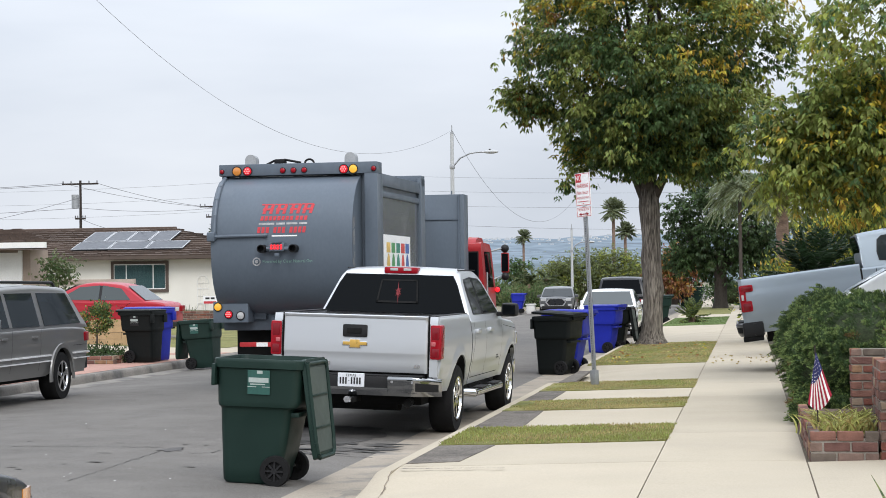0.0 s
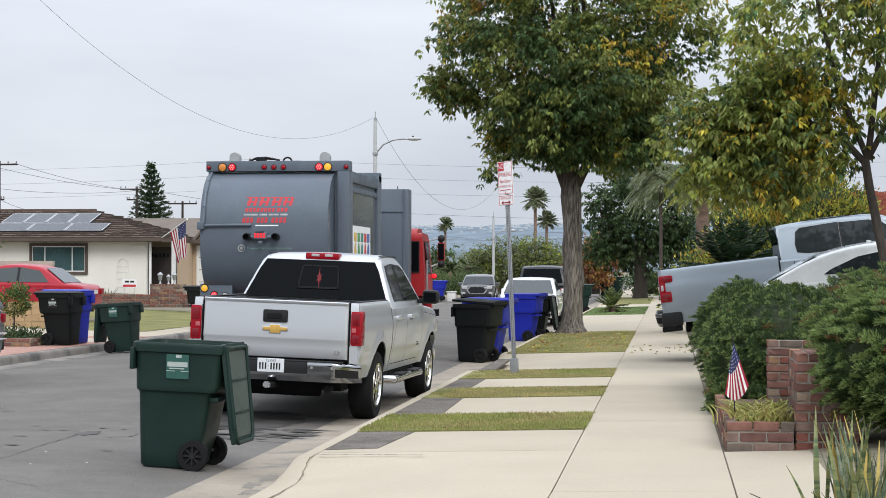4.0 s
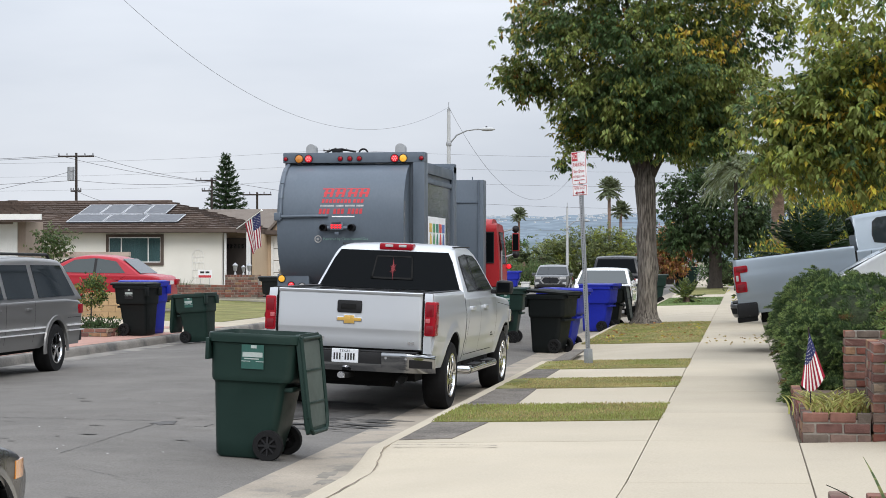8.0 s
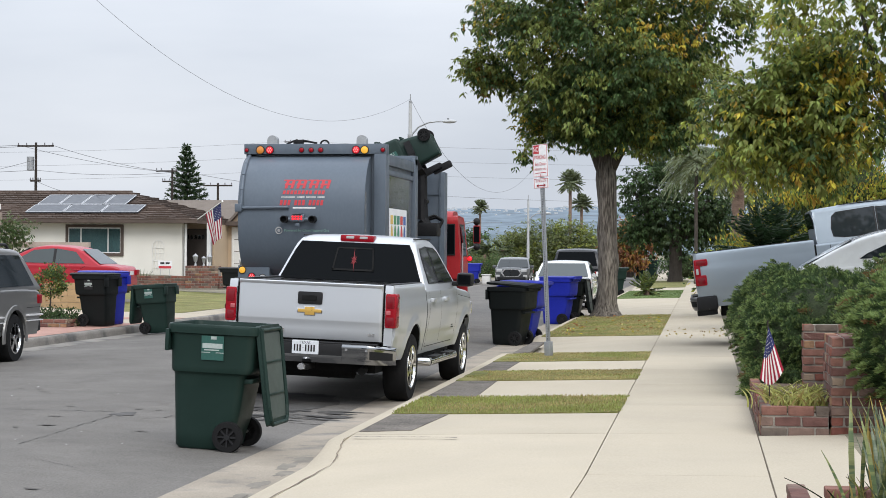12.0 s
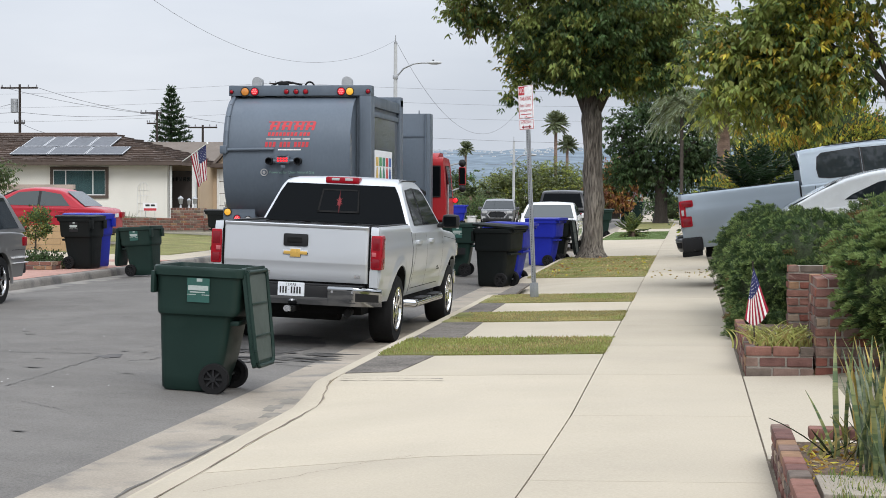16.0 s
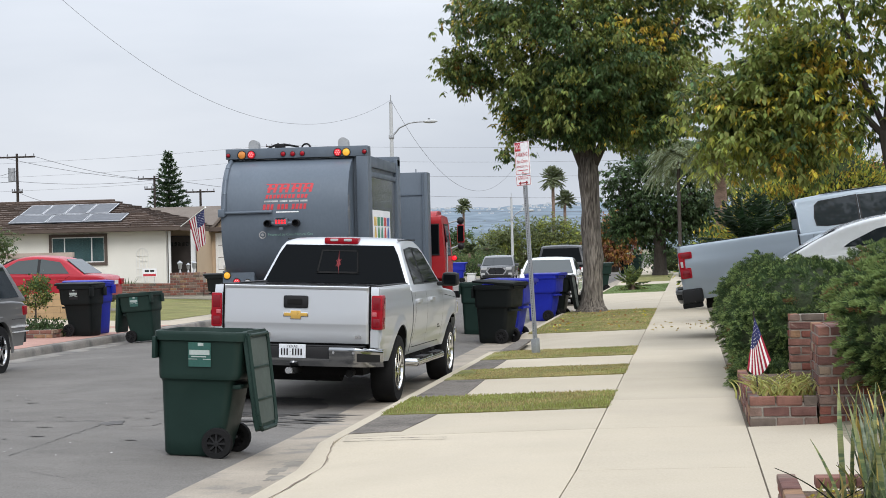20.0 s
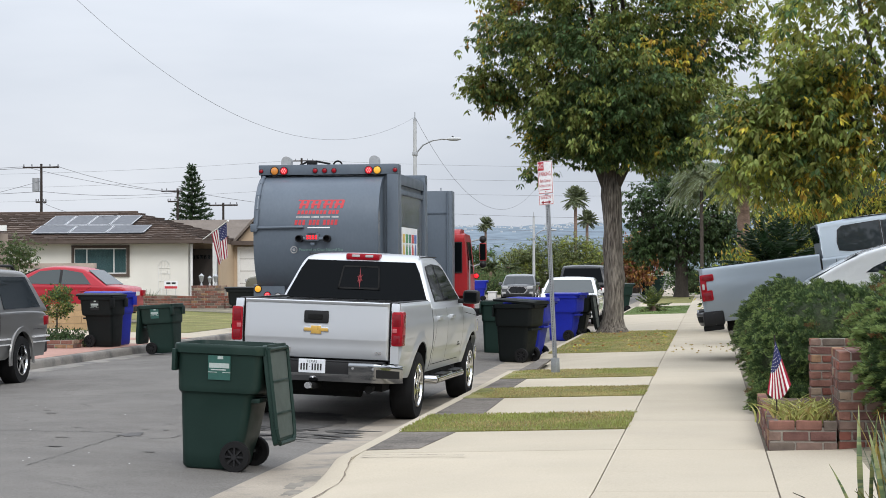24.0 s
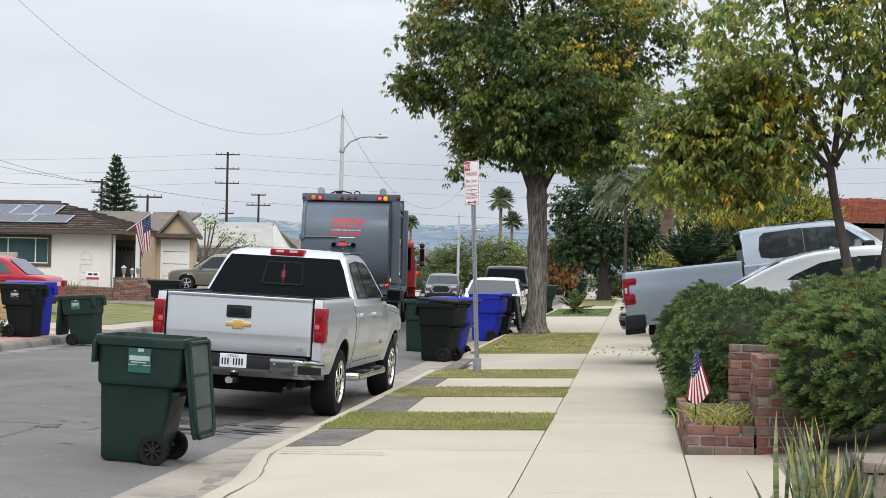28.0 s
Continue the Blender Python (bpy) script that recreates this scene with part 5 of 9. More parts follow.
    box(bm, -0.42, 0.42, -0.085 + out_, 0.03 + out_, 0.56, 0.70, bev=0.01)
    part("plate_recess", bm, M["trim"], bp, smooth="auto")
    for x in (0.47, 0.70, -0.47, -0.70):
        bm = B()
        tube(bm, (x, -0.120 + out_, 0.645), (x, -0.09 + out_, 0.645), 0.015, seg=12)
        part("parking_sensor", bm, M["alloy"], bp)
    bm = B()
    box(bm, -0.152, 0.152, -0.108 + out_, -0.085 + out_, 0.575, 0.727, bev=0.006)
    pl = part("number_plate", bm, M["plate"], bp, "white number plate with dark writing")
    fm = Matrix.Translation((0, -0.1105 + out_, 0.65)) @ FACE_BACK
    words("TEXAS", 0.042, M["inkblack"], pl, fm @ Matrix.Translation((0, 0.052, 0)))
    bars([(-0.128 + 0.032 * i, -0.111 + 0.032 * i, -0.045, 0.03) for i in range(8) if i != 3] + [(-0.026, -0.018, -0.012, -0.004)], M["inkblack"], pl, fm, "plate_bar")
    bm = B()
    box(bm, -0.045, 0.045, -0.14 if hero else 0.1, 0.2, 0.40, 0.465, bev=0.008)
    hi = part("tow_hitch", bm, M["under"], root, smooth="auto")
    if hero:
        bm = B()
        tube(bm, (0, -0.17, 0.41), (0, -0.17, 0.46), 0.03, 0.025, 14)
        tube(bm, (-0.02, -0.2, 0.44), (-0.02, -0.13, 0.44), 0.036, 0.036, 14)
        part("hitch_ball", bm, M["alloy"], hi, "dull steel hitch ball", smooth="auto")
    bm = B()
    box(bm, -0.70, 0.70, 0.4, 5.5, 0.36, 0.72)
    box(bm, -0.88, 0.88, 1.9, 4.1, 0.42, 0.6)
    part("underbody", bm, M["under"], root)
    bm = B()
    tube(bm, (-0.5, 0.65, 0.42), (0.4, 0.65, 0.42), 0.15, seg=16)
    tube(bm, (-0.80, ra, r), (0.80, ra, r), 0.06)
    tube(bm, (0, ra - 0.1, r), (0, ra + 0.15, r), 0.17, seg=14)
    part("axle", bm, M["under"], root, smooth="auto")
    bm = B()
    tube(bm, (0.62, 0.05 if hero else 0.4, 0.40), (0.55, 0.6, 0.40), 0.045, seg=12)
    part("exhaust_pipe", bm, M["under"], root)
    for y in (ra, fa):
        for s in (1, -1):
            wheel(root, s * 0.835, y, r, 0.27, s, 6, M["chrome"], 0.66)
    bm = B()
    box(bm, -0.215, 0.215, 2.28 if hero else 2.33, 2.46, 1.84 if hero else 1.80, 1.922 if hero else 1.86, bev=0.025)
    cl = part("high_brake_lamp", bm, M["taillens"] if hero else M["under"], root, "red high-mounted brake lamp" if hero else "", smooth="auto")
    for s in (1, -1):
        bm = B()
        box(bm, s * 0.035, s * 0.135, 2.272, 2.3, 1.875 if hero else 1.82, 1.908 if hero else 1.845, bev=0.008)
        part("cargo_light", bm, M["clearlens"], cl, smooth="auto")
    for s in (1, -1):
        bm = B()
        box(bm, s * 0.69, s * 0.705, 2.38, 3.5, 1.895 if hero else 1.862, 1.910 if hero else 1.874)
        part("roof_strip", bm, M["trim"], root)
    bars([(-0.12, 0.0, 0.78, 0.80), (-0.12, 0.06, 0.75, 0.765)], M["inkblack"], root, Matrix.Translation((hwf(3.9, 0.78) + 0.004, 3.85, 0.02)) @ FACE_RIGHT, "door_badge")
    for s in (1, -1):
        bm = B()
        box(bm, s * 0.6, s * 0.93, L - 0.2, L - 0.02, 0.88, 1.06, bev=0.03)
        part("headlight", bm, M["clearlens"], root, smooth="auto")
    bm = B()
    box(bm, -0.6, 0.6, L - 0.06, L + 0.02, 0.72, 1.03, bev=0.03)
    box(bm, -0.9, 0.9, L - 0.1, L + 0.06, 0.48, 0.68, bev=0.03)
    part("grille", bm, M["chrome"], root, smooth="auto")
    return root


pickup("pickup_truck", (-4.408, 20.476, 0.032), -2.13, M["silver"], "silver crew-cab pickup truck parked against the kerb", ry=2.2)


# ---- refuse truck ----
def lamp_disc(parent, name, x, y, z, r, material, label=""):
    bm = B()
    tube(bm, (x, y + 0.03, z), (x, y - 0.012, z), r * 1.25, r * 1.2, 18)
    ring = part(name, bm, M["trim"], parent, label, smooth="auto")
    bm = B()
    lathe(bm, [(r, -0.0), (r * 0.9, 0.016), (r * 0.5, 0.024), (0.002, 0.026)], 16, "Z")
    bmesh.ops.transform(bm, matrix=Matrix.Translation((x, y - 0.012, z)) @ FACE_BACK, verts=bm.verts)
    lens = part("lens", bm, material, ring, smooth="auto")
    if material == M["ledlens"]:
        bm = B()
        for k in range(7):
            a, d = math.pi * k / 3, (0.0 if k == 6 else r * 0.55)
            tube(bm, (x + d * math.cos(a), y - 0.042, z + d * math.sin(a)), (x + d * math.cos(a), y - 0.03, z + d * math.sin(a)), r * 0.17, seg=8)
        part("led", bm, M["ledglow"], lens, "lit red diodes")
    return ring


def bulge(z):
    """How far the rounded tailgate stands out at height z."""
    u = (z - 2.36) / 1.06
    return 0.70 * max(0.0, 1 - abs(u) ** 2.4) ** 0.62


truck = thing("refuse_truck", (-6.81, 28.02, 0), -1.56, "dark grey side-loading refuse truck with a red cab", "refuse truck")
G = M["truckgrey"]
# rounded tailgate
bm = B()
NZ, XS = 26, [-1.22, -0.9, -0.45, 0.0, 0.45, 0.84, 0.945, 0.985]
rows_ = []
for i in range(NZ + 1):
    z = 1.30 + (3.42 - 1.30) * i / NZ
    rows_.append([bm.verts.new((x, 0.02 - bulge(z) * (1.0 if x < 0.9 else 0.985), z)) for x in XS])
for a, b in zip(rows_, rows_[1:]):
    for i in range(len(XS) - 1):
        bm.faces.new((a[i], a[i + 1], b[i + 1], b[i]))
for k in (0, -1):
    for a, b in zip(rows_, rows_[1:]):
        c, d = bm.verts.new((XS[k], 0.05, a[k].co.z)), bm.verts.new((XS[k], 0.05, b[k].co.z))
        bm.faces.new((a[k], b[k], d, c))
bmesh.ops.remove_doubles(bm, verts=bm.verts, dist=1e-5)
bmesh.ops.recalc_face_normals(bm, faces=bm.faces)
gate = part("tailgate", bm, G, truck, "rounded dark grey tailgate", smooth="auto")
bm = B()
rnd = random.Random(3)
for k in range(34):
    z = 1.75 + rnd.random() * 1.0
    hgt, dep = 0.02 + 0.12 * rnd.random() ** 2, 0.015 + 0.05 * rnd.random()
    y0 = 0.05 - bulge(z) * (0.97 - 0.12 * rnd.random())
    box(bm, 0.986, 0.9885, y0, y0 + dep, z, z + hgt)
part("scuffed_paint", bm, mat("scraped_paint", (0.21, 0.215, 0.22), 0.6, var=0.2), gate, "bare scraped patches on the tailgate edge")


def on_gate(x, z, off=0.004):
    return Vector((x, 0.02 - bulge(z) - off, z))


def gate_bars(rows, material, name, label=""):
    """Marks that follow the curve of the tailgate: x0, x1, z0, z1 and a lean."""
    bm = B()
    rows = [(a * 0.9 + 0.05, b * 0.9 + 0.05, c - 0.075, d - 0.075, e) for a, b, c, d, e in rows]
    for x0, x1, z0, z1, lean in rows:
        n = 4
        strip = [[bm.verts.new(on_gate(x + lean * (z0 + (z1 - z0) * i / n - z0), z0 + (z1 - z0) * i / n)) for x in (x0, x1)] for i in range(n + 1)]
        for a, b in zip(strip, strip[1:]):
            bm.faces.new((a[0], a[1], b[1], b[0]))
    return part(name, bm, material, gate, label)


# company mark as plain shapes, small lines as bars
for i, x in enumerate((-0.52, -0.29, -0.05, 0.17)):
    w = 0.17
    gate_bars([(x, x + 0.055, 2.90, 3.04, 0.25), (x + w - 0.055, x + w, 2.90, 3.04, 0.25), (x, x + w, 2.955, 2.985, 0.25), (x - 0.02, x + w + 0.02, 3.035, 3.052, 0.25)], M["inkred"], "company_mark", "red company mark")
for x in [-0.55 + 0.073 * i for i in range(8)] + [0.06 + 0.073 * i for i in range(3)]:
    gate_bars([(x, x + 0.052, 2.80, 2.865, 0.2)], M["inkred"], "company_bar")
gate_bars([(-0.57, -0.30, 2.735, 2.765, 0), (-0.27, -0.12, 2.735, 2.765, 0), (-0.09, 0.10, 2.735, 2.765, 0), (0.13, 0.27, 2.735, 2.765, 0)], M["scuff"], "slogan_bar")
for x in [-0.60 + 0.075 * i for i in range(3)] + [-0.32 + 0.075 * i for i in range(3)] + [-0.04 + 0.075 * i for i in range(4)]:
    gate_bars([(x, x + 0.052, 2.61, 2.70, 0.15)], M["inkred"], "number_bar")
gate_bars([(-0.34, 0.10, 2.555, 2.575, 0)], M["inkwhite"], "web_bar")
MG = mat("pale_green_print", (0.20, 0.34, 0.29), 0.6, var=0.05)
bm = B()
lathe(bm, [(0.064, 0.0), (0.064, 0.004), (0.046, 0.004), (0.046, 0.0)], 20, "Z", close=True)
lathe(bm, [(0.026, 0.0), (0.026, 0.004), (0.002, 0.004)], 12, "Z")
bmesh.ops.transform(bm, matrix=Matrix.Translation(on_gate(-0.50, 2.105, 0.004)) @ FACE_BACK, verts=bm.verts)
part("fuel_emblem", bm, M["scuff"], gate, "round pale grey emblem")
tilt = math.degrees(math.atan2(bulge(2.135) - bulge(2.075), 0.06))
x = -0.405
for word in ("Powered", "by", "Clean", "Natural", "Gas"):
    ob = words(word, 0.066, MG, gate, Matrix.Identity(4), wide=0.95)
    half = max(v.co.x for v in ob.data.vertices)
    ob.data.transform(Matrix.Translation(on_gate(x + half, 2.105, 0.008)) @ pose(0, 0, 0, tilt) @ FACE_BACK)
    x += 2 * half + 0.02
# pipe along the left edge, horizontal hinge bar
bm = B()
path_tube(bm, [on_gate(-1.16, z, 0.02) for z in [3.40, 3.25, 3.05, 2.8, 2.55, 2.45]], 0.038, 10)
part("hydraulic_pipe", bm, G, gate, smooth="auto")
bm = B()
path_tube(bm, [on_gate(-1.2, 2.49, 0.03), on_gate(-0.32, 2.50, 0.035)], 0.026, 8)
box(bm, -1.26, -1.14, -0.76, -0.66, 2.42, 2.56, bev=0.02)
part("hinge_bar", bm, G, gate, smooth="auto")
# centre lamp and camera pod
bm = B()
box(bm, -0.37, -0.13, -0.78, -0.60, 2.33, 2.46, bev=0.015)
box(bm, -0.33, -0.17, -0.82, -0.70, 2.46, 2.475)
pod = part("lamp_housing", bm, G, gate, smooth="auto")
bm = B()
for i in range(4):
    for j in range(2):
        tube(bm, (-0.325 + 0.05 * i, -0.79, 2.375 + 0.04 * j), (-0.325 + 0.05 * i, -0.775, 2.375 + 0.04 * j), 0.02, seg=8)
part("brake_lamp", bm, M["redglow"], pod, "lit red brake lamp cluster")
for x in (-0.47, 0.02):
    bm = B()
    lathe(bm, [(0.062, 0.10), (0.062, -0.06), (0.05, -0.06), (0.045, 0.05), (0.002, 0.06)], 14, "Z")
    bmesh.ops.transform(bm, matrix=Matrix.Translation((x, -0.80, 2.37)) @ FACE_BACK @ pose(0, 0, 0, 180), verts=bm.verts)
    part("rear_camera", bm, M["blacksteel"], pod, "round black horn or camera tube", smooth="auto")
bm = B()
tube(bm, (-0.42, -0.74, 2.37), (-0.03, -0.74, 2.37), 0.03, seg=8)
box(bm, -0.27, -0.20, -0.82, -0.76, 2.25, 2.30, bev=0.008)
part("pod_bracket", bm, G, pod, smooth="auto")
pod.matrix_basis = pose(0.09, 0, -0.075) @ pod.matrix_basis
# top beam, posts
bm = B()
box(bm, -1.26, 1.25, -0.10, 0.25, 3.44, 3.62, bev=0.012)
beam = part("top_beam", bm, G, truck, smooth="auto")
for x, r, m in ((-1.21, 0.032, "taillens"), (-0.97, 0.068, "amberlens"), (-0.80, 0.064, "ledlens"), (-0.235, 0.04, "taillens"), (-0.065, 0.04, "taillens"), (0.105, 0.04, "taillens"), (0.73, 0.064, "ledlens"), (0.88, 0.064, "amberdim"), (1.20, 0.036, "taillens")):
    lamp_disc(beam, "marker_lamp", x, -0.10, 3.51, r, M[m])
for x0, x1, y0, y1 in ((1.05, 1.25, -0.10, 0.30), (0.93, 1.049, 0.02, 0.25), (-1.25, -1.20, 0.02, 0.3)):
    bm = B()
    box(bm, x0, x1, y0, y1, 1.35, 3.44, bev=0.008)
    part("corner_post", bm, G, truck, smooth="auto")
GUARD = mat("pale_grey_paint", (0.30, 0.31, 0.32), 0.5)
for x in (-0.79, 0.80):
    bm = B()
    rim_ = [(x - 0.088, 3.60)] + [(x - 0.088 * math.cos(math.pi * k / 10), 3.69 + 0.088 * math.sin(math.pi * k / 10)) for k in range(11)] + [(x + 0.088, 3.60)]
    ends_ = [[bm.verts.new((px, y, pz)) for px, pz in rim_] for y in (0.03, 0.20)]
    for k in range(len(rim_)):
        n_ = (k + 1) % len(rim_)
        bm.faces.new((ends_[0][k], ends_[1][k], ends_[1][n_], ends_[0][n_]))
    bm.faces.new(ends_[0])
    bm.faces.new(ends_[1][::-1])
    bmesh.ops.recalc_face_normals(bm, faces=bm.faces)
    part("strobe_guard", bm, GUARD, beam, "pale grey rounded light guard", smooth="auto")
bm = B()
path_tube(bm, [(-0.55, 0.1, 3.62), (-0.42, 0.1, 3.68), (-0.25, 0.1, 3.69), (0.0, 0.1, 3.64)], 0.018)
box(bm, -0.42, -0.25, 0.05, 0.2, 3.62, 3.70, bev=0.02)
path_tube(bm, [(0.06 + 0.075 - 0.075 * math.cos(a), 0.1, 3.62 + 0.07 * math.sin(a)) for a in [math.pi * k / 6 for k in range(7)]], 0.016)
part("hose", bm, M["blacksteel"], beam, smooth="auto")
# lower rear bumper
bm = B()
box(bm, -1.25, -0.55, -0.02, 0.30, 1.22, 1.56, bev=0.01)
box(bm, 0.55, 1.25, -0.02, 0.30, 1.22, 1.56, bev=0.01)
box(bm, -1.25, 1.25, 0.05, 0.30, 1.05, 1.30, bev=0.01)
lowb = part("rear_frame", bm, G, truck, smooth="auto")
bm = B()
box(bm, -1.30, -0.74, -0.34, 0.0, 1.18, 1.50, bev=0.01)
part("lamp_plate", bm, G, lowb, smooth="auto")
for x, z, m in ((-1.22, 1.42, "amberdim"), (-1.05, 1.305, "ledlens"), (-0.86, 1.285, "clearlens")):
    lamp_disc(lowb, "rear_lamp", x, -0.34, z, 0.058, M[m])
for x, z, m in ((1.08, 1.43, "amberglow"), (0.94, 1.31, "ledlens"), (0.82, 1.30, "clearlens")):
    lamp_disc(lowb, "rear_lamp", x, -0.02, z, 0.062 if m != "taillens" else 0.03, M[m])
bm = B()
box(bm, -0.95, 0.95, -0.12, 0.0, 0.80, 0.87, bev=0.01)
ug = part("underrun_bar", bm, mat("red_white_tape", (0.42, 0.03, 0.035), 0.5), truck, "red striped underrun bar", smooth="auto")
bm = B()
for i in range(4):
    box(bm, -0.68 + 0.4 * i, -0.50 + 0.4 * i, -0.124, -0.12, 0.803, 0.867)
part("white_stripe", bm, M["inkwhite"], ug)
bm = B()
for s in (1, -1):
    box(bm, s * 0.40, s * 0.46, -0.05, 0.05, 0.80, 1.25)
part("bar_bracket", bm, G, ug)
# added dark sheet that stands for the shaded underside behind the bar
bm = B()
box(bm, -1.15, 1.15, 0.42, 0.50, 0.50, 1.06)
part("rear_guard", bm, M["under"], truck, "black panel added to darken the open space under the tailgate")
# body side, panel ribs, hopper
bm = B()
box(bm, -1.20, 1.17, 0.25, 3.55, 1.30, 3.44)
body = part("body", bm, G, truck)
bm = B()
box(bm, -1.245, 1.245, 3.30, 3.60, 3.40, 3.585, bev=0.008)
part("body_wall_top", bm, G, body, smooth="auto")
for x in (1.17, -1.20):
    s = 1 if x > 0 else -1
    for d, y0, y1, z0, z1 in ((0.055, 0.3, 3.27, 3.27, 3.46), (0.045, 0.3, 3.27, 3.10, 3.19), (0.075, 3.28, 3.62, 1.3, 3.53), (0.045, 0.3, 3.27, 1.30, 1.45)):
        bm = B()
        box(bm, x, x + s * d, y0, y1, z0, z1, bev=0.01)
        part("body_rib", bm, G, body, smooth="auto")
bm = B()
box(bm, 1.17, 1.188, 0.45, 3.22, 1.5, 3.1)
part("side_panel", bm, mat("scuffed_panel_paint", (0.10, 0.108, 0.12), 0.2, 0.1, var=0.15, scale=1.2, gvar=0.0, coat=0.3, c2=(0.17, 0.175, 0.185), c2at=(0.6, 0.8), c2scale=1.2), body)
bm = B()
box(bm, 1.189, 1.199, 0.55, 2.55, 1.55, 2.52)
poster = part("poster", bm, M["inkwhite"], body, "white poster with coloured sorting columns")
for y, c in ((0.74, (0.62, 0.42, 0.12)), (1.10, (0.10, 0.30, 0.12)), (1.46, (0.05, 0.22, 0.16)), (1.82, (0.55, 0.07, 0.06)), (2.16, (0.06, 0.12, 0.32))):
    pm = mat("poster_ink", c, 0.5, var=0.2, scale=8)
    bm = B()
    fm = Matrix.Translation((1.1995, y, 1.62)) @ FACE_RIGHT
    box(bm, 0.0, 0.27, 0.62, 0.78, 0, 0.003, m=fm)
    bmesh.ops.create_circle(bm, cap_ends=True, segments=14, radius=0.13, matrix=fm @ Matrix.Translation((0.135, 0.40, 0.003)) @ Matrix.Diagonal((0.9, 1.6, 1, 1)))
    box(bm, 0.03, 0.24, 0.0, 0.20, 0, 0.003, m=fm)
    part("poster_column", bm, pm, poster)
bm = B()
box(bm, -1.2, 0.48, 3.56, 7.42, 1.2, 3.12)
box(bm, -1.2, 1.22, 3.56, 7.42, 1.02, 1.2)
hop = part("hopper", bm, G, truck)
bm = B()
box(bm, -1.22, 1.24, 7.40, 7.86, 1.0, 3.45, bev=0.012)
box(bm, -1.22, 1.17, 7.375, 7.40, 2.96, 2.985)
box(bm, 1.13, 1.165, 7.36, 7.40, 1.1, 3.44)
box(bm, 0.98, 1.0, 7.5, 7.52, 3.44, 3.52)
part("hopper_wall", bm, G, hop, smooth="auto")
# chassis, wheels
bm = B()
box(bm, -0.45, 0.45, 0.3, 9.7, 0.85, 1.16)
box(bm, 0.5, 1.15, 4.0, 5.2, 0.55, 1.2, bev=0.03)
part("chassis", bm, M["under"], truck)
for y in (1.55, 2.9):
    for s in (1, -1):
        for x in (1.06, 0.72):
            wheel(truck, s * x, y, 0.52, 0.28, s, 5, M["steel"], 0.56, 0.60)
for s in (1, -1):
    wheel(truck, s * 1.02, 9.1, 0.52, 0.30, s, 5, M["steel"], 0.56, 0.60)
for s in (1, -1):
    bm = B()
    box(bm, s * 0.55, s * 1.22, 0.85, 0.875, 0.25, 1.15)
    part("mud_flap", bm, M["rubber"], truck)
# cab
bm = B()
prism(bm, [(8.5, 1.17), (9.66, 1.17), (9.68, 0.70), (9.85, 0.70), (9.88, 1.6), (9.72, 2.40), (9.55, 2.52), (8.66, 2.55), (8.54, 2.52), (8.5, 2.45)], -1.02, 1.44, (1.6, 2.0, 2.4), (), ())
shape(bm, lambda x, y, z: Vector((x * (1 - 0.05 * max(0, z - 1.6)), y, z)))
cab = part("cab", bm, M["truckred"], truck, "red cab", smooth="auto")
bm = B()
prism(bm, [(8.58, 2.53), (8.68, 2.61), (8.9, 2.65), (9.35, 2.64), (9.55, 2.52)], -0.8, 1.26)
part("roof_cap", bm, M["truckred"], cab, smooth="auto")
cf = lambda y, z: 1.44 * (1 - 0.05 * max(0, z - 1.6))
bm = B()
box(bm, 0.93, 1.31, 8.485, 8.499, 1.70, 2.34, bev=0.003)
part("rear_window", bm, M["tint"], cab)
bm = B()
for a, b, c, d in ((0.91, 1.33, 2.34, 2.365), (0.91, 1.33, 1.675, 1.70), (1.31, 1.33, 1.70, 2.34)):
    box(bm, a, b, 8.48, 8.499, c, d)
part("window_rubber", bm, M["trim"], cab)
for s in (1, -1):
    cs = side_fn(cf, s) if s > 0 else side_fn(lambda y, z: cf(y, z) - 0.42, s)
    panel(cab, "door_window", [(8.80, 1.65), (8.80, 2.36), (9.45, 2.36), (9.60, 1.65)], cs, M["tint"], 0.012)
    bm = B()
    tube(bm, (s * 1.27 + 0.2, 8.66, 1.2), (s * 1.27 + 0.2, 8.66, 1.95), 0.018)
    part("grab_rail", bm, M["steel"], cab)
    bm = B()
    path_tube(bm, [(s * 1.16 + 0.2, 9.70, 2.38), (s * 1.42 + 0.2, 10.05, 2.46), (s * 1.42 + 0.2, 10.05, 1.9), (s * 1.18 + 0.2, 9.75, 1.8)], 0.018)
    arm = part("mirror_arm", bm, M["steel"], cab, smooth="auto")
    bm = B()
    box(bm, s * 1.34 + 0.2, s * 1.50 + 0.2, 9.98, 10.08, 1.94, 2.36, bev=0.03)
    part("mirror", bm, M["truckred"], arm, "red-backed door mirror", smooth="auto")
    bm = B()
    box(bm, s * 1.355 + 0.2, s * 1.485 + 0.2, 9.972, 9.98, 1.97, 2.33, bev=0.003)
    part("mirror_glass", bm, M["tint"], arm)
    for z, r in ((2.44, 0.085), (1.87, 0.085)):
        bm = B()
        bmesh.ops.create_uvsphere(bm, u_segments=12, v_segments=8, radius=r, matrix=Matrix.Translation((s * 1.42 + 0.2, 10.0, z)))
        part("round_mirror", bm, M["trim"], arm, "round convex mirror", smooth="auto")
    lamp_disc(cab, "turn_lamp", s * 1.29 + 0.2, 9.8, 1.60, 0.055, M["redglow"], "lit red side lamp")
bm = B()
for x in (-0.6, 0.2, 1.0):
    tube(bm, (x, 9.45, 2.58), (x, 9.45, 2.67), 0.05, 0.03, 10)
part("cab_marker", bm, M["amberlens"], cab, smooth="auto")
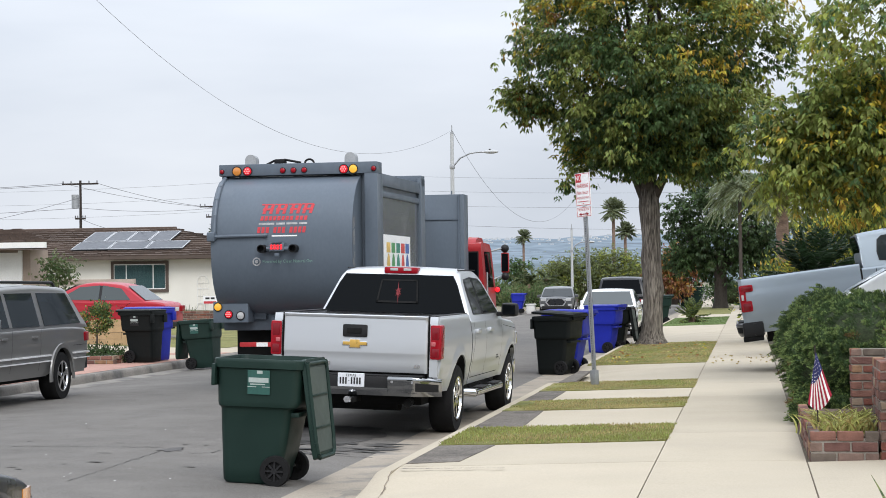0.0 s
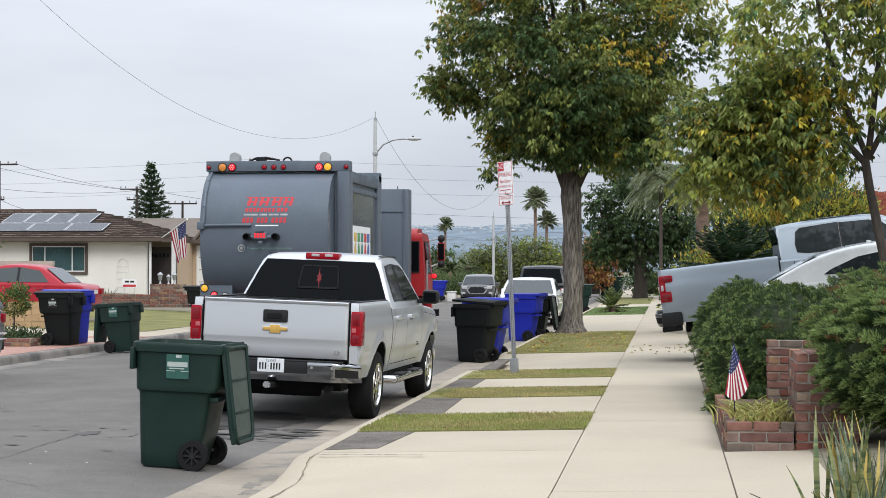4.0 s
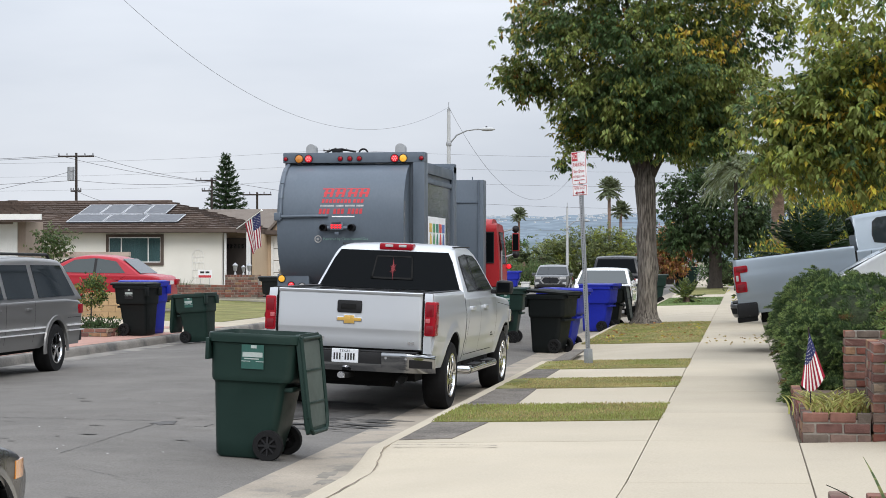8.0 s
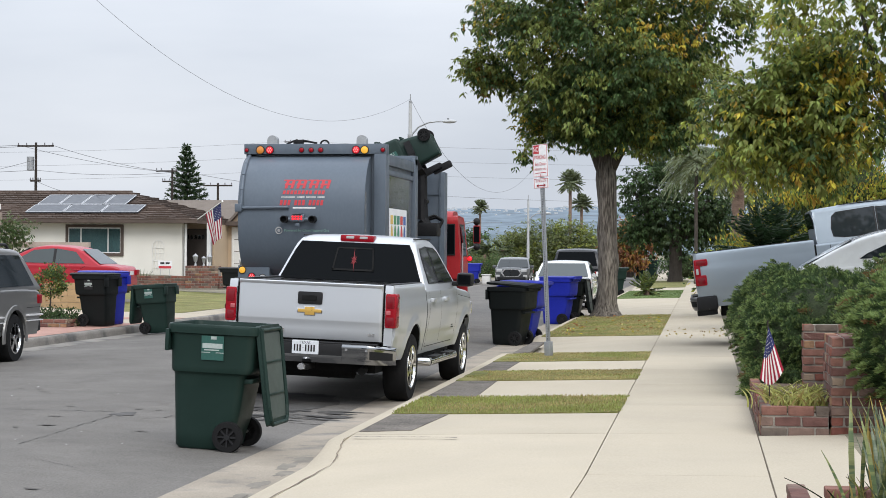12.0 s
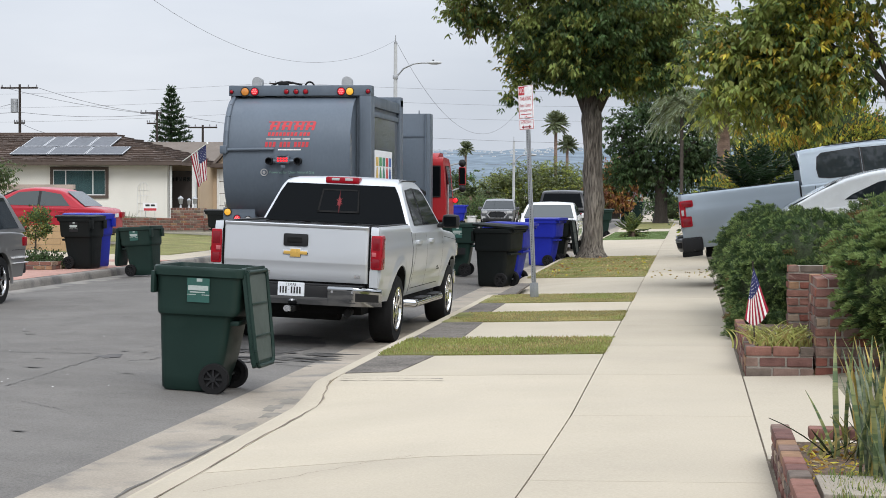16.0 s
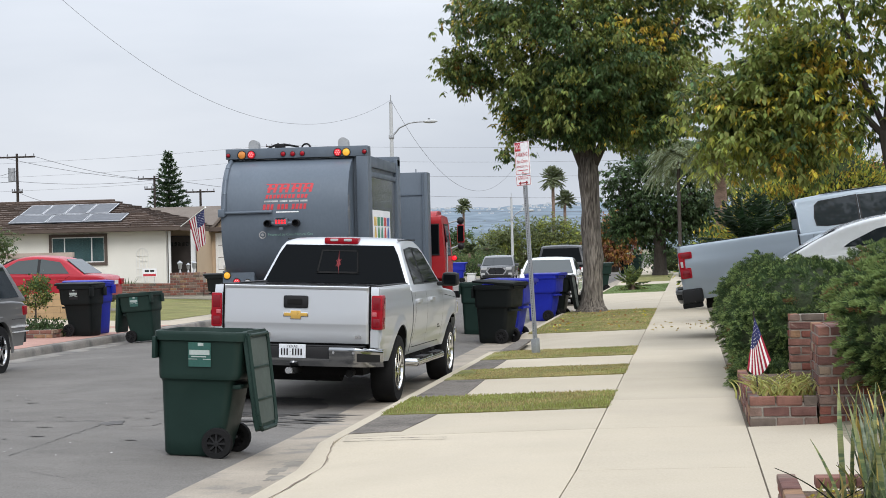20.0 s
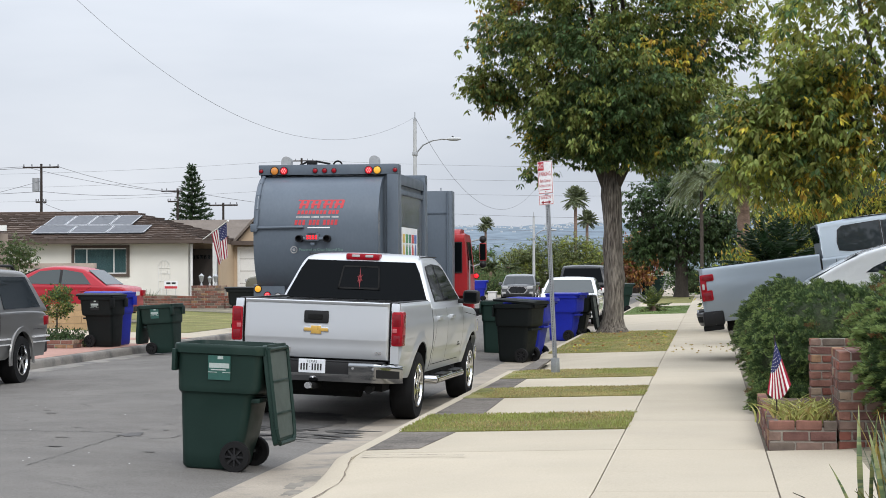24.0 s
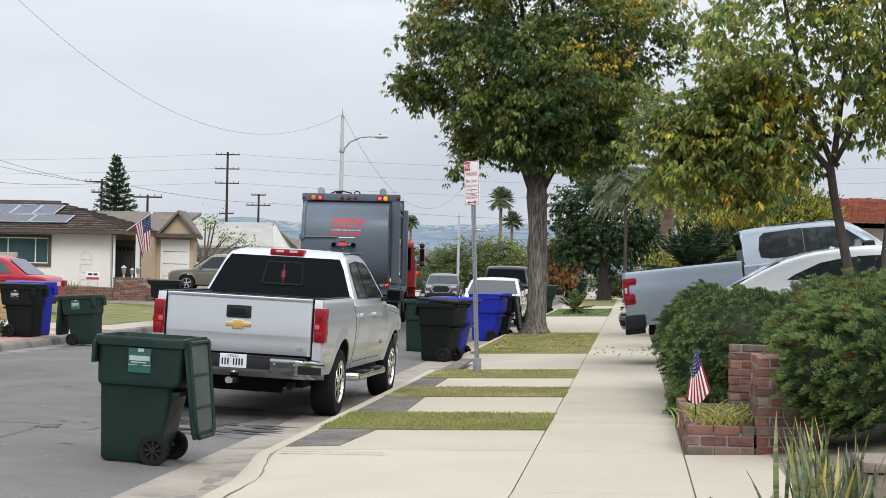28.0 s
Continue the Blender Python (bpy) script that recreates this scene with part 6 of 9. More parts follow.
# lift arm: carriage on the truck's side, boom, and gripper
bm = B()
for y in (-0.13, 0.13):
    pts = [(0.0, y, 0.0), (0.18, y, 0.10), (0.55, y, 0.07), (1.16, y, 0.0)]
    for (a, b), (r0, r1) in zip(zip(pts, pts[1:]), ((0.085, 0.10), (0.10, 0.085), (0.085, 0.07))):
        tube(bm, a, b, r0, r1, 8)
tube(bm, (0.55, -0.16, 0.0), (0.55, 0.16, 0.0), 0.05, seg=8)
tube(bm, (0.0, -0.2, 0.0), (0.0, 0.2, 0.0), 0.10, seg=10)
tube(bm, (1.16, -0.2, 0.0), (1.16, 0.2, 0.0), 0.085, seg=10)
boom = part("lift_boom", bm, M["blacksteel"], truck, "black steel lifting boom", smooth="auto")
bm = B()
box(bm, -0.10, 0.02, -0.16, 0.16, -0.42, 0.22, bev=0.02)
box(bm, -0.16, -0.02, -0.10, 0.10, -0.62, -0.20, bev=0.03)
gripper = part("gripper", bm, M["blacksteel"], truck, "black steel gripper head", smooth="auto")
for s in (1, -1):
    bm = B()
    pts = [(-0.05, s * 0.18, 0.0), (0.05, s * 0.38, 0.0), (0.38, s * 0.42, 0.0), (0.66, s * 0.36, 0.0)]
    for a, b in zip(pts, pts[1:]):
        d = Vector(b) - Vector(a)
        m = Matrix.Translation((Vector(a) + Vector(b)) / 2) @ d.to_track_quat("X", "Z").to_matrix().to_4x4()
        box(bm, -d.length / 2 - 0.02, d.length / 2 + 0.02, -0.022, 0.022, -0.07, 0.07, m=m)
    part("gripper_arm", bm, M["blacksteel"], gripper, smooth="auto")
bm = B()
box(bm, -0.22, 0.22, -0.28, 0.28, -0.18, 0.10, bev=0.03)
carriage = part("arm_carriage", bm, M["blacksteel"], truck, "sliding arm carriage", smooth="auto")
for pts, r_ in (([(-0.1, 0.26, 0.05), (-0.08, 0.28, 0.16), (0.12, 0.3, 0.22), (0.26, 0.27, 0.14), (0.2, 0.22, 0.0)], 0.03), ([(-0.1, 0.16, 0.05), (-0.08, 0.18, 0.19), (0.1, 0.2, 0.26), (0.28, 0.17, 0.16), (0.2, 0.12, 0.0)], 0.025)):
    bm = B()
    path_tube(bm, pts, r_)
    part("carriage_hose", bm, M["blacksteel"], carriage, smooth="auto")


# ---- houses, walls, poles ----
M.update(
    stucco=mat("white_stucco", (0.70, 0.68, 0.62), 0.9, var=0.05, scale=0.6, gvar=0.04, grain=30, bump=0.2, bscale=60),
    tan=mat("tan_stucco", (0.47, 0.36, 0.25), 0.9, var=0.07, scale=0.6, bump=0.2, bscale=60),
    brownwall=mat("brown_stucco", (0.30, 0.24, 0.20), 0.9, var=0.07, bump=0.2, bscale=60),
    shake=mat("brown_roof_tile", (0.088, 0.064, 0.052), 0.85, var=0.15, scale=1.5, gvar=0.15, grain=14, rand=0.22),
    greyroof=mat("grey_shingle", (0.15, 0.125, 0.105), 0.9, var=0.12, scale=1.0, gvar=0.15, grain=12),
    paleroof=mat("pale_shingle", (0.33, 0.32, 0.29), 0.9, var=0.12, scale=1.0, gvar=0.12, grain=12),
    redroof=mat("red_roof_tile", (0.25, 0.085, 0.055), 0.8, var=0.12, scale=1.5, gvar=0.1, grain=10, rand=0.2),
    fascia=mat("brown_fascia", (0.085, 0.064, 0.053), 0.7, var=0.1),
    wframe=mat("white_frame", (0.70, 0.70, 0.68), 0.5, var=0.04), curtain=mat("green_curtain", (0.20, 0.31, 0.29), 0.8, var=0.15, scale=9, stretch=(3, 1, 0.2)),
    doorm=mat("dark_door", (0.055, 0.045, 0.040), 0.6, var=0.1), solar=mat("solar_cells", (0.078, 0.085, 0.098), 0.42, 0.0, var=0.05, gvar=0, coat=0.0, spec=0.25),
    mortar=mat("mortar", (0.25, 0.225, 0.195), 0.95, var=0.1, gvar=0.15, bump=0.3),
    block=mat("tan_block", (0.40, 0.27, 0.15), 0.9, var=0.08, gvar=0.08, bump=0.2, rand=0.08), greyblock=mat("brown_grey_block", (0.22, 0.175, 0.145), 0.9, var=0.1, gvar=0.1, bump=0.3),
    wood=mat("pole_wood", (0.035, 0.028, 0.024), 0.9, var=0.15, gvar=0.15, grain=20, stretch=(1, 1, 0.2)), polec=mat("pale_pole", (0.42, 0.43, 0.43), 0.7, var=0.06, gvar=0.05),
    wire=mat("wire", (0.13, 0.13, 0.14), 0.7, var=0), insul=mat("insulator", (0.16, 0.16, 0.17), 0.5, var=0.05),
)


def brick_paint():
    """Weathered brick: a colour for each piece out of a mixed batch, soot and wear over it."""
    m, n, l, b = node_setup("brick")
    oi, rp = n.new("ShaderNodeObjectInfo"), n.new("ShaderNodeValToRGB")
    rp.color_ramp.interpolation = "CONSTANT"
    cols = [(0.0, (0.185, 0.072, 0.054)), (0.2, (0.20, 0.10, 0.078)), (0.42, (0.135, 0.070, 0.060)), (0.6, (0.18, 0.122, 0.10)), (0.74, (0.125, 0.10, 0.083)), (0.88, (0.25, 0.15, 0.09)), (0.95, (0.28, 0.21, 0.155))]
    els = rp.color_ramp.elements
    els[0].position, els[0].color = cols[0][0], (*cols[0][1], 1)
    els[1].position, els[1].color = cols[-1][0], (*cols[-1][1], 1)
    for p, c in cols[1:-1]:
        e = els.new(p)
        e.color = (*c, 1)
    l.new(oi.outputs["Random"], rp.inputs["Fac"])
    ge, t1, t2 = n.new("ShaderNodeNewGeometry"), n.new("ShaderNodeTexNoise"), n.new("ShaderNodeTexNoise")
    t1.inputs["Scale"].default_value, t1.inputs["Detail"].default_value = 9, 5
    t2.inputs["Scale"].default_value, t2.inputs["Detail"].default_value = 55, 4
    mr = n.new("ShaderNodeMapRange")
    mr.inputs["From Min"].default_value, mr.inputs["From Max"].default_value = 0.3, 0.7
    mr.inputs["To Min"].default_value, mr.inputs["To Max"].default_value = 0.72, 1.25
    sc, bp = n.new("ShaderNodeVectorMath"), n.new("ShaderNodeBump")
    sc.operation = "SCALE"
    bp.inputs["Strength"].default_value, bp.inputs["Distance"].default_value = 0.5, 0.012
    for t in (t1, t2):
        l.new(ge.outputs["Position"], t.inputs["Vector"])
    l.new(t1.outputs["Fac"], mr.inputs["Value"])
    l.new(rp.outputs["Color"], sc.inputs[0])
    l.new(mr.outputs["Result"], sc.inputs["Scale"])
    l.new(sc.outputs["Vector"], b.inputs["Base Color"])
    l.new(t2.outputs["Fac"], bp.inputs["Height"])
    l.new(bp.outputs["Normal"], b.inputs["Normal"])
    b.inputs["Roughness"].default_value, b.inputs["Specular IOR Level"].default_value = 0.9, 0.2
    return m


M["brick"] = brick_paint()


def wall_part(parent, name, x0, x1, y0, y1, z0, z1, m, label="", bev=0.0):
    bm = B()
    box(bm, x0, x1, y0, y1, z0, z1, bev)
    return part(name, bm, m, parent, label, smooth="auto" if bev else False)


def roof_faces(parent, name, faces, m, thick=0.14, label=""):
    bm = B()
    for f in faces:
        top = [Vector(p) for p in f]
        a = [bm.verts.new(p) for p in top]
        b = [bm.verts.new(p - Vector((0, 0, thick))) for p in top]
        bm.faces.new(a)
        bm.faces.new(b[::-1])
        for i in range(len(f)):
            j = (i + 1) % len(f)
            bm.faces.new((a[i], b[i], b[j], a[j]))
    bmesh.ops.recalc_face_normals(bm, faces=bm.faces)
    return part(name, bm, m, parent, label)


def tile_courses(parent, corners, m, n, wob=0.02, tile=0.35, name="tile_course"):
    """Rows of overlapping tiles on a roof plane: corners eave-left, eave-right, ridge-right, ridge-left. Each course is one piece."""
    a, b, c, d = [Vector(p) for p in corners]
    up = (b - a).cross(d - a).normalized()
    if up.z < 0:
        up = -up
    rnd = random.Random(n)
    for i in range(n):
        l0, r0 = a.lerp(d, i / n), b.lerp(c, i / n)
        l1, r1 = a.lerp(d, (i + 1.08) / n), b.lerp(c, (i + 1.08) / n)
        bm = B()
        k = max(3, int((r0 - l0).length / tile))
        for j in range(k):
            u0, u1 = j / k, (j + 0.94) / k
            h = 0.065 + 1.5 * wob * rnd.random()
            p = [l0.lerp(r0, u0) + up * h, l0.lerp(r0, u1) + up * h, l1.lerp(r1, u1) + up * 0.012, l1.lerp(r1, u0) + up * 0.012, l0.lerp(r0, u0) - up * 0.01, l0.lerp(r0, u1) - up * 0.01]
            v = [bm.verts.new(q) for q in p]
            bm.faces.new((v[0], v[1], v[2], v[3]))
            bm.faces.new((v[0], v[4], v[5], v[1]))
            bm.faces.new((v[0], v[3], v[4]))
        part(name, bm, m, parent)


def window_at(parent, x0, x1, y, z0, z1, panes=(0.24, 0.76), frame=0.12, surround="fascia"):
    """Sliding window in a wall that faces -y."""
    bm = B()
    for a, b, c, d in ((x0 - 0.14, x1 + 0.14, z1, z1 + 0.14), (x0 - 0.14, x1 + 0.14, z0 - 0.14, z0), (x0 - 0.14, x0, z0, z1), (x1, x1 + 0.14, z0, z1)):
        box(bm, a, b, y - 0.07, y + 0.02, c, d)
    w = part("window", bm, M[surround], parent, "wide window in a brown surround")
    bm = B()
    t = 0.045
    xs = [x0] + [x0 + (x1 - x0) * p for p in panes] + [x1]
    box(bm, x0, x1, y - 0.05, y + 0.01, z0, z0 + t)
    box(bm, x0, x1, y - 0.05, y + 0.01, z1 - t, z1)
    for x in xs:
        box(bm, max(x0, x - t / 2), min(x1, x + t / 2), y - 0.05, y + 0.01, z0 + t, z1 - t)
    part("window_frame", bm, M["wframe"], w)
    for a, b in zip(xs, xs[1:]):
        bm = B()
        box(bm, a + 0.02, b - 0.02, y - 0.015, y - 0.008, z0 + 0.03, z1 - 0.03)
        part("pane", bm, M["pane"], w)
    bm = B()
    box(bm, x0, x1, y - 0.004, y + 0.004, z0, z1)
    part("curtain", bm, M["curtain"], w)
    return w


def brick_wall(name, x0, x1, y0, y1, z0, z1, label, course=0.075, length=0.215, faces="fl", cap=True, parent=None, core=None):
    """Mortar core with single bricks proud of it on the front (-y), left (-x) and right (+x) faces and as a cap."""
    root = parent or thing(name, (0, 0, 0), label=label, category="brick wall")
    bm = B()
    box(bm, x0 + 0.012, x1 - 0.012, y0 + 0.012, y1 - 0.012, z0 - 0.05, core or z1 - 0.012)
    part("mortar_core", bm, M["mortar"], root)
    rnd = random.Random(int(x0 * 100))
    meshes = {}

    def brick(cx, cy, cz, sx, sy, sz):
        key = (round(sx, 3), round(sy, 3), round(sz, 3), rnd.randrange(3))
        if key not in meshes:
            bm = B()
            vs = box(bm, -sx / 2, sx / 2, -sy / 2, sy / 2, -sz / 2, sz / 2, bev=0.008)
            for v in bm.verts:
                v.co += Vector((rnd.uniform(-1, 1), rnd.uniform(-1, 1), rnd.uniform(-1, 1))) * 0.004
            me = bpy.data.meshes.new("brick")
            bm.to_mesh(me)
            bm.free()
            me.materials.append(M["brick"])
            meshes[key] = me
        ob = new("brick", meshes[key])
        ob.parent = root
        ob.location = (cx + rnd.uniform(-1, 1) * 0.003, cy + rnd.uniform(-1, 1) * 0.003, cz)

    rows = max(1, round((z1 - z0) / course))
    ch = (z1 - z0) / rows
    for r in range(rows):
        z = z0 + ch * (r + 0.5)
        if cap and r == rows - 1 and y1 - y0 > 0.4:
            nx, ny = max(1, round((x1 - x0) / 0.11)), max(1, round((y1 - y0) / 0.22))
            for i in range(nx):
                for j in range(ny):
                    wx, wy = (x1 - x0) / nx, (y1 - y0) / ny
                    brick(x0 + wx * (i + 0.5), y0 + wy * (j + 0.5), z, wx - 0.014, wy - 0.014, ch - 0.01)
            continue
        for face in faces:
            along = (x0, x1) if face in "fb" else (y0, y1)
            step = length
            s = along[0] - (step / 2 if r % 2 else 0)
            while s < along[1] - 0.02:
                a, b = max(s, along[0]), min(s + step, along[1])
                if b - a > 0.04:
                    w = b - a - 0.016
                    if face == "f":
                        brick((a + b) / 2, y0 + 0.045, z, w, 0.09, ch - 0.016)
                    elif face == "l":
                        brick(x0 + 0.045, (a + b) / 2, z, 0.09, w, ch - 0.016)
                    elif face == "r":
                        brick(x1 - 0.045, (a + b) / 2, z, 0.09, w, ch - 0.016)
                s += step
    return root


# white house with solar panels
h = thing("house", (0, 0, 0), label="white stucco bungalow with a brown tiled roof and solar panels", category="house")
HY, HZ = 85.0, 0.5
wall_part(h, "wall", -38.0, -24.23, HY, HY + 0.3, HZ - 0.3, 3.1, M["stucco"])
wall_part(h, "wall", -24.9, -23.3, HY + 2.4, HY + 9, HZ - 0.3, 3.1, M["tan"])
wall_part(h, "fascia_board", -38.6, -23.3, HY - 0.75, HY - 0.68, 3.04, 3.19, M["fascia"])
wall_part(h, "porch_post", -22.95, -22.78, HY - 0.3, HY - 0.1, HZ, 3.05, M["wframe"], "white porch post")
wall_part(h, "downpipe", -24.08, -23.98, HY - 0.1, HY - 0.02, HZ, 3.0, M["wframe"])
ev = 3.16
ridge_y, ridge_z = HY + 4.6, 4.62
roof_faces(h, "roof", [((-38.6, HY - 0.7, ev), (-23.3, HY - 0.7, ev), (-28.2, ridge_y, ridge_z), (-38.6, ridge_y, ridge_z)), ((-23.3, HY - 0.7, ev), (-23.3, HY + 9.6, ev), (-28.2, ridge_y, ridge_z)),
                      ((-38.6, ridge_y, ridge_z), (-28.2, ridge_y, ridge_z), (-23.3, HY + 9.6, ev), (-38.6, HY + 9.6, ev))], M["shake"])
tile_courses(h, ((-38.6, HY - 0.7, ev), (-23.3, HY - 0.7, ev), (-28.2, ridge_y, ridge_z), (-38.6, ridge_y, ridge_z)), M["shake"], 13, 0.03)
tile_courses(h, ((-23.3, HY - 0.7, ev), (-23.3, HY + 9.6, ev), (-28.2, ridge_y + 0.01, ridge_z), (-28.2, ridge_y, ridge_z)), M["shake"], 13, 0.03)
wall_part(h, "ridge_cap", -38.6, -28.1, ridge_y - 0.12, ridge_y + 0.12, ridge_z - 0.02, ridge_z + 0.10, M["shake"], bev=0.03)
window_at(h, -29.75, -27.2, HY, 1.62, 2.82)
door = wall_part(h, "door", -24.75, -23.4, HY + 2.2, HY + 2.398, HZ, 2.8, M["doorm"], "dark front door behind a screen")
bm = B()
for i in range(6):
    box(bm, -24.62 + 0.19 * i, -24.50 + 0.19 * i, HY + 2.19, HY + 2.2, 2.3, 2.5)
part("door_light", bm, M["pane"], door)
# garden trellis with an arched head, hung on the wall
tr = thing("trellis", (-25.37, HY - 0.03, 0.72), label="white arched wire trellis against the wall", category="trellis")
for k, x in enumerate((-0.28, -0.14, 0.0, 0.14, 0.28)):
    bm = B()
    tube(bm, (x, 0, -0.1), (x, 0, 1.15 + 0.34 * math.cos(x * 4.6)), 0.011, seg=6)
    part("upright", bm, M["wframe"], tr)
bm = B()
path_tube(bm, [(-0.29 * math.cos(a), 0, 1.15 + 0.36 * math.sin(a)) for a in [math.pi * k / 10 for k in range(11)]], 0.013, 6)
part("arch", bm, M["wframe"], tr)
for z in (0.2, 0.55, 0.9, 1.15):
    bm = B()
    tube(bm, (-0.29, 0, z), (0.29, 0, z), 0.011, seg=6)
    part("crossbar", bm, M["wframe"], tr)
# solar array
nrm = (Vector((0, ridge_y - HY + 0.7, ridge_z - ev))).normalized()


def roof_pt(x, v, off):
    up = Vector((0, -nrm.z, nrm.y))
    return Vector((x, HY - 0.7, ev)) + nrm * v + up * off


def solar_panel(x0, x1, v0, v1, lean):
    bm = B()
    for off, mi in ((0.14, 0), (0.10, 1)):
        vs = [bm.verts.new(roof_pt(x, v, off)) for x, v in ((x0, v0), (x1, v0), (x1, v1), (x0, v1))]
        f = bm.faces.new(vs if mi == 0 else vs[::-1])
    bm.verts.ensure_lookup_table()
    for i in range(4):
        j = (i + 1) % 4
        f = bm.faces.new((bm.verts[i], bm.verts[i + 4], bm.verts[j + 4], bm.verts[j]))
    bmesh.ops.recalc_face_normals(bm, faces=bm.faces)
    p = part("solar_panel", bm, M["solar"], arr)
    bm = B()
    for a, b, c, d in ((x0, x1, v0, v0 + 0.06), (x0, x1, v1 - 0.06, v1), (x0, x0 + 0.05, v0, v1), (x1 - 0.05, x1, v0, v1)):
        vs = [bm.verts.new(roof_pt(x, v, 0.146)) for x, v in ((a, c), (b, c), (b, d), (a, d))]
        bm.faces.new(vs)
    part("panel_frame", bm, M["alloy"], p)


arr = thing("solar_array", (0, 0, 0), label="grid of dark solar panels in pale frames on the roof", category="solar panels")
for i in range(4):
    solar_panel(-31.95 + 1.115 * i, -30.86 + 1.115 * i, 2.55, 4.45, 0)
for i in range(3):
    solar_panel(-32.0 + 1.86 * i, -30.17 + 1.86 * i, 1.0, 2.45, 0)
# garage wing
g = thing("house", (0, 0, 0), label="tan garage wing with a brown gabled roof", category="house")
GY = 90.0
wall_part(g, "wall", -23.6, -21.5, GY, GY + 0.8, 0.3, 3.1, M["tan"])
bm = B()
vs = [bm.verts.new(p) for p in ((-23.2, GY, 3.1), (-21.3, GY, 3.1), (-22.2, GY, 4.2))]
vb = [bm.verts.new(p) for p in ((-23.2, GY + 0.2, 3.1), (-21.3, GY + 0.2, 3.1), (-22.2, GY + 0.2, 4.2))]
bm.faces.new(vs)
bm.faces.new(vb[::-1])
for i in range(3):
    bm.faces.new((vs[i], vb[i], vb[(i + 1) % 3], vs[(i + 1) % 3]))
bmesh.ops.recalc_face_normals(bm, faces=bm.faces)
part("gable", bm, M["tan"], g)
for fx0, fx1, fz0, fz1 in ((-23.10, -22.99, 0.4, 2.92), (-21.76, -21.66, 0.4, 2.92), (-22.99, -21.76, 2.74, 2.92)):
    wall_part(g, "door_frame", fx0, fx1, GY - 0.09, GY - 0.002, fz0, fz1, M["wframe"])
wall_part(g, "garage_door", -22.985, -21.765, GY - 0.05, GY + 0.02, 0.5, 2.85, M["wframe"], "white panelled garage door")
for z in (1.1, 1.7, 2.3):
    wall_part(g, "door_seam", -22.98, -21.77, GY - 0.058, GY - 0.05, z, z + 0.03, M["greyroof"])
wall_part(g, "pent_roof", -23.5, -21.1, GY - 0.6, GY, 3.0, 3.2, M["fascia"])
roof_faces(g, "roof", [((-23.35, GY - 0.35, 3.1), (-22.2, GY - 0.35, 4.36), (-22.2, GY + 1.2, 4.36), (-23.35, GY + 1.2, 3.1)), ((-21.15, GY - 0.35, 3.1), (-21.3, GY + 1.2, 3.1), (-22.2, GY + 1.2, 4.36), (-22.2, GY - 0.35, 4.36))], M["greyroof"], 0.16)
roof_faces(g, "roof", [((-30, GY + 1, 3.2), (-22.9, GY + 1, 3.2), (-22.4, GY + 5.5, 4.42), (-30, GY + 5.5, 4.42))], M["greyroof"])
# nearer house with a garage at its street end
n_ = thing("house", (0, 0, 0), label="low white house with a garage and a brown overhanging roof", category="house")
wall_part(n_, "wall", -36, -23.95, 60.0, 61.6, 0.2, 3.05, M["brownwall"])
wall_part(n_, "garage_door", -28.2, -24.35, 59.93, 60.02, 0.5, 2.95, M["wframe"], "white garage door")
wall_part(n_, "door_trim", -24.35, -24.22, 59.9, 60.02, 0.5, 3.02, M["wframe"])
wall_part(n_, "fascia_board", -36.5, -23.0, 58.95, 59.05, 3.08, 3.27, M["wframe"])
roof_faces(n_, "roof", [((-36.5, 59.0, 3.27), (-23.0, 59.0, 3.27), (-25.2, 62.2, 3.8), (-36.5, 62.2, 3.8)), ((-23.0, 59.0, 3.27), (-24.4, 62.2, 3.27), (-25.2, 62.2, 3.8)), ((-24.4, 62.2, 3.27), (-36.5, 62.2, 3.27), (-36.5, 62.2, 3.8), (-25.2, 62.2, 3.8))], M["shake"])
tile_courses(n_, ((-36.5, 59.0, 3.27), (-23.0, 59.0, 3.27), (-25.2, 62.2, 3.8), (-36.5, 62.2, 3.8)), M["shake"], 8, 0.02)
# further houses
k = thing("house", (0, 0, 0), label="pale house with a white gable end and light grey roof", category="house")
wall_part(k, "wall", -29, -22.7, 115, 123, 0.2, 2.95, M["stucco"])
roof_faces(k, "roof", [((-30, 114.2, 2.9), (-22.2, 114.2, 2.9), (-23.2, 119, 4.5), (-30, 119, 4.5)), ((-30, 119, 4.5), (-23.2, 119, 4.5), (-22.2, 124, 2.9), (-30, 124, 2.9))], M["paleroof"])
bm = B()
bm.faces.new([bm.verts.new(p) for p in ((-22.72, 114.6, 2.9), (-22.72, 123.6, 2.9), (-23.1, 119, 4.45))])
part("gable", bm, M["stucco"], k)
k2 = thing("house", (0, 0, 0), label="brown-roofed house further down the street", category="house")
wall_part(k2, "wall", -26, -19.6, 132, 140, 0.2, 2.8, M["tan"])
roof_faces(k2, "roof", [((-27, 131, 2.7), (-19.2, 131, 2.7), (-20.0, 136, 3.75), (-27, 136, 3.75))], M["greyroof"])
rh = thing("house", (0, 0, -0.6), label="white house with a red clay tile roof", category="house")
wall_part(rh, "wall", 4.2, 18, 52.0, 62, 0.8, 3.75, M["stucco"])
wall_part(rh, "fascia_board", 3.8, 18, 51.2, 51.3, 3.66, 3.82, M["wframe"])
roof_faces(rh, "roof", [((3.8, 51.2, 3.8), (18, 51.2, 3.8), (18, 56.5, 4.62), (4.5, 56.5, 4.62)), ((3.8, 51.2, 3.8), (4.5, 56.5, 4.62), (3.8, 62, 3.8))], M["redroof"])
tile_courses(rh, ((3.8, 51.2, 3.8), (18, 51.2, 3.8), (18, 56.5, 4.62), (4.5, 56.5, 4.62)), M["redroof"], 18, 0.05, 0.17)

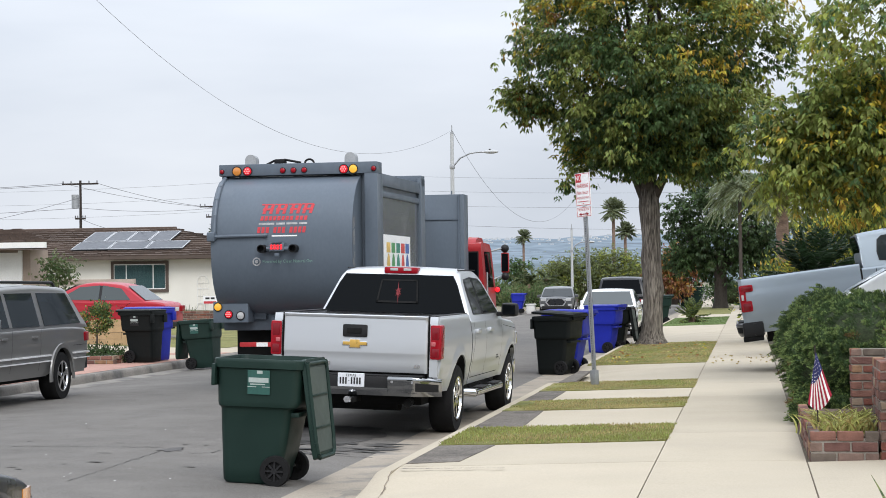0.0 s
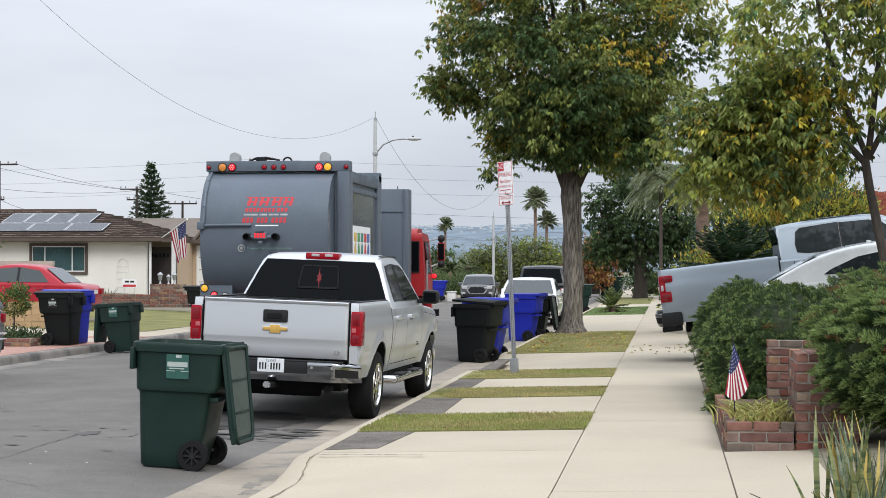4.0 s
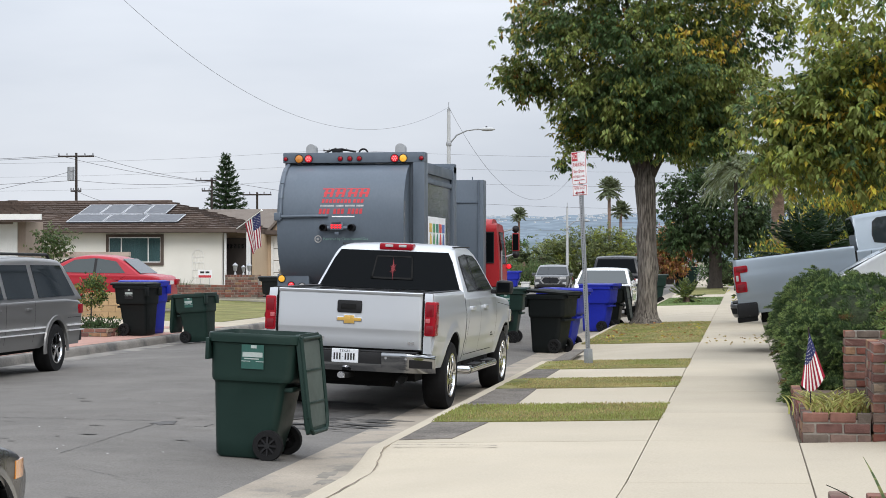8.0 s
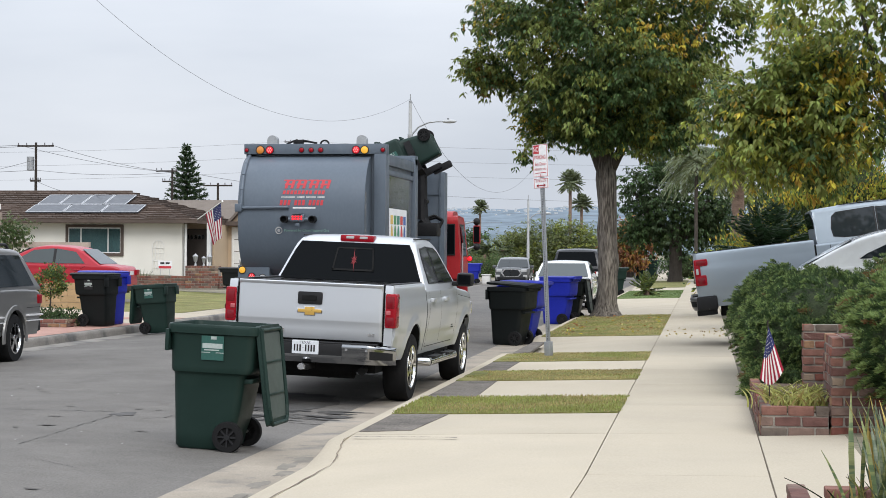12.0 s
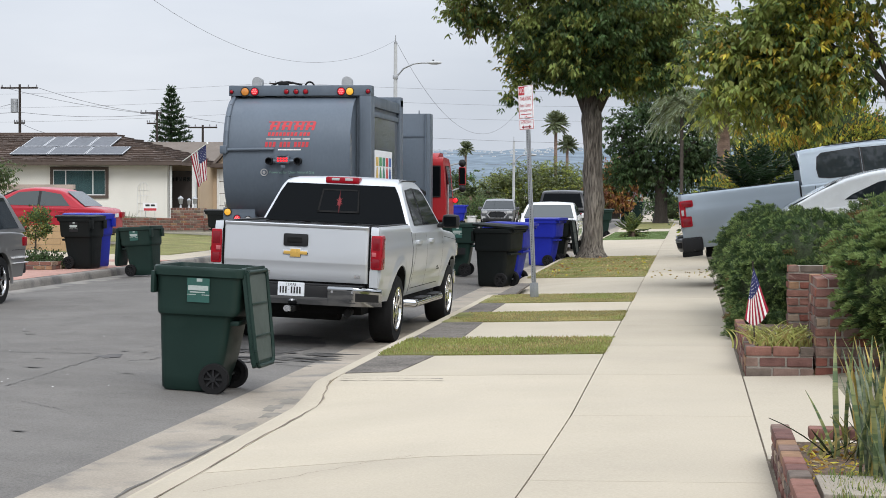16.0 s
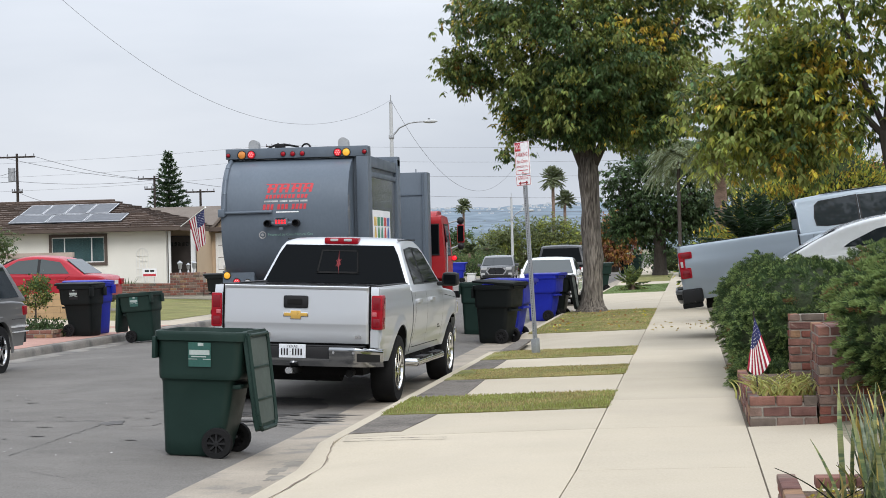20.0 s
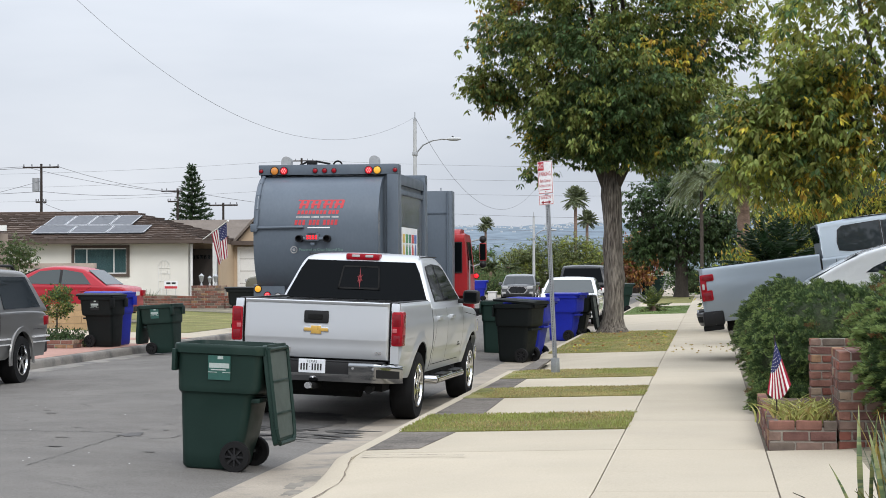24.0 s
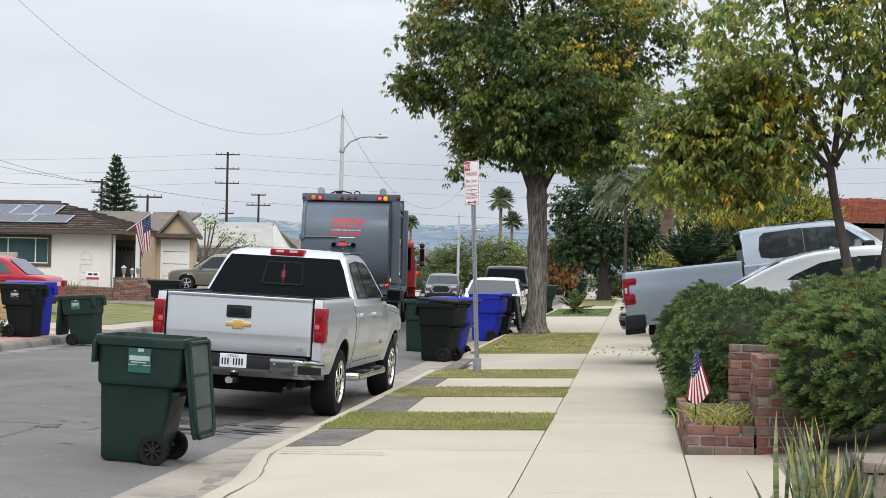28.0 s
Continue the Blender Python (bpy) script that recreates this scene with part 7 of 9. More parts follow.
# low brick garden wall with lanterns, across the street
brick_wall("garden_wall", -22.0, -15.6, 64.0, 64.25, 0.42, 0.86, "low red brick garden wall round the lawn", course=0.085, length=0.24, faces="f")
brick_wall("brick_pier", -18.1, -16.9, 63.9, 64.35, 0.42, 1.22, "raised brick pier carrying lanterns", course=0.085, length=0.24, faces="f")
for x, s in ((-17.78, 0.82), (-17.48, 0.66), (-17.27, 0.80)):
    ln = thing("garden_lantern", (x, 64.12, 1.22), label="pale metal carriage lantern on the brick pier", category="lantern", group="lanterns on the pier")
    bm = B()
    tube(bm, (0, 0, 0), (0, 0, 0.16 * s), 0.05, 0.02, 8)
    part("stem", bm, M["steel"], ln)
    bm = B()
    tube(bm, (0, 0, 0.16 * s), (0, 0, 0.40 * s), 0.07 * s, 0.11 * s, 6)
    part("glass_body", bm, M["steel"], ln)
    bm = B()
    tube(bm, (0, 0, 0.40 * s), (0, 0, 0.52 * s), 0.14 * s, 0.01, 6)
    part("cap", bm, M["steel"], ln)
# yard sign by the trellis
ys = thing("yard_sign", (-24.75, 84.0, left_z(-24.75, 84.0)), label="small white and red yard sign with red writing", category="sign")
ys.scale = (1.12, 1.12, 1.12)
bm = B()
prism(bm, [(-0.01, 0.28), (0.01, 0.28), (0.01, 0.62), (-0.01, 0.62)], -0.30, 0.30)
part("board", bm, M["inkwhite"], ys)
bars([(-0.27, 0.27, 0.30, 0.40)], M["inkred"], ys, Matrix.Translation((0, -0.012, 0)) @ FACE_BACK, "red_bar")
bars([(-0.2, -0.02, 0.48, 0.56), (0.03, 0.2, 0.48, 0.56)], M["inkblack"], ys, Matrix.Translation((0, -0.012, 0)) @ FACE_BACK, "text_bar")
for x in (-0.2, 0.2):
    bm = B()
    tube(bm, (x, 0, -0.05), (x, 0, 0.3), 0.008, seg=6)
    part("stake", bm, M["steel"], ys)
# tan block wall by the red car, white wall behind
tw = thing("block_wall", (0, 0, 0), label="low wall of tan concrete blocks", category="wall")
rnd = random.Random(8)
bm = B()
box(bm, -20.4, -16.05, 46.83, 46.97, 0.15, 0.88)
part("mortar_core", bm, M["mortar"], tw)
for r in range(4):
    x = -20.4 - (0.2 if r % 2 else 0)
    while x < -16.06:
        a, b = max(x, -20.4), min(x + 0.4, -16.05)
        if b - a > 0.05:
            bm = B()
            box(bm, a + 0.004, b - 0.004, 46.8, 47.0, 0.22 + 0.17 * r, 0.22 + 0.17 * r + 0.162)
            part("block", bm, M["block"], tw)
        x += 0.4
ww = thing("white_wall", (0, 0, 0), label="long white garden wall with a pinkish coping", category="wall")
wall_part(ww, "panel", -28, -21.0, 61.9, 62.05, 0.3, 1.86, M["stucco"])
wall_part(ww, "coping", -28, -20.95, 61.85, 62.1, 1.86, 2.02, mat("pink_coping", (0.42, 0.34, 0.30), 0.9))


# poles and wires
def utility_pole(x, y, h, arms, label, r=0.10, base=0.2):
    p = thing("utility_pole", (x, y, base), label=label, category="utility pole")
    bm = B()
    tube(bm, (0, 0, 0), (0, 0, h - base), r, r * 0.65, 10)
    part("pole", bm, M["wood"], p, smooth="auto")
    for z, half, off in arms:
        bm = B()
        box(bm, off - half, off + half, -0.10, 0.0, z - base - 0.045, z - base + 0.045)
        a = part("crossarm", bm, M["wood"], p)
        for u in (-0.95, -0.5, 0.5, 0.95):
            bm = B()
            tube(bm, (off + u * half, -0.06, z - base + 0.06), (off + u * half, -0.06, z - base + 0.18), 0.04, 0.028, 6)
            part("insulator", bm, M["insul"], a)
    return p


utility_pole(-33.1, 150, 10.95, ((10.72, 1.0, 0), (9.55, 1.0, 0), (8.38, 1.0, 0), (5.9, 0.6, 0)), "dark wooden utility pole with three crossarms", 0.13)
utility_pole(-30.45, 150, 7.55, ((7.45, 0.6, 0), (6.62, 1.0, 0)), "dark wooden utility pole with two crossarms", 0.12)
utility_pole(-31.98, 110, 6.75, ((6.58, 0.65, -0.35), (5.95, 0.3, -0.3)), "dark wooden utility pole with an offset crossarm")
utility_pole(-29.13, 110, 5.85, ((5.7, 0.9, 0),), "dark wooden utility pole behind the houses")
up_ = utility_pole(-36.93, 100, 7.75, ((7.55, 1.05, 0), (5.6, 0.3, 0)), "dark wooden utility pole carrying a transformer")
bm = B()
tube(bm, (-0.28, -0.1, 6.0), (-0.28, -0.1, 6.75), 0.2, seg=12)
part("transformer", bm, M["steel"], up_, "pale grey transformer can", smooth="auto")


def wire_run(p, q, sag, name="wire", r=0.012, label="thin dark overhead wire", n=18):
    bm = B()
    p, q = Vector(p), Vector(q)
    pts = [p.lerp(q, i / n) - Vector((0, 0, 4 * sag * (i / n) * (1 - i / n))) for i in range(n + 1)]
    path_tube(bm, pts, r, 5)
    return tagged(link(name, bm, M["wire"]), label, "overhead wire", kind="structure")


for z in (10.75, 9.58, 8.40):
    for s in (-1, 1):
        wire_run((-33.1 + s, 150, z), (-33.1 + s * 62, 152, z + 0.2), 0.9, r=0.009)
for x, z in ((-37.9, 7.6), (-36.0, 7.6), (-36.9, 6.2)):
    wire_run((x, 100, z), (x - 40, 98, z + 0.3), 0.6, r=0.014)
    wire_run((x, 100, z), (-32.0, 110, 6.5), 0.2, r=0.012)
wire_run((-31.5, 110, 6.6), (-29.1, 150, 6.8), 0.3, r=0.014)
wire_run((-29.4, 150, 6.8), (10.0, 165, 6.3), 0.5, r=0.012)
wire_run((-30, 150, 5.4), (25.0, 170, 5.0), 0.4, r=0.012)
wire_run((-30, 150, 4.6), (25.0, 170, 4.2), 0.4, r=0.012)
wire_run((-36.9, 100, 5.6), (-28.0, 86, 4.4), 0.3, r=0.012)
wire_run((-36.9, 100, 6.8), (-44.0, 86, 4.0), 0.3, r=0.012)


def street_lamp(x, y, h, arm, label, drop=1.0):
    p = thing("street_lamp", (x, y, 0.15), label=label, category="street lamp")
    bm = B()
    tube(bm, (0, 0, -0.2), (0, 0, h - 0.15), 0.11, 0.07, 12)
    part("pole", bm, M["polec"], p, smooth="auto")
    bm = B()
    zb_ = h - 0.15 - drop
    path_tube(bm, [(0.05, 0, zb_ - 0.45), (arm * 0.25, 0, zb_ - 0.12), (arm * 0.55, 0, zb_ + 0.06), (arm * 0.8, 0, zb_ + 0.1), (arm, 0, zb_ + 0.1)], 0.035, 8)
    box(bm, -0.10, 0.10, -0.10, 0.10, zb_ - 0.56, zb_ - 0.40, bev=0.02)
    part("arm", bm, M["steel"], p, smooth="auto")
    bm = B()
    bmesh.ops.create_uvsphere(bm, u_segments=16, v_segments=10, radius=0.5, matrix=Matrix.Translation((arm + 0.25, 0, zb_ + 0.1)) @ Matrix.Diagonal((0.62, 0.28, 0.16, 1)))
    hd = part("lamp_head", bm, M["polec"], p, "pale oval lamp head", smooth="auto")
    bm = B()
    tube(bm, (arm + 0.2, 0, zb_ + 0.16), (arm + 0.2, 0, zb_ + 0.22), 0.04, seg=8)
    part("photocell", bm, M["inkblack"], hd)
    bm = B()
    box(bm, -0.06, 0.06, -0.06, 0.06, h - 0.15, h - 0.05)
    tube(bm, (0, 0, h - 0.1), (0, 0, h + 0.22), 0.02, seg=6)
    part("wire_mount", bm, M["steel"], p)
    return p


street_lamp(-11.83, 75.0, 7.8, 1.35, "pale concrete street lamp with a curved arm", 0.85)
street_lamp(-11.75, 126.0, 5.25, 1.0, "distant pale street lamp with a curved arm", 0.95)
wire_run((-11.83, 75.0, 7.97), (-16.66, 36.88, 11.42), 3.23, r=0.005, n=40, label="sagging black service cable")
wire_run((-11.83, 75.0, 7.97), (-9.25, 119.55, 10.35), 4.26, r=0.007, n=40, label="sagging black service cable")


# no-parking sign
sp_ = thing("parking_sign", (-2.31, 28.25, 0.16), label="leaning no-parking sign on a perforated steel post", category="street sign", rx=0.0, ry=-3.1, rz=-34)
bm = B()
for x0, x1, y0, y1 in ((-0.03, 0.03, -0.018, -0.012), (-0.03, -0.024, -0.018, 0.018), (0.024, 0.03, -0.018, 0.018), (-0.03, 0.03, 0.012, 0.018)):
    box(bm, x0, x1, y0, y1, 0, 3.2)
part("post", bm, M["steel"], sp_, "galvanised perforated post")
bm = B()
for i in range(100):
    bmesh.ops.create_circle(bm, cap_ends=True, segments=6, radius=0.007, matrix=Matrix.Translation((0, -0.0195, 0.06 + 0.0254 * i)) @ FACE_BACK)
part("post_holes", bm, M["under"], sp_)
wall_part(sp_, "base_sleeve", -0.05, 0.05, -0.045, 0.045, -0.05, 0.24, M["steel"], bev=0.006)
for z0, z1, nm in ((2.74, 3.24, "sign_plate"), (2.57, 2.725, "arrow_plate")):
    bm = B()
    box(bm, -0.145, 0.145, -0.03, -0.022, z0, z1, bev=0.003)
    pl_ = part(nm, bm, M["inkwhite"], sp_, "white sign plate with red border")
    bm = B()
    for a, b, c, d in ((-0.135, 0.135, z0 + 0.008, z0 + 0.014), (-0.135, 0.135, z1 - 0.014, z1 - 0.008), (-0.135, -0.129, z0 + 0.008, z1 - 0.008), (0.129, 0.135, z0 + 0.008, z1 - 0.008)):
        box(bm, a, b, -0.0325, -0.0305, c, d)
    part("border", bm, M["inkred"], pl_)
    fm = Matrix.Translation((0, -0.033, 0)) @ FACE_BACK
    if nm == "sign_plate":
        bars([(-0.13, -0.02, 3.10, 3.225)], M["inkred"], pl_, fm, "red_panel")
        words("NO", 0.115, M["inkwhite"], pl_, fm @ Matrix.Translation((-0.075, 3.163, 0.003)), wide=0.62)
        words("PARKING", 0.088, M["inkred"], pl_, fm @ Matrix.Translation((0, 3.04, 0.002)), wide=0.60)
        words("8am-12noon", 0.075, M["inkred"], pl_, fm @ Matrix.Translation((0, 2.94, 0.002)), wide=0.55)
        words("WEDNESDAY ONLY", 0.05, M["inkred"], pl_, fm @ Matrix.Translation((0, 2.86, 0.002)), wide=0.52)
        bars([(-0.10, 0.10, 2.80, 2.81), (-0.01, 0.01, 2.765, 2.78)], M["inkred"], pl_, fm, "small_print_bar")
    else:
        words("ENTIRE BLOCK", 0.05, M["inkred"], pl_, fm @ Matrix.Translation((0, 2.68, 0.002)), wide=0.6)
        bm = B()
        box(bm, -0.06, 0.06, 2.605, 2.62, 0, 0.002, m=fm)
        for s in (1, -1):
            bm.faces.new([bm.verts.new(fm @ Vector(p)) for p in ((s * 0.05, 2.585, 0.002), (s * 0.05, 2.64, 0.002), (s * 0.095, 2.6125, 0.002))])
        part("arrow", bm, M["signred"], pl_)


# flags
def stripes_flag(parent, w, hgt, fn, canton=0.42, rows=7):
    """Striped cloth with a dotted dark blue corner, in narrow rigid strips laid by fn(u, v) with u along the fly and v down."""
    blue, red, wht = M["flagblue"], M["flagred"], M["flagwhite"]
    for i in range(13):
        bm = B()
        v0, v1 = i / 13, (i + 1) / 13
        us = [0, 0.2, 0.4, 0.6, 0.8, 1.0] if i >= rows else [canton, 0.56, 0.7, 0.85, 1.0]
        a = [bm.verts.new(fn(u, v0)) for u in us]
        b = [bm.verts.new(fn(u, v1)) for u in us]
        for j in range(len(us) - 1):
            bm.faces.new((a[j], a[j + 1], b[j + 1], b[j]))
        part("stripe", bm, red if i % 2 == 0 else wht, parent)
    bm = B()
    for i in range(rows):
        v0, v1 = i / 13, (i + 1) / 13
        us = [0, canton / 2, canton]
        a = [bm.verts.new(fn(u, v0)) for u in us]
        b = [bm.verts.new(fn(u, v1)) for u in us]
        for j in range(2):
            bm.faces.new((a[j], a[j + 1], b[j + 1], b[j]))
    cn = part("canton", bm, blue, parent, "dark blue corner with white stars")
    bm = B()
    for i in range(6):
        for j in range(5 + i % 2):
            u, v = canton * (j + 0.6 - 0.5 * (i % 2)) / 5.4, rows / 13 * (i + 0.7) / 6.4
            c = fn(u, v)
            d1, d2 = (fn(u + 0.02, v) - c).normalized(), (fn(u, v + 0.02) - c).normalized()
            nn = d1.cross(d2).normalized()
            for sg in (1, -1):
                bm.faces.new([bm.verts.new(c + nn * 0.006 * sg + (d1 * math.cos(t) + d2 * math.sin(t)) * w * 0.013) for t in (0, 1.57, 3.14, 4.71)])
    tagged(part("stars", bm, wht, cn), kind="stuff")


M.update(flagblue=mat("flag_blue", (0.025, 0.03, 0.10), 0.8, var=0.1), flagred=mat("flag_red", (0.27, 0.016, 0.035), 0.8, var=0.1), flagwhite=mat("flag_white", (0.66, 0.64, 0.62), 0.8, var=0.06))
hf = thing("house_flag", (-23.4, HY - 0.6, 3.15), label="striped flag hanging from a slanting pole on the porch", category="flag")
bm = B()
tube(bm, (0, 0, 0), (1.55, -1.2, 0.85), 0.022, seg=8)
tube(bm, (1.55, -1.2, 0.85), (1.6, -1.24, 0.88), 0.045, seg=8)
part("pole", bm, M["wframe"], hf)
stripes_flag(hf, 1.5, 0.95, lambda u, v: Vector((1.5 - 0.92 * v * (1 - 0.32 * u) + 0.06 * u + 0.05 * math.sin(9 * v) * u, -1.14 + 0.7 * v, 0.80 - 0.48 * v - 1.55 * u * (1 - 0.06 * v))))


# ---- vegetation ----
def limb(bm, pts, r0, r1, seg=8):
    n = len(pts) - 1
    for i, (a, b) in enumerate(zip(pts, pts[1:])):
        tube(bm, a, b, r0 + (r1 - r0) * i / n, r0 + (r1 - r0) * (i + 1) / n, seg, caps=True)


def crown_points(rng, n_cl, centre, radii, inner=0.45, rough=0.22, flat=0.0):
    """Cluster centres in an uneven ellipsoid, denser towards the skin."""
    d = rng.normal(size=(n_cl, 3))
    d /= np.linalg.norm(d, axis=1, keepdims=True)
    lump = np.array([1 + rough * (noise.noise(Vector(v * 2.2 + np.array(centre))) + 0.6 * noise.noise(Vector(v * 5.0))) for v in d])
    rad = (inner + (1 - inner) * rng.random(n_cl) ** 0.55) * lump
    return np.array(centre) + d * rad[:, None] * np.array(radii), d


def tree(name, loc, trunk, limbs, crown, leaf_size, per, materials, weights, label, seed, bark="bark", droop=0.5, spread=0.42, cl_bias=None, bend=0.25, width=0.3):
    """Tapered trunk, limbs and a crown of leaf clusters. trunk: list of (x, y, z, r); crown: list of (clusters, centre, radii)."""
    rng = np.random.default_rng(seed)
    root = thing(name, loc, label=label, category="tree")
    bm = B()
    rings = []
    for k, (x, y, z, r) in enumerate(trunk):
        rings.append([bm.verts.new((x + r * (1 + 0.10 * math.sin(3 * a + z * 1.3) + 0.05 * math.sin(7 * a + z)) * math.cos(a), y + r * math.sin(a), z)) for a in [2 * math.pi * i / 14 for i in range(14)]])
    for a, b in zip(rings, rings[1:]):
        for i in range(14):
            j = (i + 1) % 14
            bm.faces.new((a[i], a[j], b[j], b[i]))
    bm.faces.new(rings[-1])
    part("trunk", bm, M[bark], root, smooth=True)
    for pts, r0, r1 in limbs:
        bm = B()
        limb(bm, pts, r0, r1)
        part("limb", bm, M["darkbark"], root, smooth="auto")
    P, D, S, I, W = [], [], [], [], []
    for n_cl, centre, radii in crown:
        C, out = crown_points(rng, n_cl, centre, radii)
        for c, o in zip(C, out):
            k = int(per * rng.uniform(0.6, 1.4))
            nt = max(1, k // 8)
            twig = c + rng.normal(size=(nt, 3)) * spread * np.array([1, 1, 0.75])
            own = rng.integers(0, nt, k)
            ang = rng.random(k) * 2 * math.pi
            ring = np.stack([np.cos(ang), np.sin(ang), rng.normal(0, 0.25, k)], 1)
            q = twig[own] + ring * leaf_size * 0.15 + rng.normal(size=(k, 3)) * leaf_size * 0.22
            d = o * 0.45 + ring * 0.75 + rng.normal(size=(k, 3)) * 0.25
            d[:, 2] -= droop
            w = np.array(weights, float).copy()
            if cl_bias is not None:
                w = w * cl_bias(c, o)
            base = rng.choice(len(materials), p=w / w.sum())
            idx = np.where(rng.random(k) < 0.88, base, rng.choice(len(materials), size=k, p=w / w.sum()))
            P.append(q), D.append(d), I.append(idx)
            s = leaf_size * rng.uniform(0.6, 1.3, k)
            S.append(s), W.append(s * width)
    P, D, S, I, W = [np.concatenate(v) for v in (P, D, S, I, W)]
    blades("crown", P, D, S, W, [M[m] for m in materials], I, root, bend=bend, seed=seed, flat=0.62)
    return root


# street tree at the kerb
tr_limbs = [([(0, 0, 3.3), (-0.5, 0.1, 4.6), (-1.5, 0.3, 6.0), (-2.2, 0.3, 7.4)], 0.15, 0.03), ([(0.05, 0, 3.5), (0.7, -0.3, 4.8), (1.7, -0.5, 6.2), (2.4, -0.4, 7.2)], 0.14, 0.03), ([(0, 0, 3.6), (0.1, 0.6, 5.2), (0.3, 1.2, 7.5), (0.2, 1.3, 9.0)], 0.15, 0.03),
            ([(0, 0, 3.6), (-0.2, -0.6, 5.4), (-0.3, -1.3, 7.2), (-0.5, -1.4, 8.8)], 0.14, 0.03), ([(0, 0, 3.9), (0.0, 0.0, 6.0), (0.1, 0.1, 8.5), (0, 0, 10.2)], 0.16, 0.03)]
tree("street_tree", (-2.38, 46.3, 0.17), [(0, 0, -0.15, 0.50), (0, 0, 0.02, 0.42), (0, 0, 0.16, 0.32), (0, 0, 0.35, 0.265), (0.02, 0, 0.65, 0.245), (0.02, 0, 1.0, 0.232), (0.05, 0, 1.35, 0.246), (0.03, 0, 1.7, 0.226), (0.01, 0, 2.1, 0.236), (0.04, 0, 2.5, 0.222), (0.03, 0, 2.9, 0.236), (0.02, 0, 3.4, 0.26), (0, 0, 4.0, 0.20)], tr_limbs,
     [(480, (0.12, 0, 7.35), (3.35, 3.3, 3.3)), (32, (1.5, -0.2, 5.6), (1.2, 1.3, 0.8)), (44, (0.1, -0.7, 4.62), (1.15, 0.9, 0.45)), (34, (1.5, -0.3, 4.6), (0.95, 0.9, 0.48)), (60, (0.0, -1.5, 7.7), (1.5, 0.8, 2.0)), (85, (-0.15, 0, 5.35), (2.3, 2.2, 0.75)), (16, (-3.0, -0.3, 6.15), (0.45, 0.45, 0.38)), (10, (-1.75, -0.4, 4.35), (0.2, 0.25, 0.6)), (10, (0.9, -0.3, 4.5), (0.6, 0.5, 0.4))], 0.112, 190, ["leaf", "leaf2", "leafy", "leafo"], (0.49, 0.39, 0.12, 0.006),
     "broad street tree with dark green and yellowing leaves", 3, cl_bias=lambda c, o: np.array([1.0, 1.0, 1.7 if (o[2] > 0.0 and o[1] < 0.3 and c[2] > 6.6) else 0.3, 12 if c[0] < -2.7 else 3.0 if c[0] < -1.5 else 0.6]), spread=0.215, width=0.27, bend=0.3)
# yellowing trees by the hedge
tree("garden_tree", (2.88, 26.6, 0.3), [(0.3, 0, 0, 0.085), (0.24, 0, 0.8, 0.075), (0.12, 0, 1.6, 0.07), (-0.08, 0, 2.6, 0.062), (-0.14, 0, 3.0, 0.06)],
     [([(-0.1, 0, 2.9), (-0.5, 0, 3.35), (-1.1, 0.1, 3.6), (-1.7, 0.1, 3.7), (-2.4, 0.2, 3.4)], 0.05, 0.012), ([(-0.1, 0, 3.0), (0.0, 0, 3.9), (0.1, 0, 5.0), (0.2, 0, 6.4)], 0.05, 0.012), ([(-0.1, 0, 3.0), (0.25, -0.1, 3.7), (0.5, -0.1, 4.8), (0.4, 0, 6.0)], 0.045, 0.012), ([(-0.1, 0, 3.0), (-0.5, 0.1, 4.0), (-0.8, 0.1, 5.3), (-0.9, 0, 6.3)], 0.045, 0.012)],
     [(105, (-1.35, 0.2, 3.6), (0.90, 1.0, 0.85)), (120, (-0.7, 0.1, 4.8), (1.5, 1.2, 1.4)), (30, (-1.5, 0.1, 2.8), (0.5, 0.6, 0.35)), (36, (-2.15, 0.2, 3.15), (0.5, 0.6, 0.55)), (26, (-2.35, 0.2, 3.5), (0.5, 0.6, 0.42)), (10, (-0.7, 0, 3.1), (0.45, 0.6, 0.22))], 0.096, 84, ["leaf2", "lime", "leafy", "leaf"], (0.54, 0.16, 0.13, 0.17),
     "slender garden tree with yellowing hanging leaves", 9, "darkbark", droop=0.6, spread=0.22, bend=0.3, width=0.27, cl_bias=lambda c, o: np.array([1, 1, 2.3 if 3.4 < c[2] < 4.6 and c[0] > -1.4 else 0.8, 1]))
tree("garden_tree", (3.45, 26.0, 0.35), [(0.05, 0, 0, 0.085), (0.03, 0, 0.8, 0.075), (0.0, 0, 1.7, 0.07), (0.1, 0, 2.6, 0.065), (0.15, 0, 3.0, 0.06)],
     [([(0.15, 0, 2.9), (0.5, 0, 3.9), (0.8, 0.1, 5.0), (1.0, 0.1, 6.0)], 0.05, 0.015), ([(0.15, 0, 3.0), (0.0, 0, 3.9), (-0.1, 0, 5.0), (0.0, 0, 6.4)], 0.05, 0.012)],
     [(110, (0.4, 0.1, 5.2), (1.5, 1.2, 1.7)), (24, (0.1, 0, 3.7), (0.7, 0.7, 0.5))], 0.096, 72, ["leaf2", "lime", "leaf", "leafy"], (0.62, 0.22, 0.14, 0.02),
     "slender garden tree with green hanging leaves", 10, "darkbark", droop=0.6, spread=0.22, bend=0.3, width=0.27)
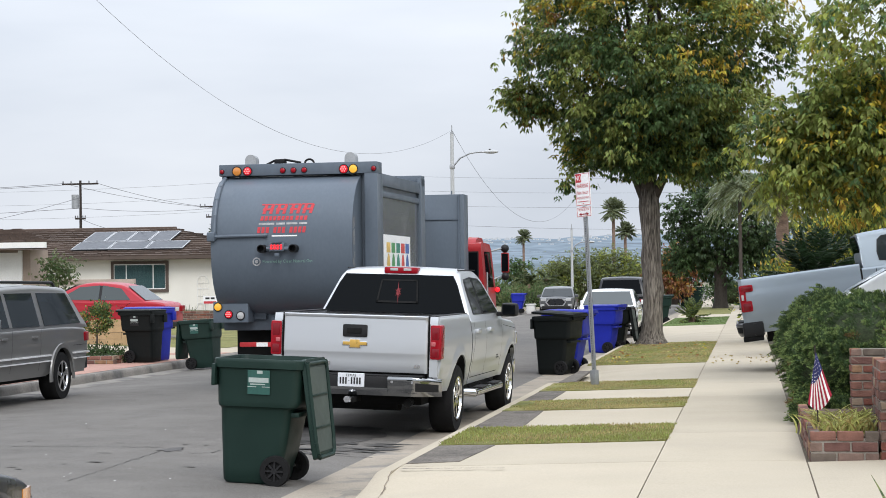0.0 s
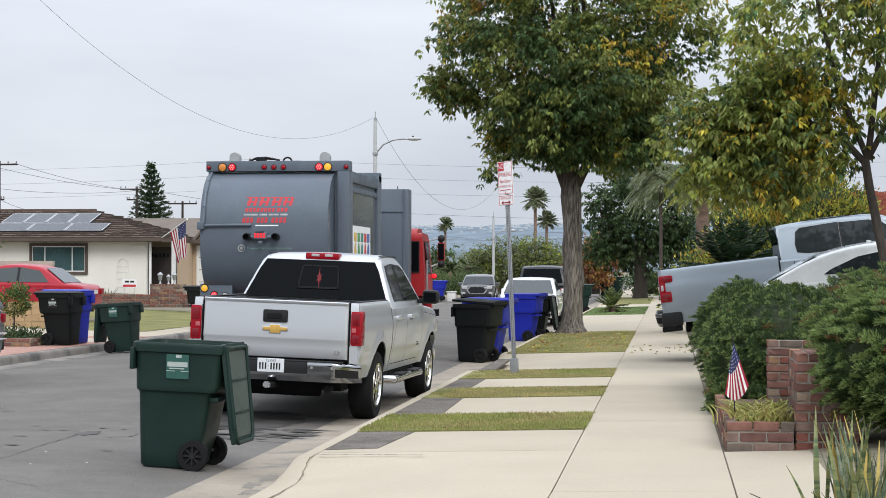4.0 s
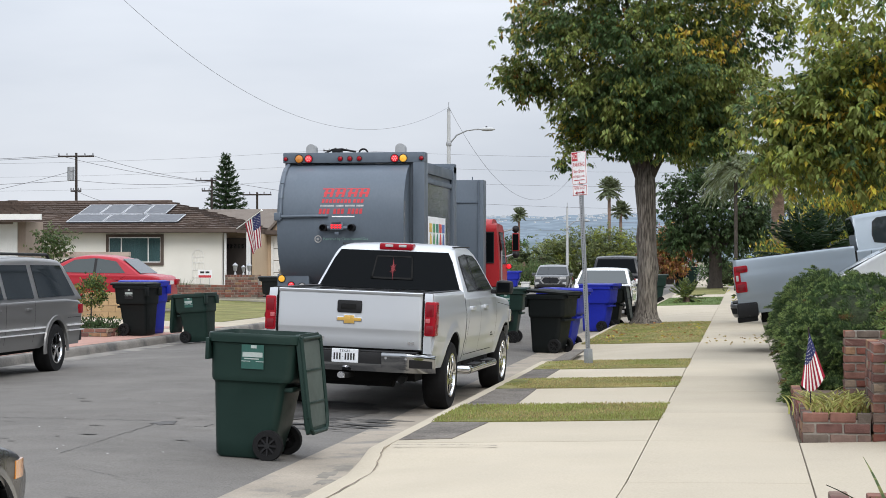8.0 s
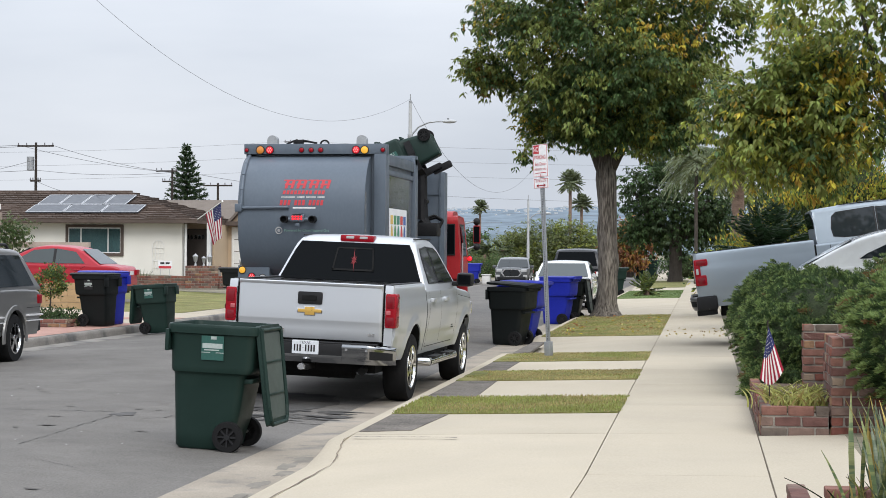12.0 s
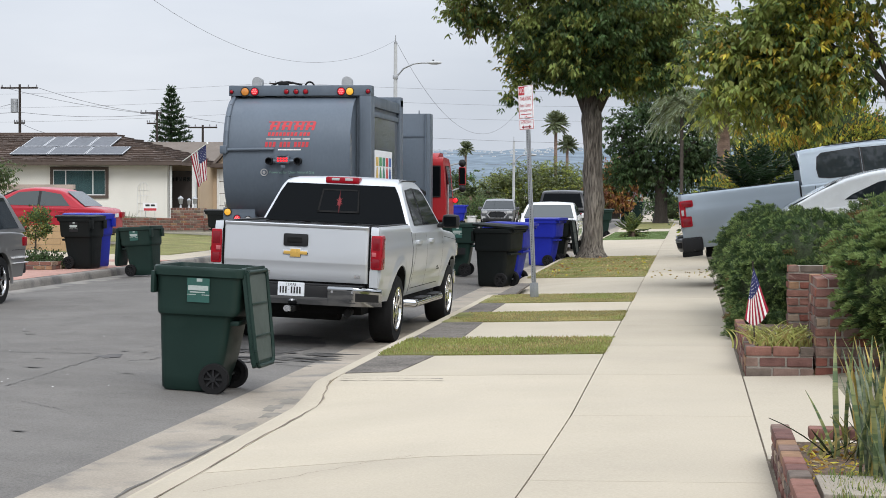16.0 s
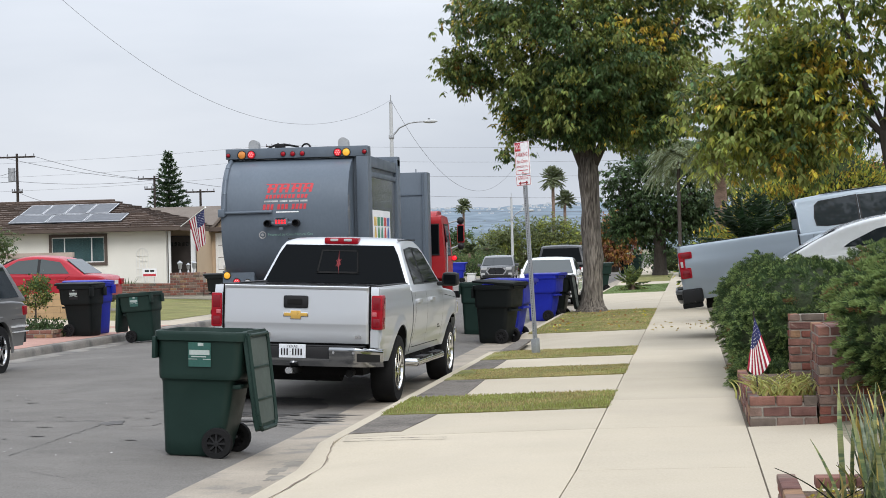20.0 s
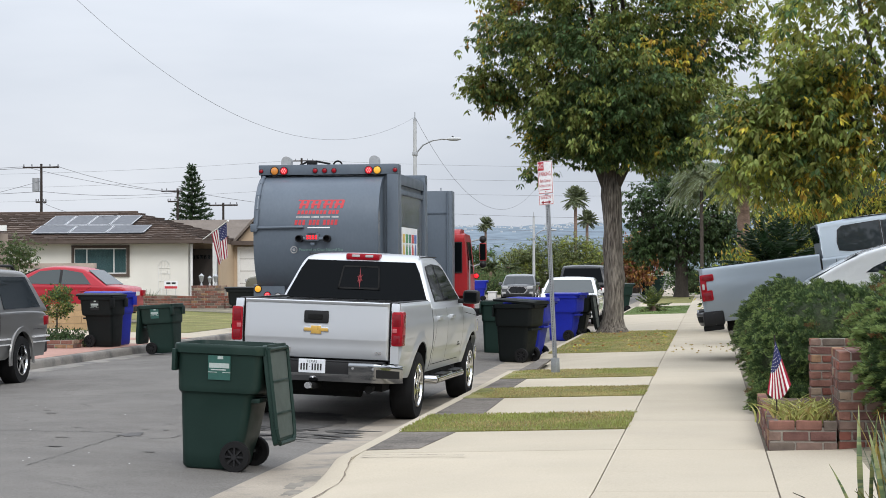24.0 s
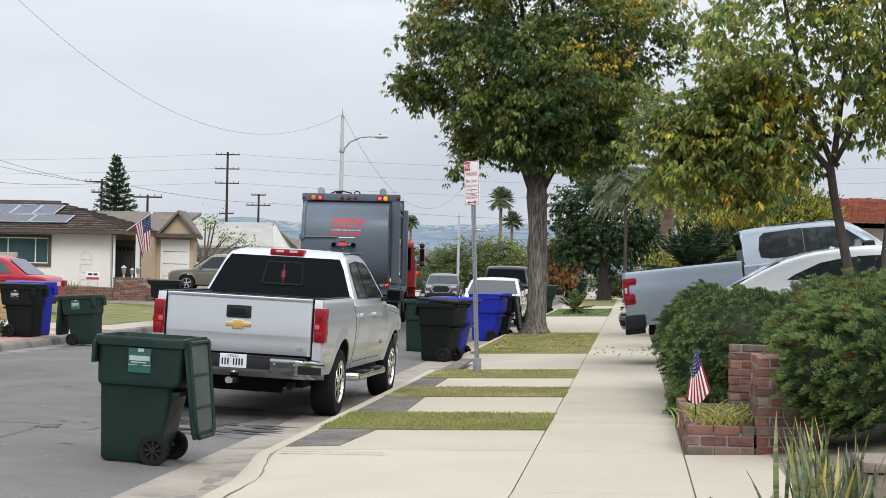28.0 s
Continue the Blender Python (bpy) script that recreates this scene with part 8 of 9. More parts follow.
# two leafy trees, mostly hidden, added for the pickup's side windows to reflect
for i, (x, y, r, hh) in enumerate(((4.4, 96, 3.2, 7.4), (4.2, 72, 1.5, 10.4))):
    tree("shade_tree", (x, y, 0.3), [(0, 0, 0, 0.3), (0, 0, 1.6, 0.24), (0, 0, 3.4, 0.2)], [([(0, 0, 2.6), (-1.0, 0, 4.2), (-1.6, 0.2, 5.6)], 0.14, 0.04), ([(0, 0, 2.6), (0.9, 0.1, 4.2), (1.7, 0.2, 5.4)], 0.14, 0.04)], [(150, (0, 0, hh * 0.6), (r, r * 0.8, hh * 0.38)), (30, (0.4 * r, 0, hh * 0.34), (r * 0.6, 1.2, 0.9))], 0.2, 70, ["leaf", "leaf2", "deepleaf"], (0.5, 0.3, 0.2), "leafy green tree added behind the houses for window reflections", 120 + i, "darkbark", spread=0.42)
# dark tree further along the sidewalk, and its neighbours
tree("street_tree", (-1.5, 102.0, 0.2), [(0, 0, 0, 0.46), (0, 0, 0.4, 0.35), (0, 0, 1.2, 0.32), (0, 0, 2.4, 0.34), (0, 0, 3.0, 0.28)], [([(0, 0, 2), (-1.2, 0, 3.4), (-2.2, 0, 4.8)], 0.3, 0.06), ([(0, 0, 2), (1.2, 0, 3.4), (2.0, 0, 4.8)], 0.3, 0.06)],
     [(260, (0.3, 0, 4.6), (3.1, 2.5, 2.8)), (40, (-1.6, 0, 2.7), (1.2, 1.0, 0.7)), (50, (2.0, 0, 3.2), (1.3, 1.0, 0.8))], 0.19, 80, ["deepleaf", "leaf"], (0.6, 0.4), "dense dark green street tree", 21, "darkbark", spread=0.45)
tree("street_tree", (-4.55, 118.0, 0.2), [(0, 0, 0, 0.3), (0, 0, 1.2, 0.22), (0, 0, 2.4, 0.15)], [], [(120, (0, 0, 2.2), (1.5, 1.3, 1.5))], 0.18, 80, ["rust", "leafo", "leaf2"], (0.6, 0.25, 0.15), "small tree with rust-coloured autumn leaves", 22, "darkbark", spread=0.4)
for i, (x, y, r, hh) in enumerate(((-13.7, 135, 1.5, 2.5), (-11.5, 134, 2.0, 3.35), (-9.2, 133, 2.0, 3.05), (-7.2, 136, 1.7, 2.4))):
    tree("shade_tree", (x, y, 0.0), [(0, 0, 0, 0.3), (0, 0, 1.2, 0.2)], [], [(130, (0, 0, hh * 0.62), (r, 1.6, hh * 0.62))], 0.13, 150, ["hazeleaf", "lime", "leaf2"], (0.62, 0.10, 0.28), "round olive-green tree down the street", 30 + i, "darkbark", spread=0.42)
for i, (x, y, r, hh) in enumerate(((-17.2, 140, 0.75, 3.3), (-15.4, 142, 1.0, 1.5))):
    tree("shade_tree", (x, y, 0.0), [(0, 0, 0, 0.25), (0, 0, 1.2, 0.2)], [], [(70, (0, 0, hh * 0.55), (r, 1.2, hh * 0.5))], 0.3, 34, ["leaf", "hazeleaf"], (0.8, 0.2), "dark tree behind the truck", 40 + i, "darkbark", spread=0.4)
# bare pruned trees and a bush across the street
for i, (x, y, s) in enumerate(((-25.3, 108, 1.0), (-19.6, 118, 0.75))):
    t_ = thing("pruned_tree", (x, y, 0.3), label="hard-pruned tree with pale bare limbs and few leaves", category="tree")
    bm = B()
    limb(bm, [(0, 0, 0), (0.1, 0, 0.9 * s), (0.2, 0, 1.5 * s)], 0.18 * s, 0.13 * s)
    part("trunk", bm, M["bark"], t_, smooth="auto")
    ends = []
    rnd = random.Random(50 + i)
    for k in range(12):
        a = -1.1 + 2.2 * k / 11 + rnd.uniform(-0.1, 0.1)
        ln = (2.4 + rnd.uniform(-0.5, 0.5)) * s
        p1 = (0.2 + 0.5 * ln * math.sin(a), rnd.uniform(-0.3, 0.3), 1.5 * s + 0.45 * ln * math.cos(a))
        p2 = (0.2 + ln * math.sin(a), rnd.uniform(-0.5, 0.5), 1.5 * s + 0.9 * ln * math.cos(a))
        bm = B()
        limb(bm, [(0.2, 0, 1.4 * s), p1, p2], 0.075 * s, 0.03 * s, 6)
        part("limb", bm, M["bark"], t_, smooth="auto")
        ends.append(p2)
    rng = np.random.default_rng(60 + i)
    P = np.concatenate([np.array(e) + rng.normal(size=(46, 3)) * 0.28 for e in ends])
    n = len(P)
    blades("crown", P, rng.normal(size=(n, 3)), rng.uniform(0.12, 0.24, n), np.full(n, 0.05), [M["lime"], M["hazeleaf"]], rng.integers(0, 2, n), t_)
tree("garden_bush", (-22.6, 59.0, 0.5), [(0, 0, 0, 0.06), (0, 0, 1.0, 0.05), (0, 0, 1.4, 0.04)], [], [(70, (0, 0, 1.80), (0.52, 0.42, 0.42))], 0.08, 40, ["leaf", "hazeleaf"], (0.5, 0.5), "grey-green clipped bush by the garage", 70, "darkbark", spread=0.2)
# conifer with even tiers
cf_ = thing("pine_tree", (-31.65, 112, 0.4), label="tall symmetrical conifer with tiers of branches", category="tree")
bm = B()
tube(bm, (0, 0, 0), (0, 0, 7.7), 0.2, 0.02, 8)
part("trunk", bm, M["darkbark"], cf_)
rng = np.random.default_rng(77)
P, D, S = [], [], []
for k in range(17):
    z = 2.3 + 5.4 * k / 16
    rad = 2.05 * (1 - (z - 2.3) / 5.55) + 0.06
    for j in range(9):
        a = 2 * math.pi * j / 9 + k * 0.5
        m = int(14 + 60 * rad)
        t = rng.random(m)
        P.append(np.stack([rad * t * np.cos(a), rad * t * np.sin(a), z - 0.12 + 0.26 * t * t], 1) + rng.normal(size=(m, 3)) * 0.04)
        D.append(np.stack([np.full(m, math.cos(a)), np.full(m, math.sin(a)), np.full(m, 0.35)], 1) + rng.normal(size=(m, 3)) * 0.5)
        S.append(rng.uniform(0.14, 0.28, m))
P, D, S = np.concatenate(P), np.concatenate(D), np.concatenate(S)
blades("crown", P, D, S, S * 0.15, [M["sago"], M["deepleaf"]], rng.integers(0, 2, len(P)), cf_)


def palm(name, loc, h, r, nf, fl, label, seed, droop=0.9, mats=("palmleaf", "hazeleaf"), wide=0.034, trunk_m="palmbark"):
    rng = np.random.default_rng(seed)
    root = thing(name, loc, label=label, category="palm tree")
    if h > 0.05:
        bm = B()
        n = 8
        for i in range(n):
            tube(bm, (0, 0, h * i / n), (0, 0, h * (i + 1) / n), r * (1.12 if i == 0 else 1.0), r * 0.9, 10)
        part("trunk", bm, M[trunk_m], root, smooth="auto")
    for k in range(nf):
        a = 2 * math.pi * k / nf * 2.4 + rng.uniform(-0.2, 0.2)
        el = rng.uniform(-0.5, 1.25) if droop > 0.4 else rng.uniform(-0.75, 1.45)
        m = 46
        t = np.linspace(0.05, 1, m)
        x = fl * t * math.cos(el)
        z = h + fl * t * math.sin(el) - droop * fl * 0.45 * t ** 2
        spine = np.stack([x * math.cos(a), x * math.sin(a), z], 1)
        side = np.array([-math.sin(a), math.cos(a), 0.0])
        P = np.repeat(spine, 2, 0)
        sg = np.tile([1.0, -1.0], m)[:, None]
        D = side * sg + np.repeat(np.gradient(spine, axis=0) / (fl / m), 2, 0) * 0.8 + rng.normal(size=(2 * m, 3)) * 0.12
        D[:, 2] -= 0.2
        S = np.repeat(fl * 0.28 * np.sin(np.pi * np.clip(t * 0.85 + 0.12, 0, 1)), 2)
        blades("frond", P, D, S, np.full(2 * m, wide), [M[mats[0]], M[mats[1]]], rng.integers(0, 2, 2 * m), root)
    return root


M["fan"] = leafmat("fan_palm_leaf", (0.27, 0.31, 0.20), 0.02)
palm("palm_tree", (-9.9, 140, 0.0), 7.1, 0.13, 70, 1.15, "tall slim fan palm down the street", 80, droop=0.35, mats=("fan", "hazeleaf"), wide=0.028)
palm("palm_tree", (-9.17, 142, 0.0), 5.5, 0.12, 56, 0.95, "tall slim fan palm down the street", 81, droop=0.35, mats=("fan", "hazeleaf"), wide=0.028)
palm("palm_tree", (-17.9, 150, 0.0), 5.4, 0.10, 50, 0.8, "slim fan palm behind the truck", 82, droop=0.35, mats=("fan", "hazeleaf"), wide=0.024)
palm("palm_tree", (-13.7, 128, 0.2), 1.7, 0.16, 18, 1.3, "low fan palm behind the truck", 83)
palm("palm_tree", (-14.6, 125, 0.2), 1.4, 0.16, 18, 1.3, "low fan palm behind the truck", 84)
palm("palm_tree", (-0.35, 94, 0.2), 6.3, 0.10, 90, 1.9, "feathery pale green palm hanging over the sidewalk", 85, 1.7, ("fan", "hazeleaf"), 0.02, "darkbark")
palm("palm_tree", (1.2, 66, 0.3), 4.7, 0.24, 60, 1.5, "feathery pale green palm with a reddish trunk", 86, 1.35, ("lime", "hazeleaf"), 0.024)
palm("sago_palm", (-2.05, 69.0, 0.2), 0.2, 0.14, 26, 0.72, "small dark green sago palm on the lawn", 87, 0.05, ("palmleaf", "leaf2"), 0.02)
palm("sago_palm", (1.25, 37.8, 0.90), 0.86, 0.2, 48, 1.2, "dark green sago palm behind the grey pickup", 88, 0.25, ("sago", "sago"), 0.02)
palm("sago_palm", (3.35, 24.4, 1.0), 0.3, 0.18, 22, 0.85, "dark green sago palm beside the hedge", 89, 0.5, ("palmleaf", "sago"), 0.016)


def bush(name, loc, crowns, size, per, mats, weights, label, seed, up=0.6, spread=0.16, width=0.12, core=None, category="shrub", bend=0.0, outb=1.0, fill=0.82, plume=0.0, sweep=None, tipped=0.0):
    """Shrub of sprays over a solid inner mass, coloured dark like the shaded depth between them. plume: length of its
    sprays; sweep: way in which they lean; tipped: share of light needles at their ends.
    """
    rng = np.random.default_rng(seed)
    root = thing(name, loc, label=label, category=category)
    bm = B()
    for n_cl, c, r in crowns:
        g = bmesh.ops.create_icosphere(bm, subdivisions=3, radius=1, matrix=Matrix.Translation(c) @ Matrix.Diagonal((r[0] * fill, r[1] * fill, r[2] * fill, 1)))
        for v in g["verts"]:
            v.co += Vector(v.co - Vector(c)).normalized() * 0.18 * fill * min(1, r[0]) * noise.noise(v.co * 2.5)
    part("inner_mass", bm, M[core or "darkfoliage"], root, smooth=True)
    P, D, S, I = [], [], [], []
    for n_cl, c, r in crowns:
        C, out = crown_points(rng, n_cl, c, r, 0.86, 0.16)
        for q0, o in zip(C, out):
            k = int(per * rng.uniform(0.7, 1.3))
            lean = rng.normal(size=3) * 0.35
            d = o * 0.8 * outb + lean + rng.normal(size=(k, 3)) * 0.22
            d[:, 2] += up
            base = rng.choice(len(mats), p=np.array(weights) / sum(weights))
            kind_ = np.where(rng.random(k) < 0.7, base, rng.integers(0, min(2, len(mats)), k))
            if plume:
                ax = o * 0.8 * outb + lean * 0.8 + np.array([0, 0, up])
                ax /= np.linalg.norm(ax)
                if sweep is not None:
                    ax = ax * 0.55 + np.array(sweep)
                    ax /= np.linalg.norm(ax)
                flat_ = np.cross(ax, o + rng.normal(size=3) * 0.3)
                flat_ /= np.linalg.norm(flat_) + 1e-9
                tt = rng.random(k)
                ln = plume * rng.uniform(0.6, 1.3)
                # flat feathery spray: side twigs off a stem that arches over
                sg = np.where(rng.random(k) < 0.5, 1.0, -1.0) * rng.random(k)
                half = spread * (1.15 - tt)
                q = q0 - ax * 0.08 + ax[None] * (tt * ln)[:, None] + flat_[None] * (sg * half * 1.6)[:, None] + rng.normal(size=(k, 3)) * (half * 0.35)[:, None]
                q[:, 2] -= 0.35 * ln * tt ** 2
                P.append(q)
                d = ax[None] + flat_[None] * (sg * 0.9)[:, None] + rng.normal(size=(k, 3)) * 0.25
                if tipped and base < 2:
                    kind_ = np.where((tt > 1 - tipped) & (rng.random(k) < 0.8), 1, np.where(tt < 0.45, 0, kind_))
            else:
                P.append(q0 + rng.normal(size=(k, 3)) * spread)
            D.append(d)
            S.append(size * rng.uniform(0.5, 1.3, k))
            I.append(kind_)
    P, D, S, I = [np.concatenate(v) for v in (P, D, S, I)]
    blades("foliage", P, D, S, S * width, [M[m] for m in mats], I, root, bend=bend, seed=seed)
    return root


# dark leaf colour; as inner mass it has the shade between sprays painted in
M["darkfoliage"] = mat("dark_foliage", (0.026, 0.036, 0.014), 0.95, var=0.4, scale=6, gvar=0.5, grain=40, bump=0.8, bscale=40)
M["deadjun"] = leafmat("dead_juniper", (0.20, 0.10, 0.045), 0.02)
jm = ["juniper", "juniper2", "deadjun"]
fine = dict(spread=0.034, width=0.10, tipped=0.3, outb=0.9)
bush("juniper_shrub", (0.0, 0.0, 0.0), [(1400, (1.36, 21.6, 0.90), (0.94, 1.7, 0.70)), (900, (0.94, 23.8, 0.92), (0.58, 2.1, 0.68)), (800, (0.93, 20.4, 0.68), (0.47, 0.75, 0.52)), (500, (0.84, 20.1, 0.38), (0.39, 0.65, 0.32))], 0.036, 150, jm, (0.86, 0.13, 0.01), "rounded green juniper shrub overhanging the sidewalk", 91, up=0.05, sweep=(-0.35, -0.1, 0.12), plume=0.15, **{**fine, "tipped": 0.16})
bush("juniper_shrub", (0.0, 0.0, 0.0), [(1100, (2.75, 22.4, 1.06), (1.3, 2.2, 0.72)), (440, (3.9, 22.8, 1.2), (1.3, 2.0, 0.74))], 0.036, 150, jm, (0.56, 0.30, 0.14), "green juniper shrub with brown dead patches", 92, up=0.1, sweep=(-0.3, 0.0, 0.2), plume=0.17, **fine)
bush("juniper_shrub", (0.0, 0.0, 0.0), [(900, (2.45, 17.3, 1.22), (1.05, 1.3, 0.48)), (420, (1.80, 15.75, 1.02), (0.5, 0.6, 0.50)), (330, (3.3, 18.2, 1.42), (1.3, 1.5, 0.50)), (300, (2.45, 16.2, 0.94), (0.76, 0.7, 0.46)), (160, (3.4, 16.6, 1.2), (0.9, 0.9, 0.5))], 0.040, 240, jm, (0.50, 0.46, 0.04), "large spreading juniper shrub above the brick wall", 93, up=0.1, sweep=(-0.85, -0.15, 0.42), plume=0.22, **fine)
# clipped yellow-green shrubs behind the driveway
bush("croton_shrub", (2.6, 44.0, 0.9), [(170, (0, 0, 1.1), (1.5, 1.0, 1.2)), (110, (0.95, 0, 2.15), (0.95, 0.7, 0.8))], 0.10, 95, ["lime", "leafy", "leaf"], (0.42, 0.22, 0.36), "yellow and green variegated shrub behind the driveway", 94, spread=0.17, width=0.26, core="darkfoliage")
bush("croton_shrub", (1.0, 46, 0.7), [(90, (0, 0, 0.6), (0.9, 0.8, 0.7))], 0.13, 60, ["lime", "leafy", "leaf"], (0.25, 0.1, 0.65), "yellow and green variegated shrub beside the sidewalk", 95, spread=0.2, width=0.2)
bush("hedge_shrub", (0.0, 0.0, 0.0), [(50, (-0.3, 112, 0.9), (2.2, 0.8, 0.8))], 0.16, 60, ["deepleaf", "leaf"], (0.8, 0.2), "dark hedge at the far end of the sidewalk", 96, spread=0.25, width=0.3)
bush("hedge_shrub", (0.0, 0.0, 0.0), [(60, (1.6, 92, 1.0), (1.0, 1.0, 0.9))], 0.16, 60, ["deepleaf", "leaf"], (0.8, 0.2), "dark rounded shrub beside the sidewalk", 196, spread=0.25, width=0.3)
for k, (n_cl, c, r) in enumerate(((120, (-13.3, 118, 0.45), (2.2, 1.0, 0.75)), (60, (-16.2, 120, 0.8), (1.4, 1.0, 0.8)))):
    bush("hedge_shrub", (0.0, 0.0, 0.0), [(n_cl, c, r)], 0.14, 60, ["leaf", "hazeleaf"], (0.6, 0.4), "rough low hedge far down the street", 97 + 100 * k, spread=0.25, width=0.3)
# rose standard and flower bed across the street
bush("rose_tree", (-13.55, 37.6, 0.3), [(95, (0, 0, 0.74), (0.25, 0.24, 0.23)), (20, (0.12, 0, 0.98), (0.12, 0.12, 0.1))], 0.055, 20, ["leaf", "leaf2", "leafo"], (0.72, 0.2, 0.08), "standard rose tree with a thin stem and red blooms", 98, spread=0.06, width=0.35, category="tree", fill=0.15)
stem = bpy.data.objects["rose_tree"]
bm = B()
tube(bm, (0, 0, -0.1), (0, 0, 0.66), 0.018, seg=8)
part("stem", bm, M["darkbark"], stem)
M["petal"] = mat("rose_red", (0.30, 0.03, 0.045), 0.6, var=0.2)
rnd = random.Random(12)
for k in range(9):
    bm = B()
    a, e = rnd.uniform(0, 6.28), rnd.uniform(-0.5, 1.2)
    bmesh.ops.create_icosphere(bm, subdivisions=1, radius=0.035, matrix=Matrix.Translation((0.27 * math.cos(a) * math.cos(e), 0.27 * math.sin(a) * math.cos(e), 0.78 + 0.24 * math.sin(e))))
    part("bloom", bm, M["petal"], stem)
brick_wall("brick_planter", -14.35, -12.95, 36.9, 38.3, 0.155, 0.33, "low curved red brick planter across the street", course=0.088, length=0.25, faces="fr", cap=False)
bush("flower_bed", (-13.6, 37.5, 0.3), [(70, (-0.2, 0, 0.0), (0.5, 0.5, 0.12)), (40, (0.35, 0.1, 0.0), (0.3, 0.4, 0.11))], 0.06, 24, ["deepleaf", "leaf", "leafo"], (0.6, 0.35, 0.05), "low leafy flower bed in the brick planter", 99, spread=0.08, width=0.3, fill=0.6)
tagged(stem, "standard rose tree with a thin stem and red blooms")

# ---- brick planters by the sidewalk ----
brick_wall("brick_planter", 0.485, 1.06, 15.9, 19.4, 0.205, 0.475, "low weathered red brick planter beside the sidewalk", course=0.09, length=0.225, faces="fl", cap=False, core=0.41)
bm = B()
box(bm, 0.56, 1.04, 15.98, 19.4, 0.22, 0.42)
tagged(link("planter_soil", bm, M["soil"]), "dry brown soil in the brick planter", "soil", kind="structure")
brick_wall("brick_pier", 1.065, 1.60, 15.93, 16.9, 0.22, 1.05, "tall weathered brick pier at the end of the planter", course=0.083, length=0.225, faces="fl")
brick_wall("brick_wall", 0.98, 2.1, 18.7, 18.95, 0.25, 1.06, "brick retaining wall behind the planter", course=0.083, length=0.225, faces="fl")
brick_wall("brick_planter", 0.485, 1.30, 7.6, 10.85, 0.19, 0.40, "low red brick planter with worn coping bricks", course=0.07, length=0.22, faces="l", cap=False, core=0.33)
bm = B()
box(bm, 0.60, 1.30, 7.6, 10.75, 0.2, 0.345)
tagged(link("planter_soil", bm, M["soil"]), "brown soil and dry litter in the planter", "soil", kind="structure")
cop = thing("planter_coping", (0, 0, 0), label="row of worn coping bricks on the planter's edge", category="coping")
rnd = random.Random(6)
for k in range(14):
    y = 7.7 + 0.228 * k
    bm = B()
    box(bm, 0.478, 0.585, y, y + 0.212, 0.375, 0.43 + rnd.uniform(-0.004, 0.006), bev=0.012)
    part("coping_brick", bm, M["brick"], cop)
for k in range(3):
    bm = B()
    box(bm, 0.69 + 0.225 * k, 0.90 + 0.225 * k, 10.72, 10.88, 0.36, 0.425, bev=0.012)
    part("coping_brick", bm, M["brick"], cop)
bl = thing("block_pillar", (0, 0, 0), label="brown-grey block pillar with a flat cap", category="pillar")
wall_part(bl, "pillar", 1.22, 1.75, 9.75, 10.25, 0.15, 0.74, M["greyblock"], bev=0.012)
wall_part(bl, "cap", 1.20, 1.77, 9.73, 10.27, 0.745, 0.80, M["greyblock"], bev=0.012)
bm = B()
box(bm, 0.62, 0.95, 8.6, 9.2, 0.3, 0.39, bev=0.01)
tagged(link("paving_slab", bm, M["gutter"], smooth="auto"), "grey stepping slab in the planter", "slab")


def strap_plant(name, loc, n, h, w, mats, label, seed, spread=0.3, bend=0.4, seg=6, category="plant", lean=0.25):
    """Clump of long leaves, each one bent strip."""
    rnd = random.Random(seed)
    root = thing(name, loc, label=label, category=category)
    for k in range(n):
        bm = B()
        a = rnd.uniform(0, 6.28)
        x, y = rnd.gauss(0, spread), rnd.gauss(0, spread)
        hh = h * rnd.uniform(0.55, 1.15)
        ww = w * rnd.uniform(0.7, 1.2)
        tx, ty = lean * rnd.gauss(0, 1), lean * rnd.gauss(0, 1)
        px, py = math.cos(a), math.sin(a)
        prev = None
        for i in range(seg + 1):
            t = i / seg
            c = Vector((x + tx * hh * t + bend * hh * t * t * math.cos(a + 1.5), y + ty * hh * t + bend * hh * t * t * math.sin(a + 1.5), hh * (t - 0.35 * bend * t * t)))
            s = ww * (1 - t ** 3) * (0.7 + 0.6 * t if t < 0.5 else 1.0) + 0.001
            cur = [bm.verts.new(c + Vector((px * s, py * s, 0))), bm.verts.new(c + Vector((0, 0, -0.004)) + Vector((-py, px, 0)) * s * 0.3), bm.verts.new(c - Vector((px * s, py * s, 0)))]
            if prev:
                bm.faces.new((prev[0], prev[1], cur[1], cur[0]))
                bm.faces.new((prev[1], prev[2], cur[2], cur[1]))
            prev = cur
        part("leaf", bm, M[mats[min(len(mats) - 1, int(rnd.random() * len(mats)))]], root, smooth=True)
    return root


M["spider"] = leafmat("striped_leaf", (0.50, 0.52, 0.17), 0.02, 0.3)
M["spider2"] = leafmat("dry_strap_leaf", (0.36, 0.30, 0.10), 0.02, 0.3)
M["snake"] = mat("snake_plant_leaf", (0.15, 0.175, 0.115), 0.45, var=0.12, scale=5, gvar=0.1, c2=(0.075, 0.105, 0.06), c2at=(0.42, 0.6), c2scale=9, stretch=(0.4, 0.4, 3.0))
M["snake3"] = mat("pale_snake_leaf", (0.20, 0.22, 0.09), 0.45, var=0.15, scale=5, gvar=0.1, c2=(0.09, 0.13, 0.06), c2at=(0.48, 0.54), c2scale=9, stretch=(0.4, 0.4, 3.0))
M["snakey"] = mat("snake_plant_yellow", (0.42, 0.32, 0.09), 0.5, var=0.2, scale=5)
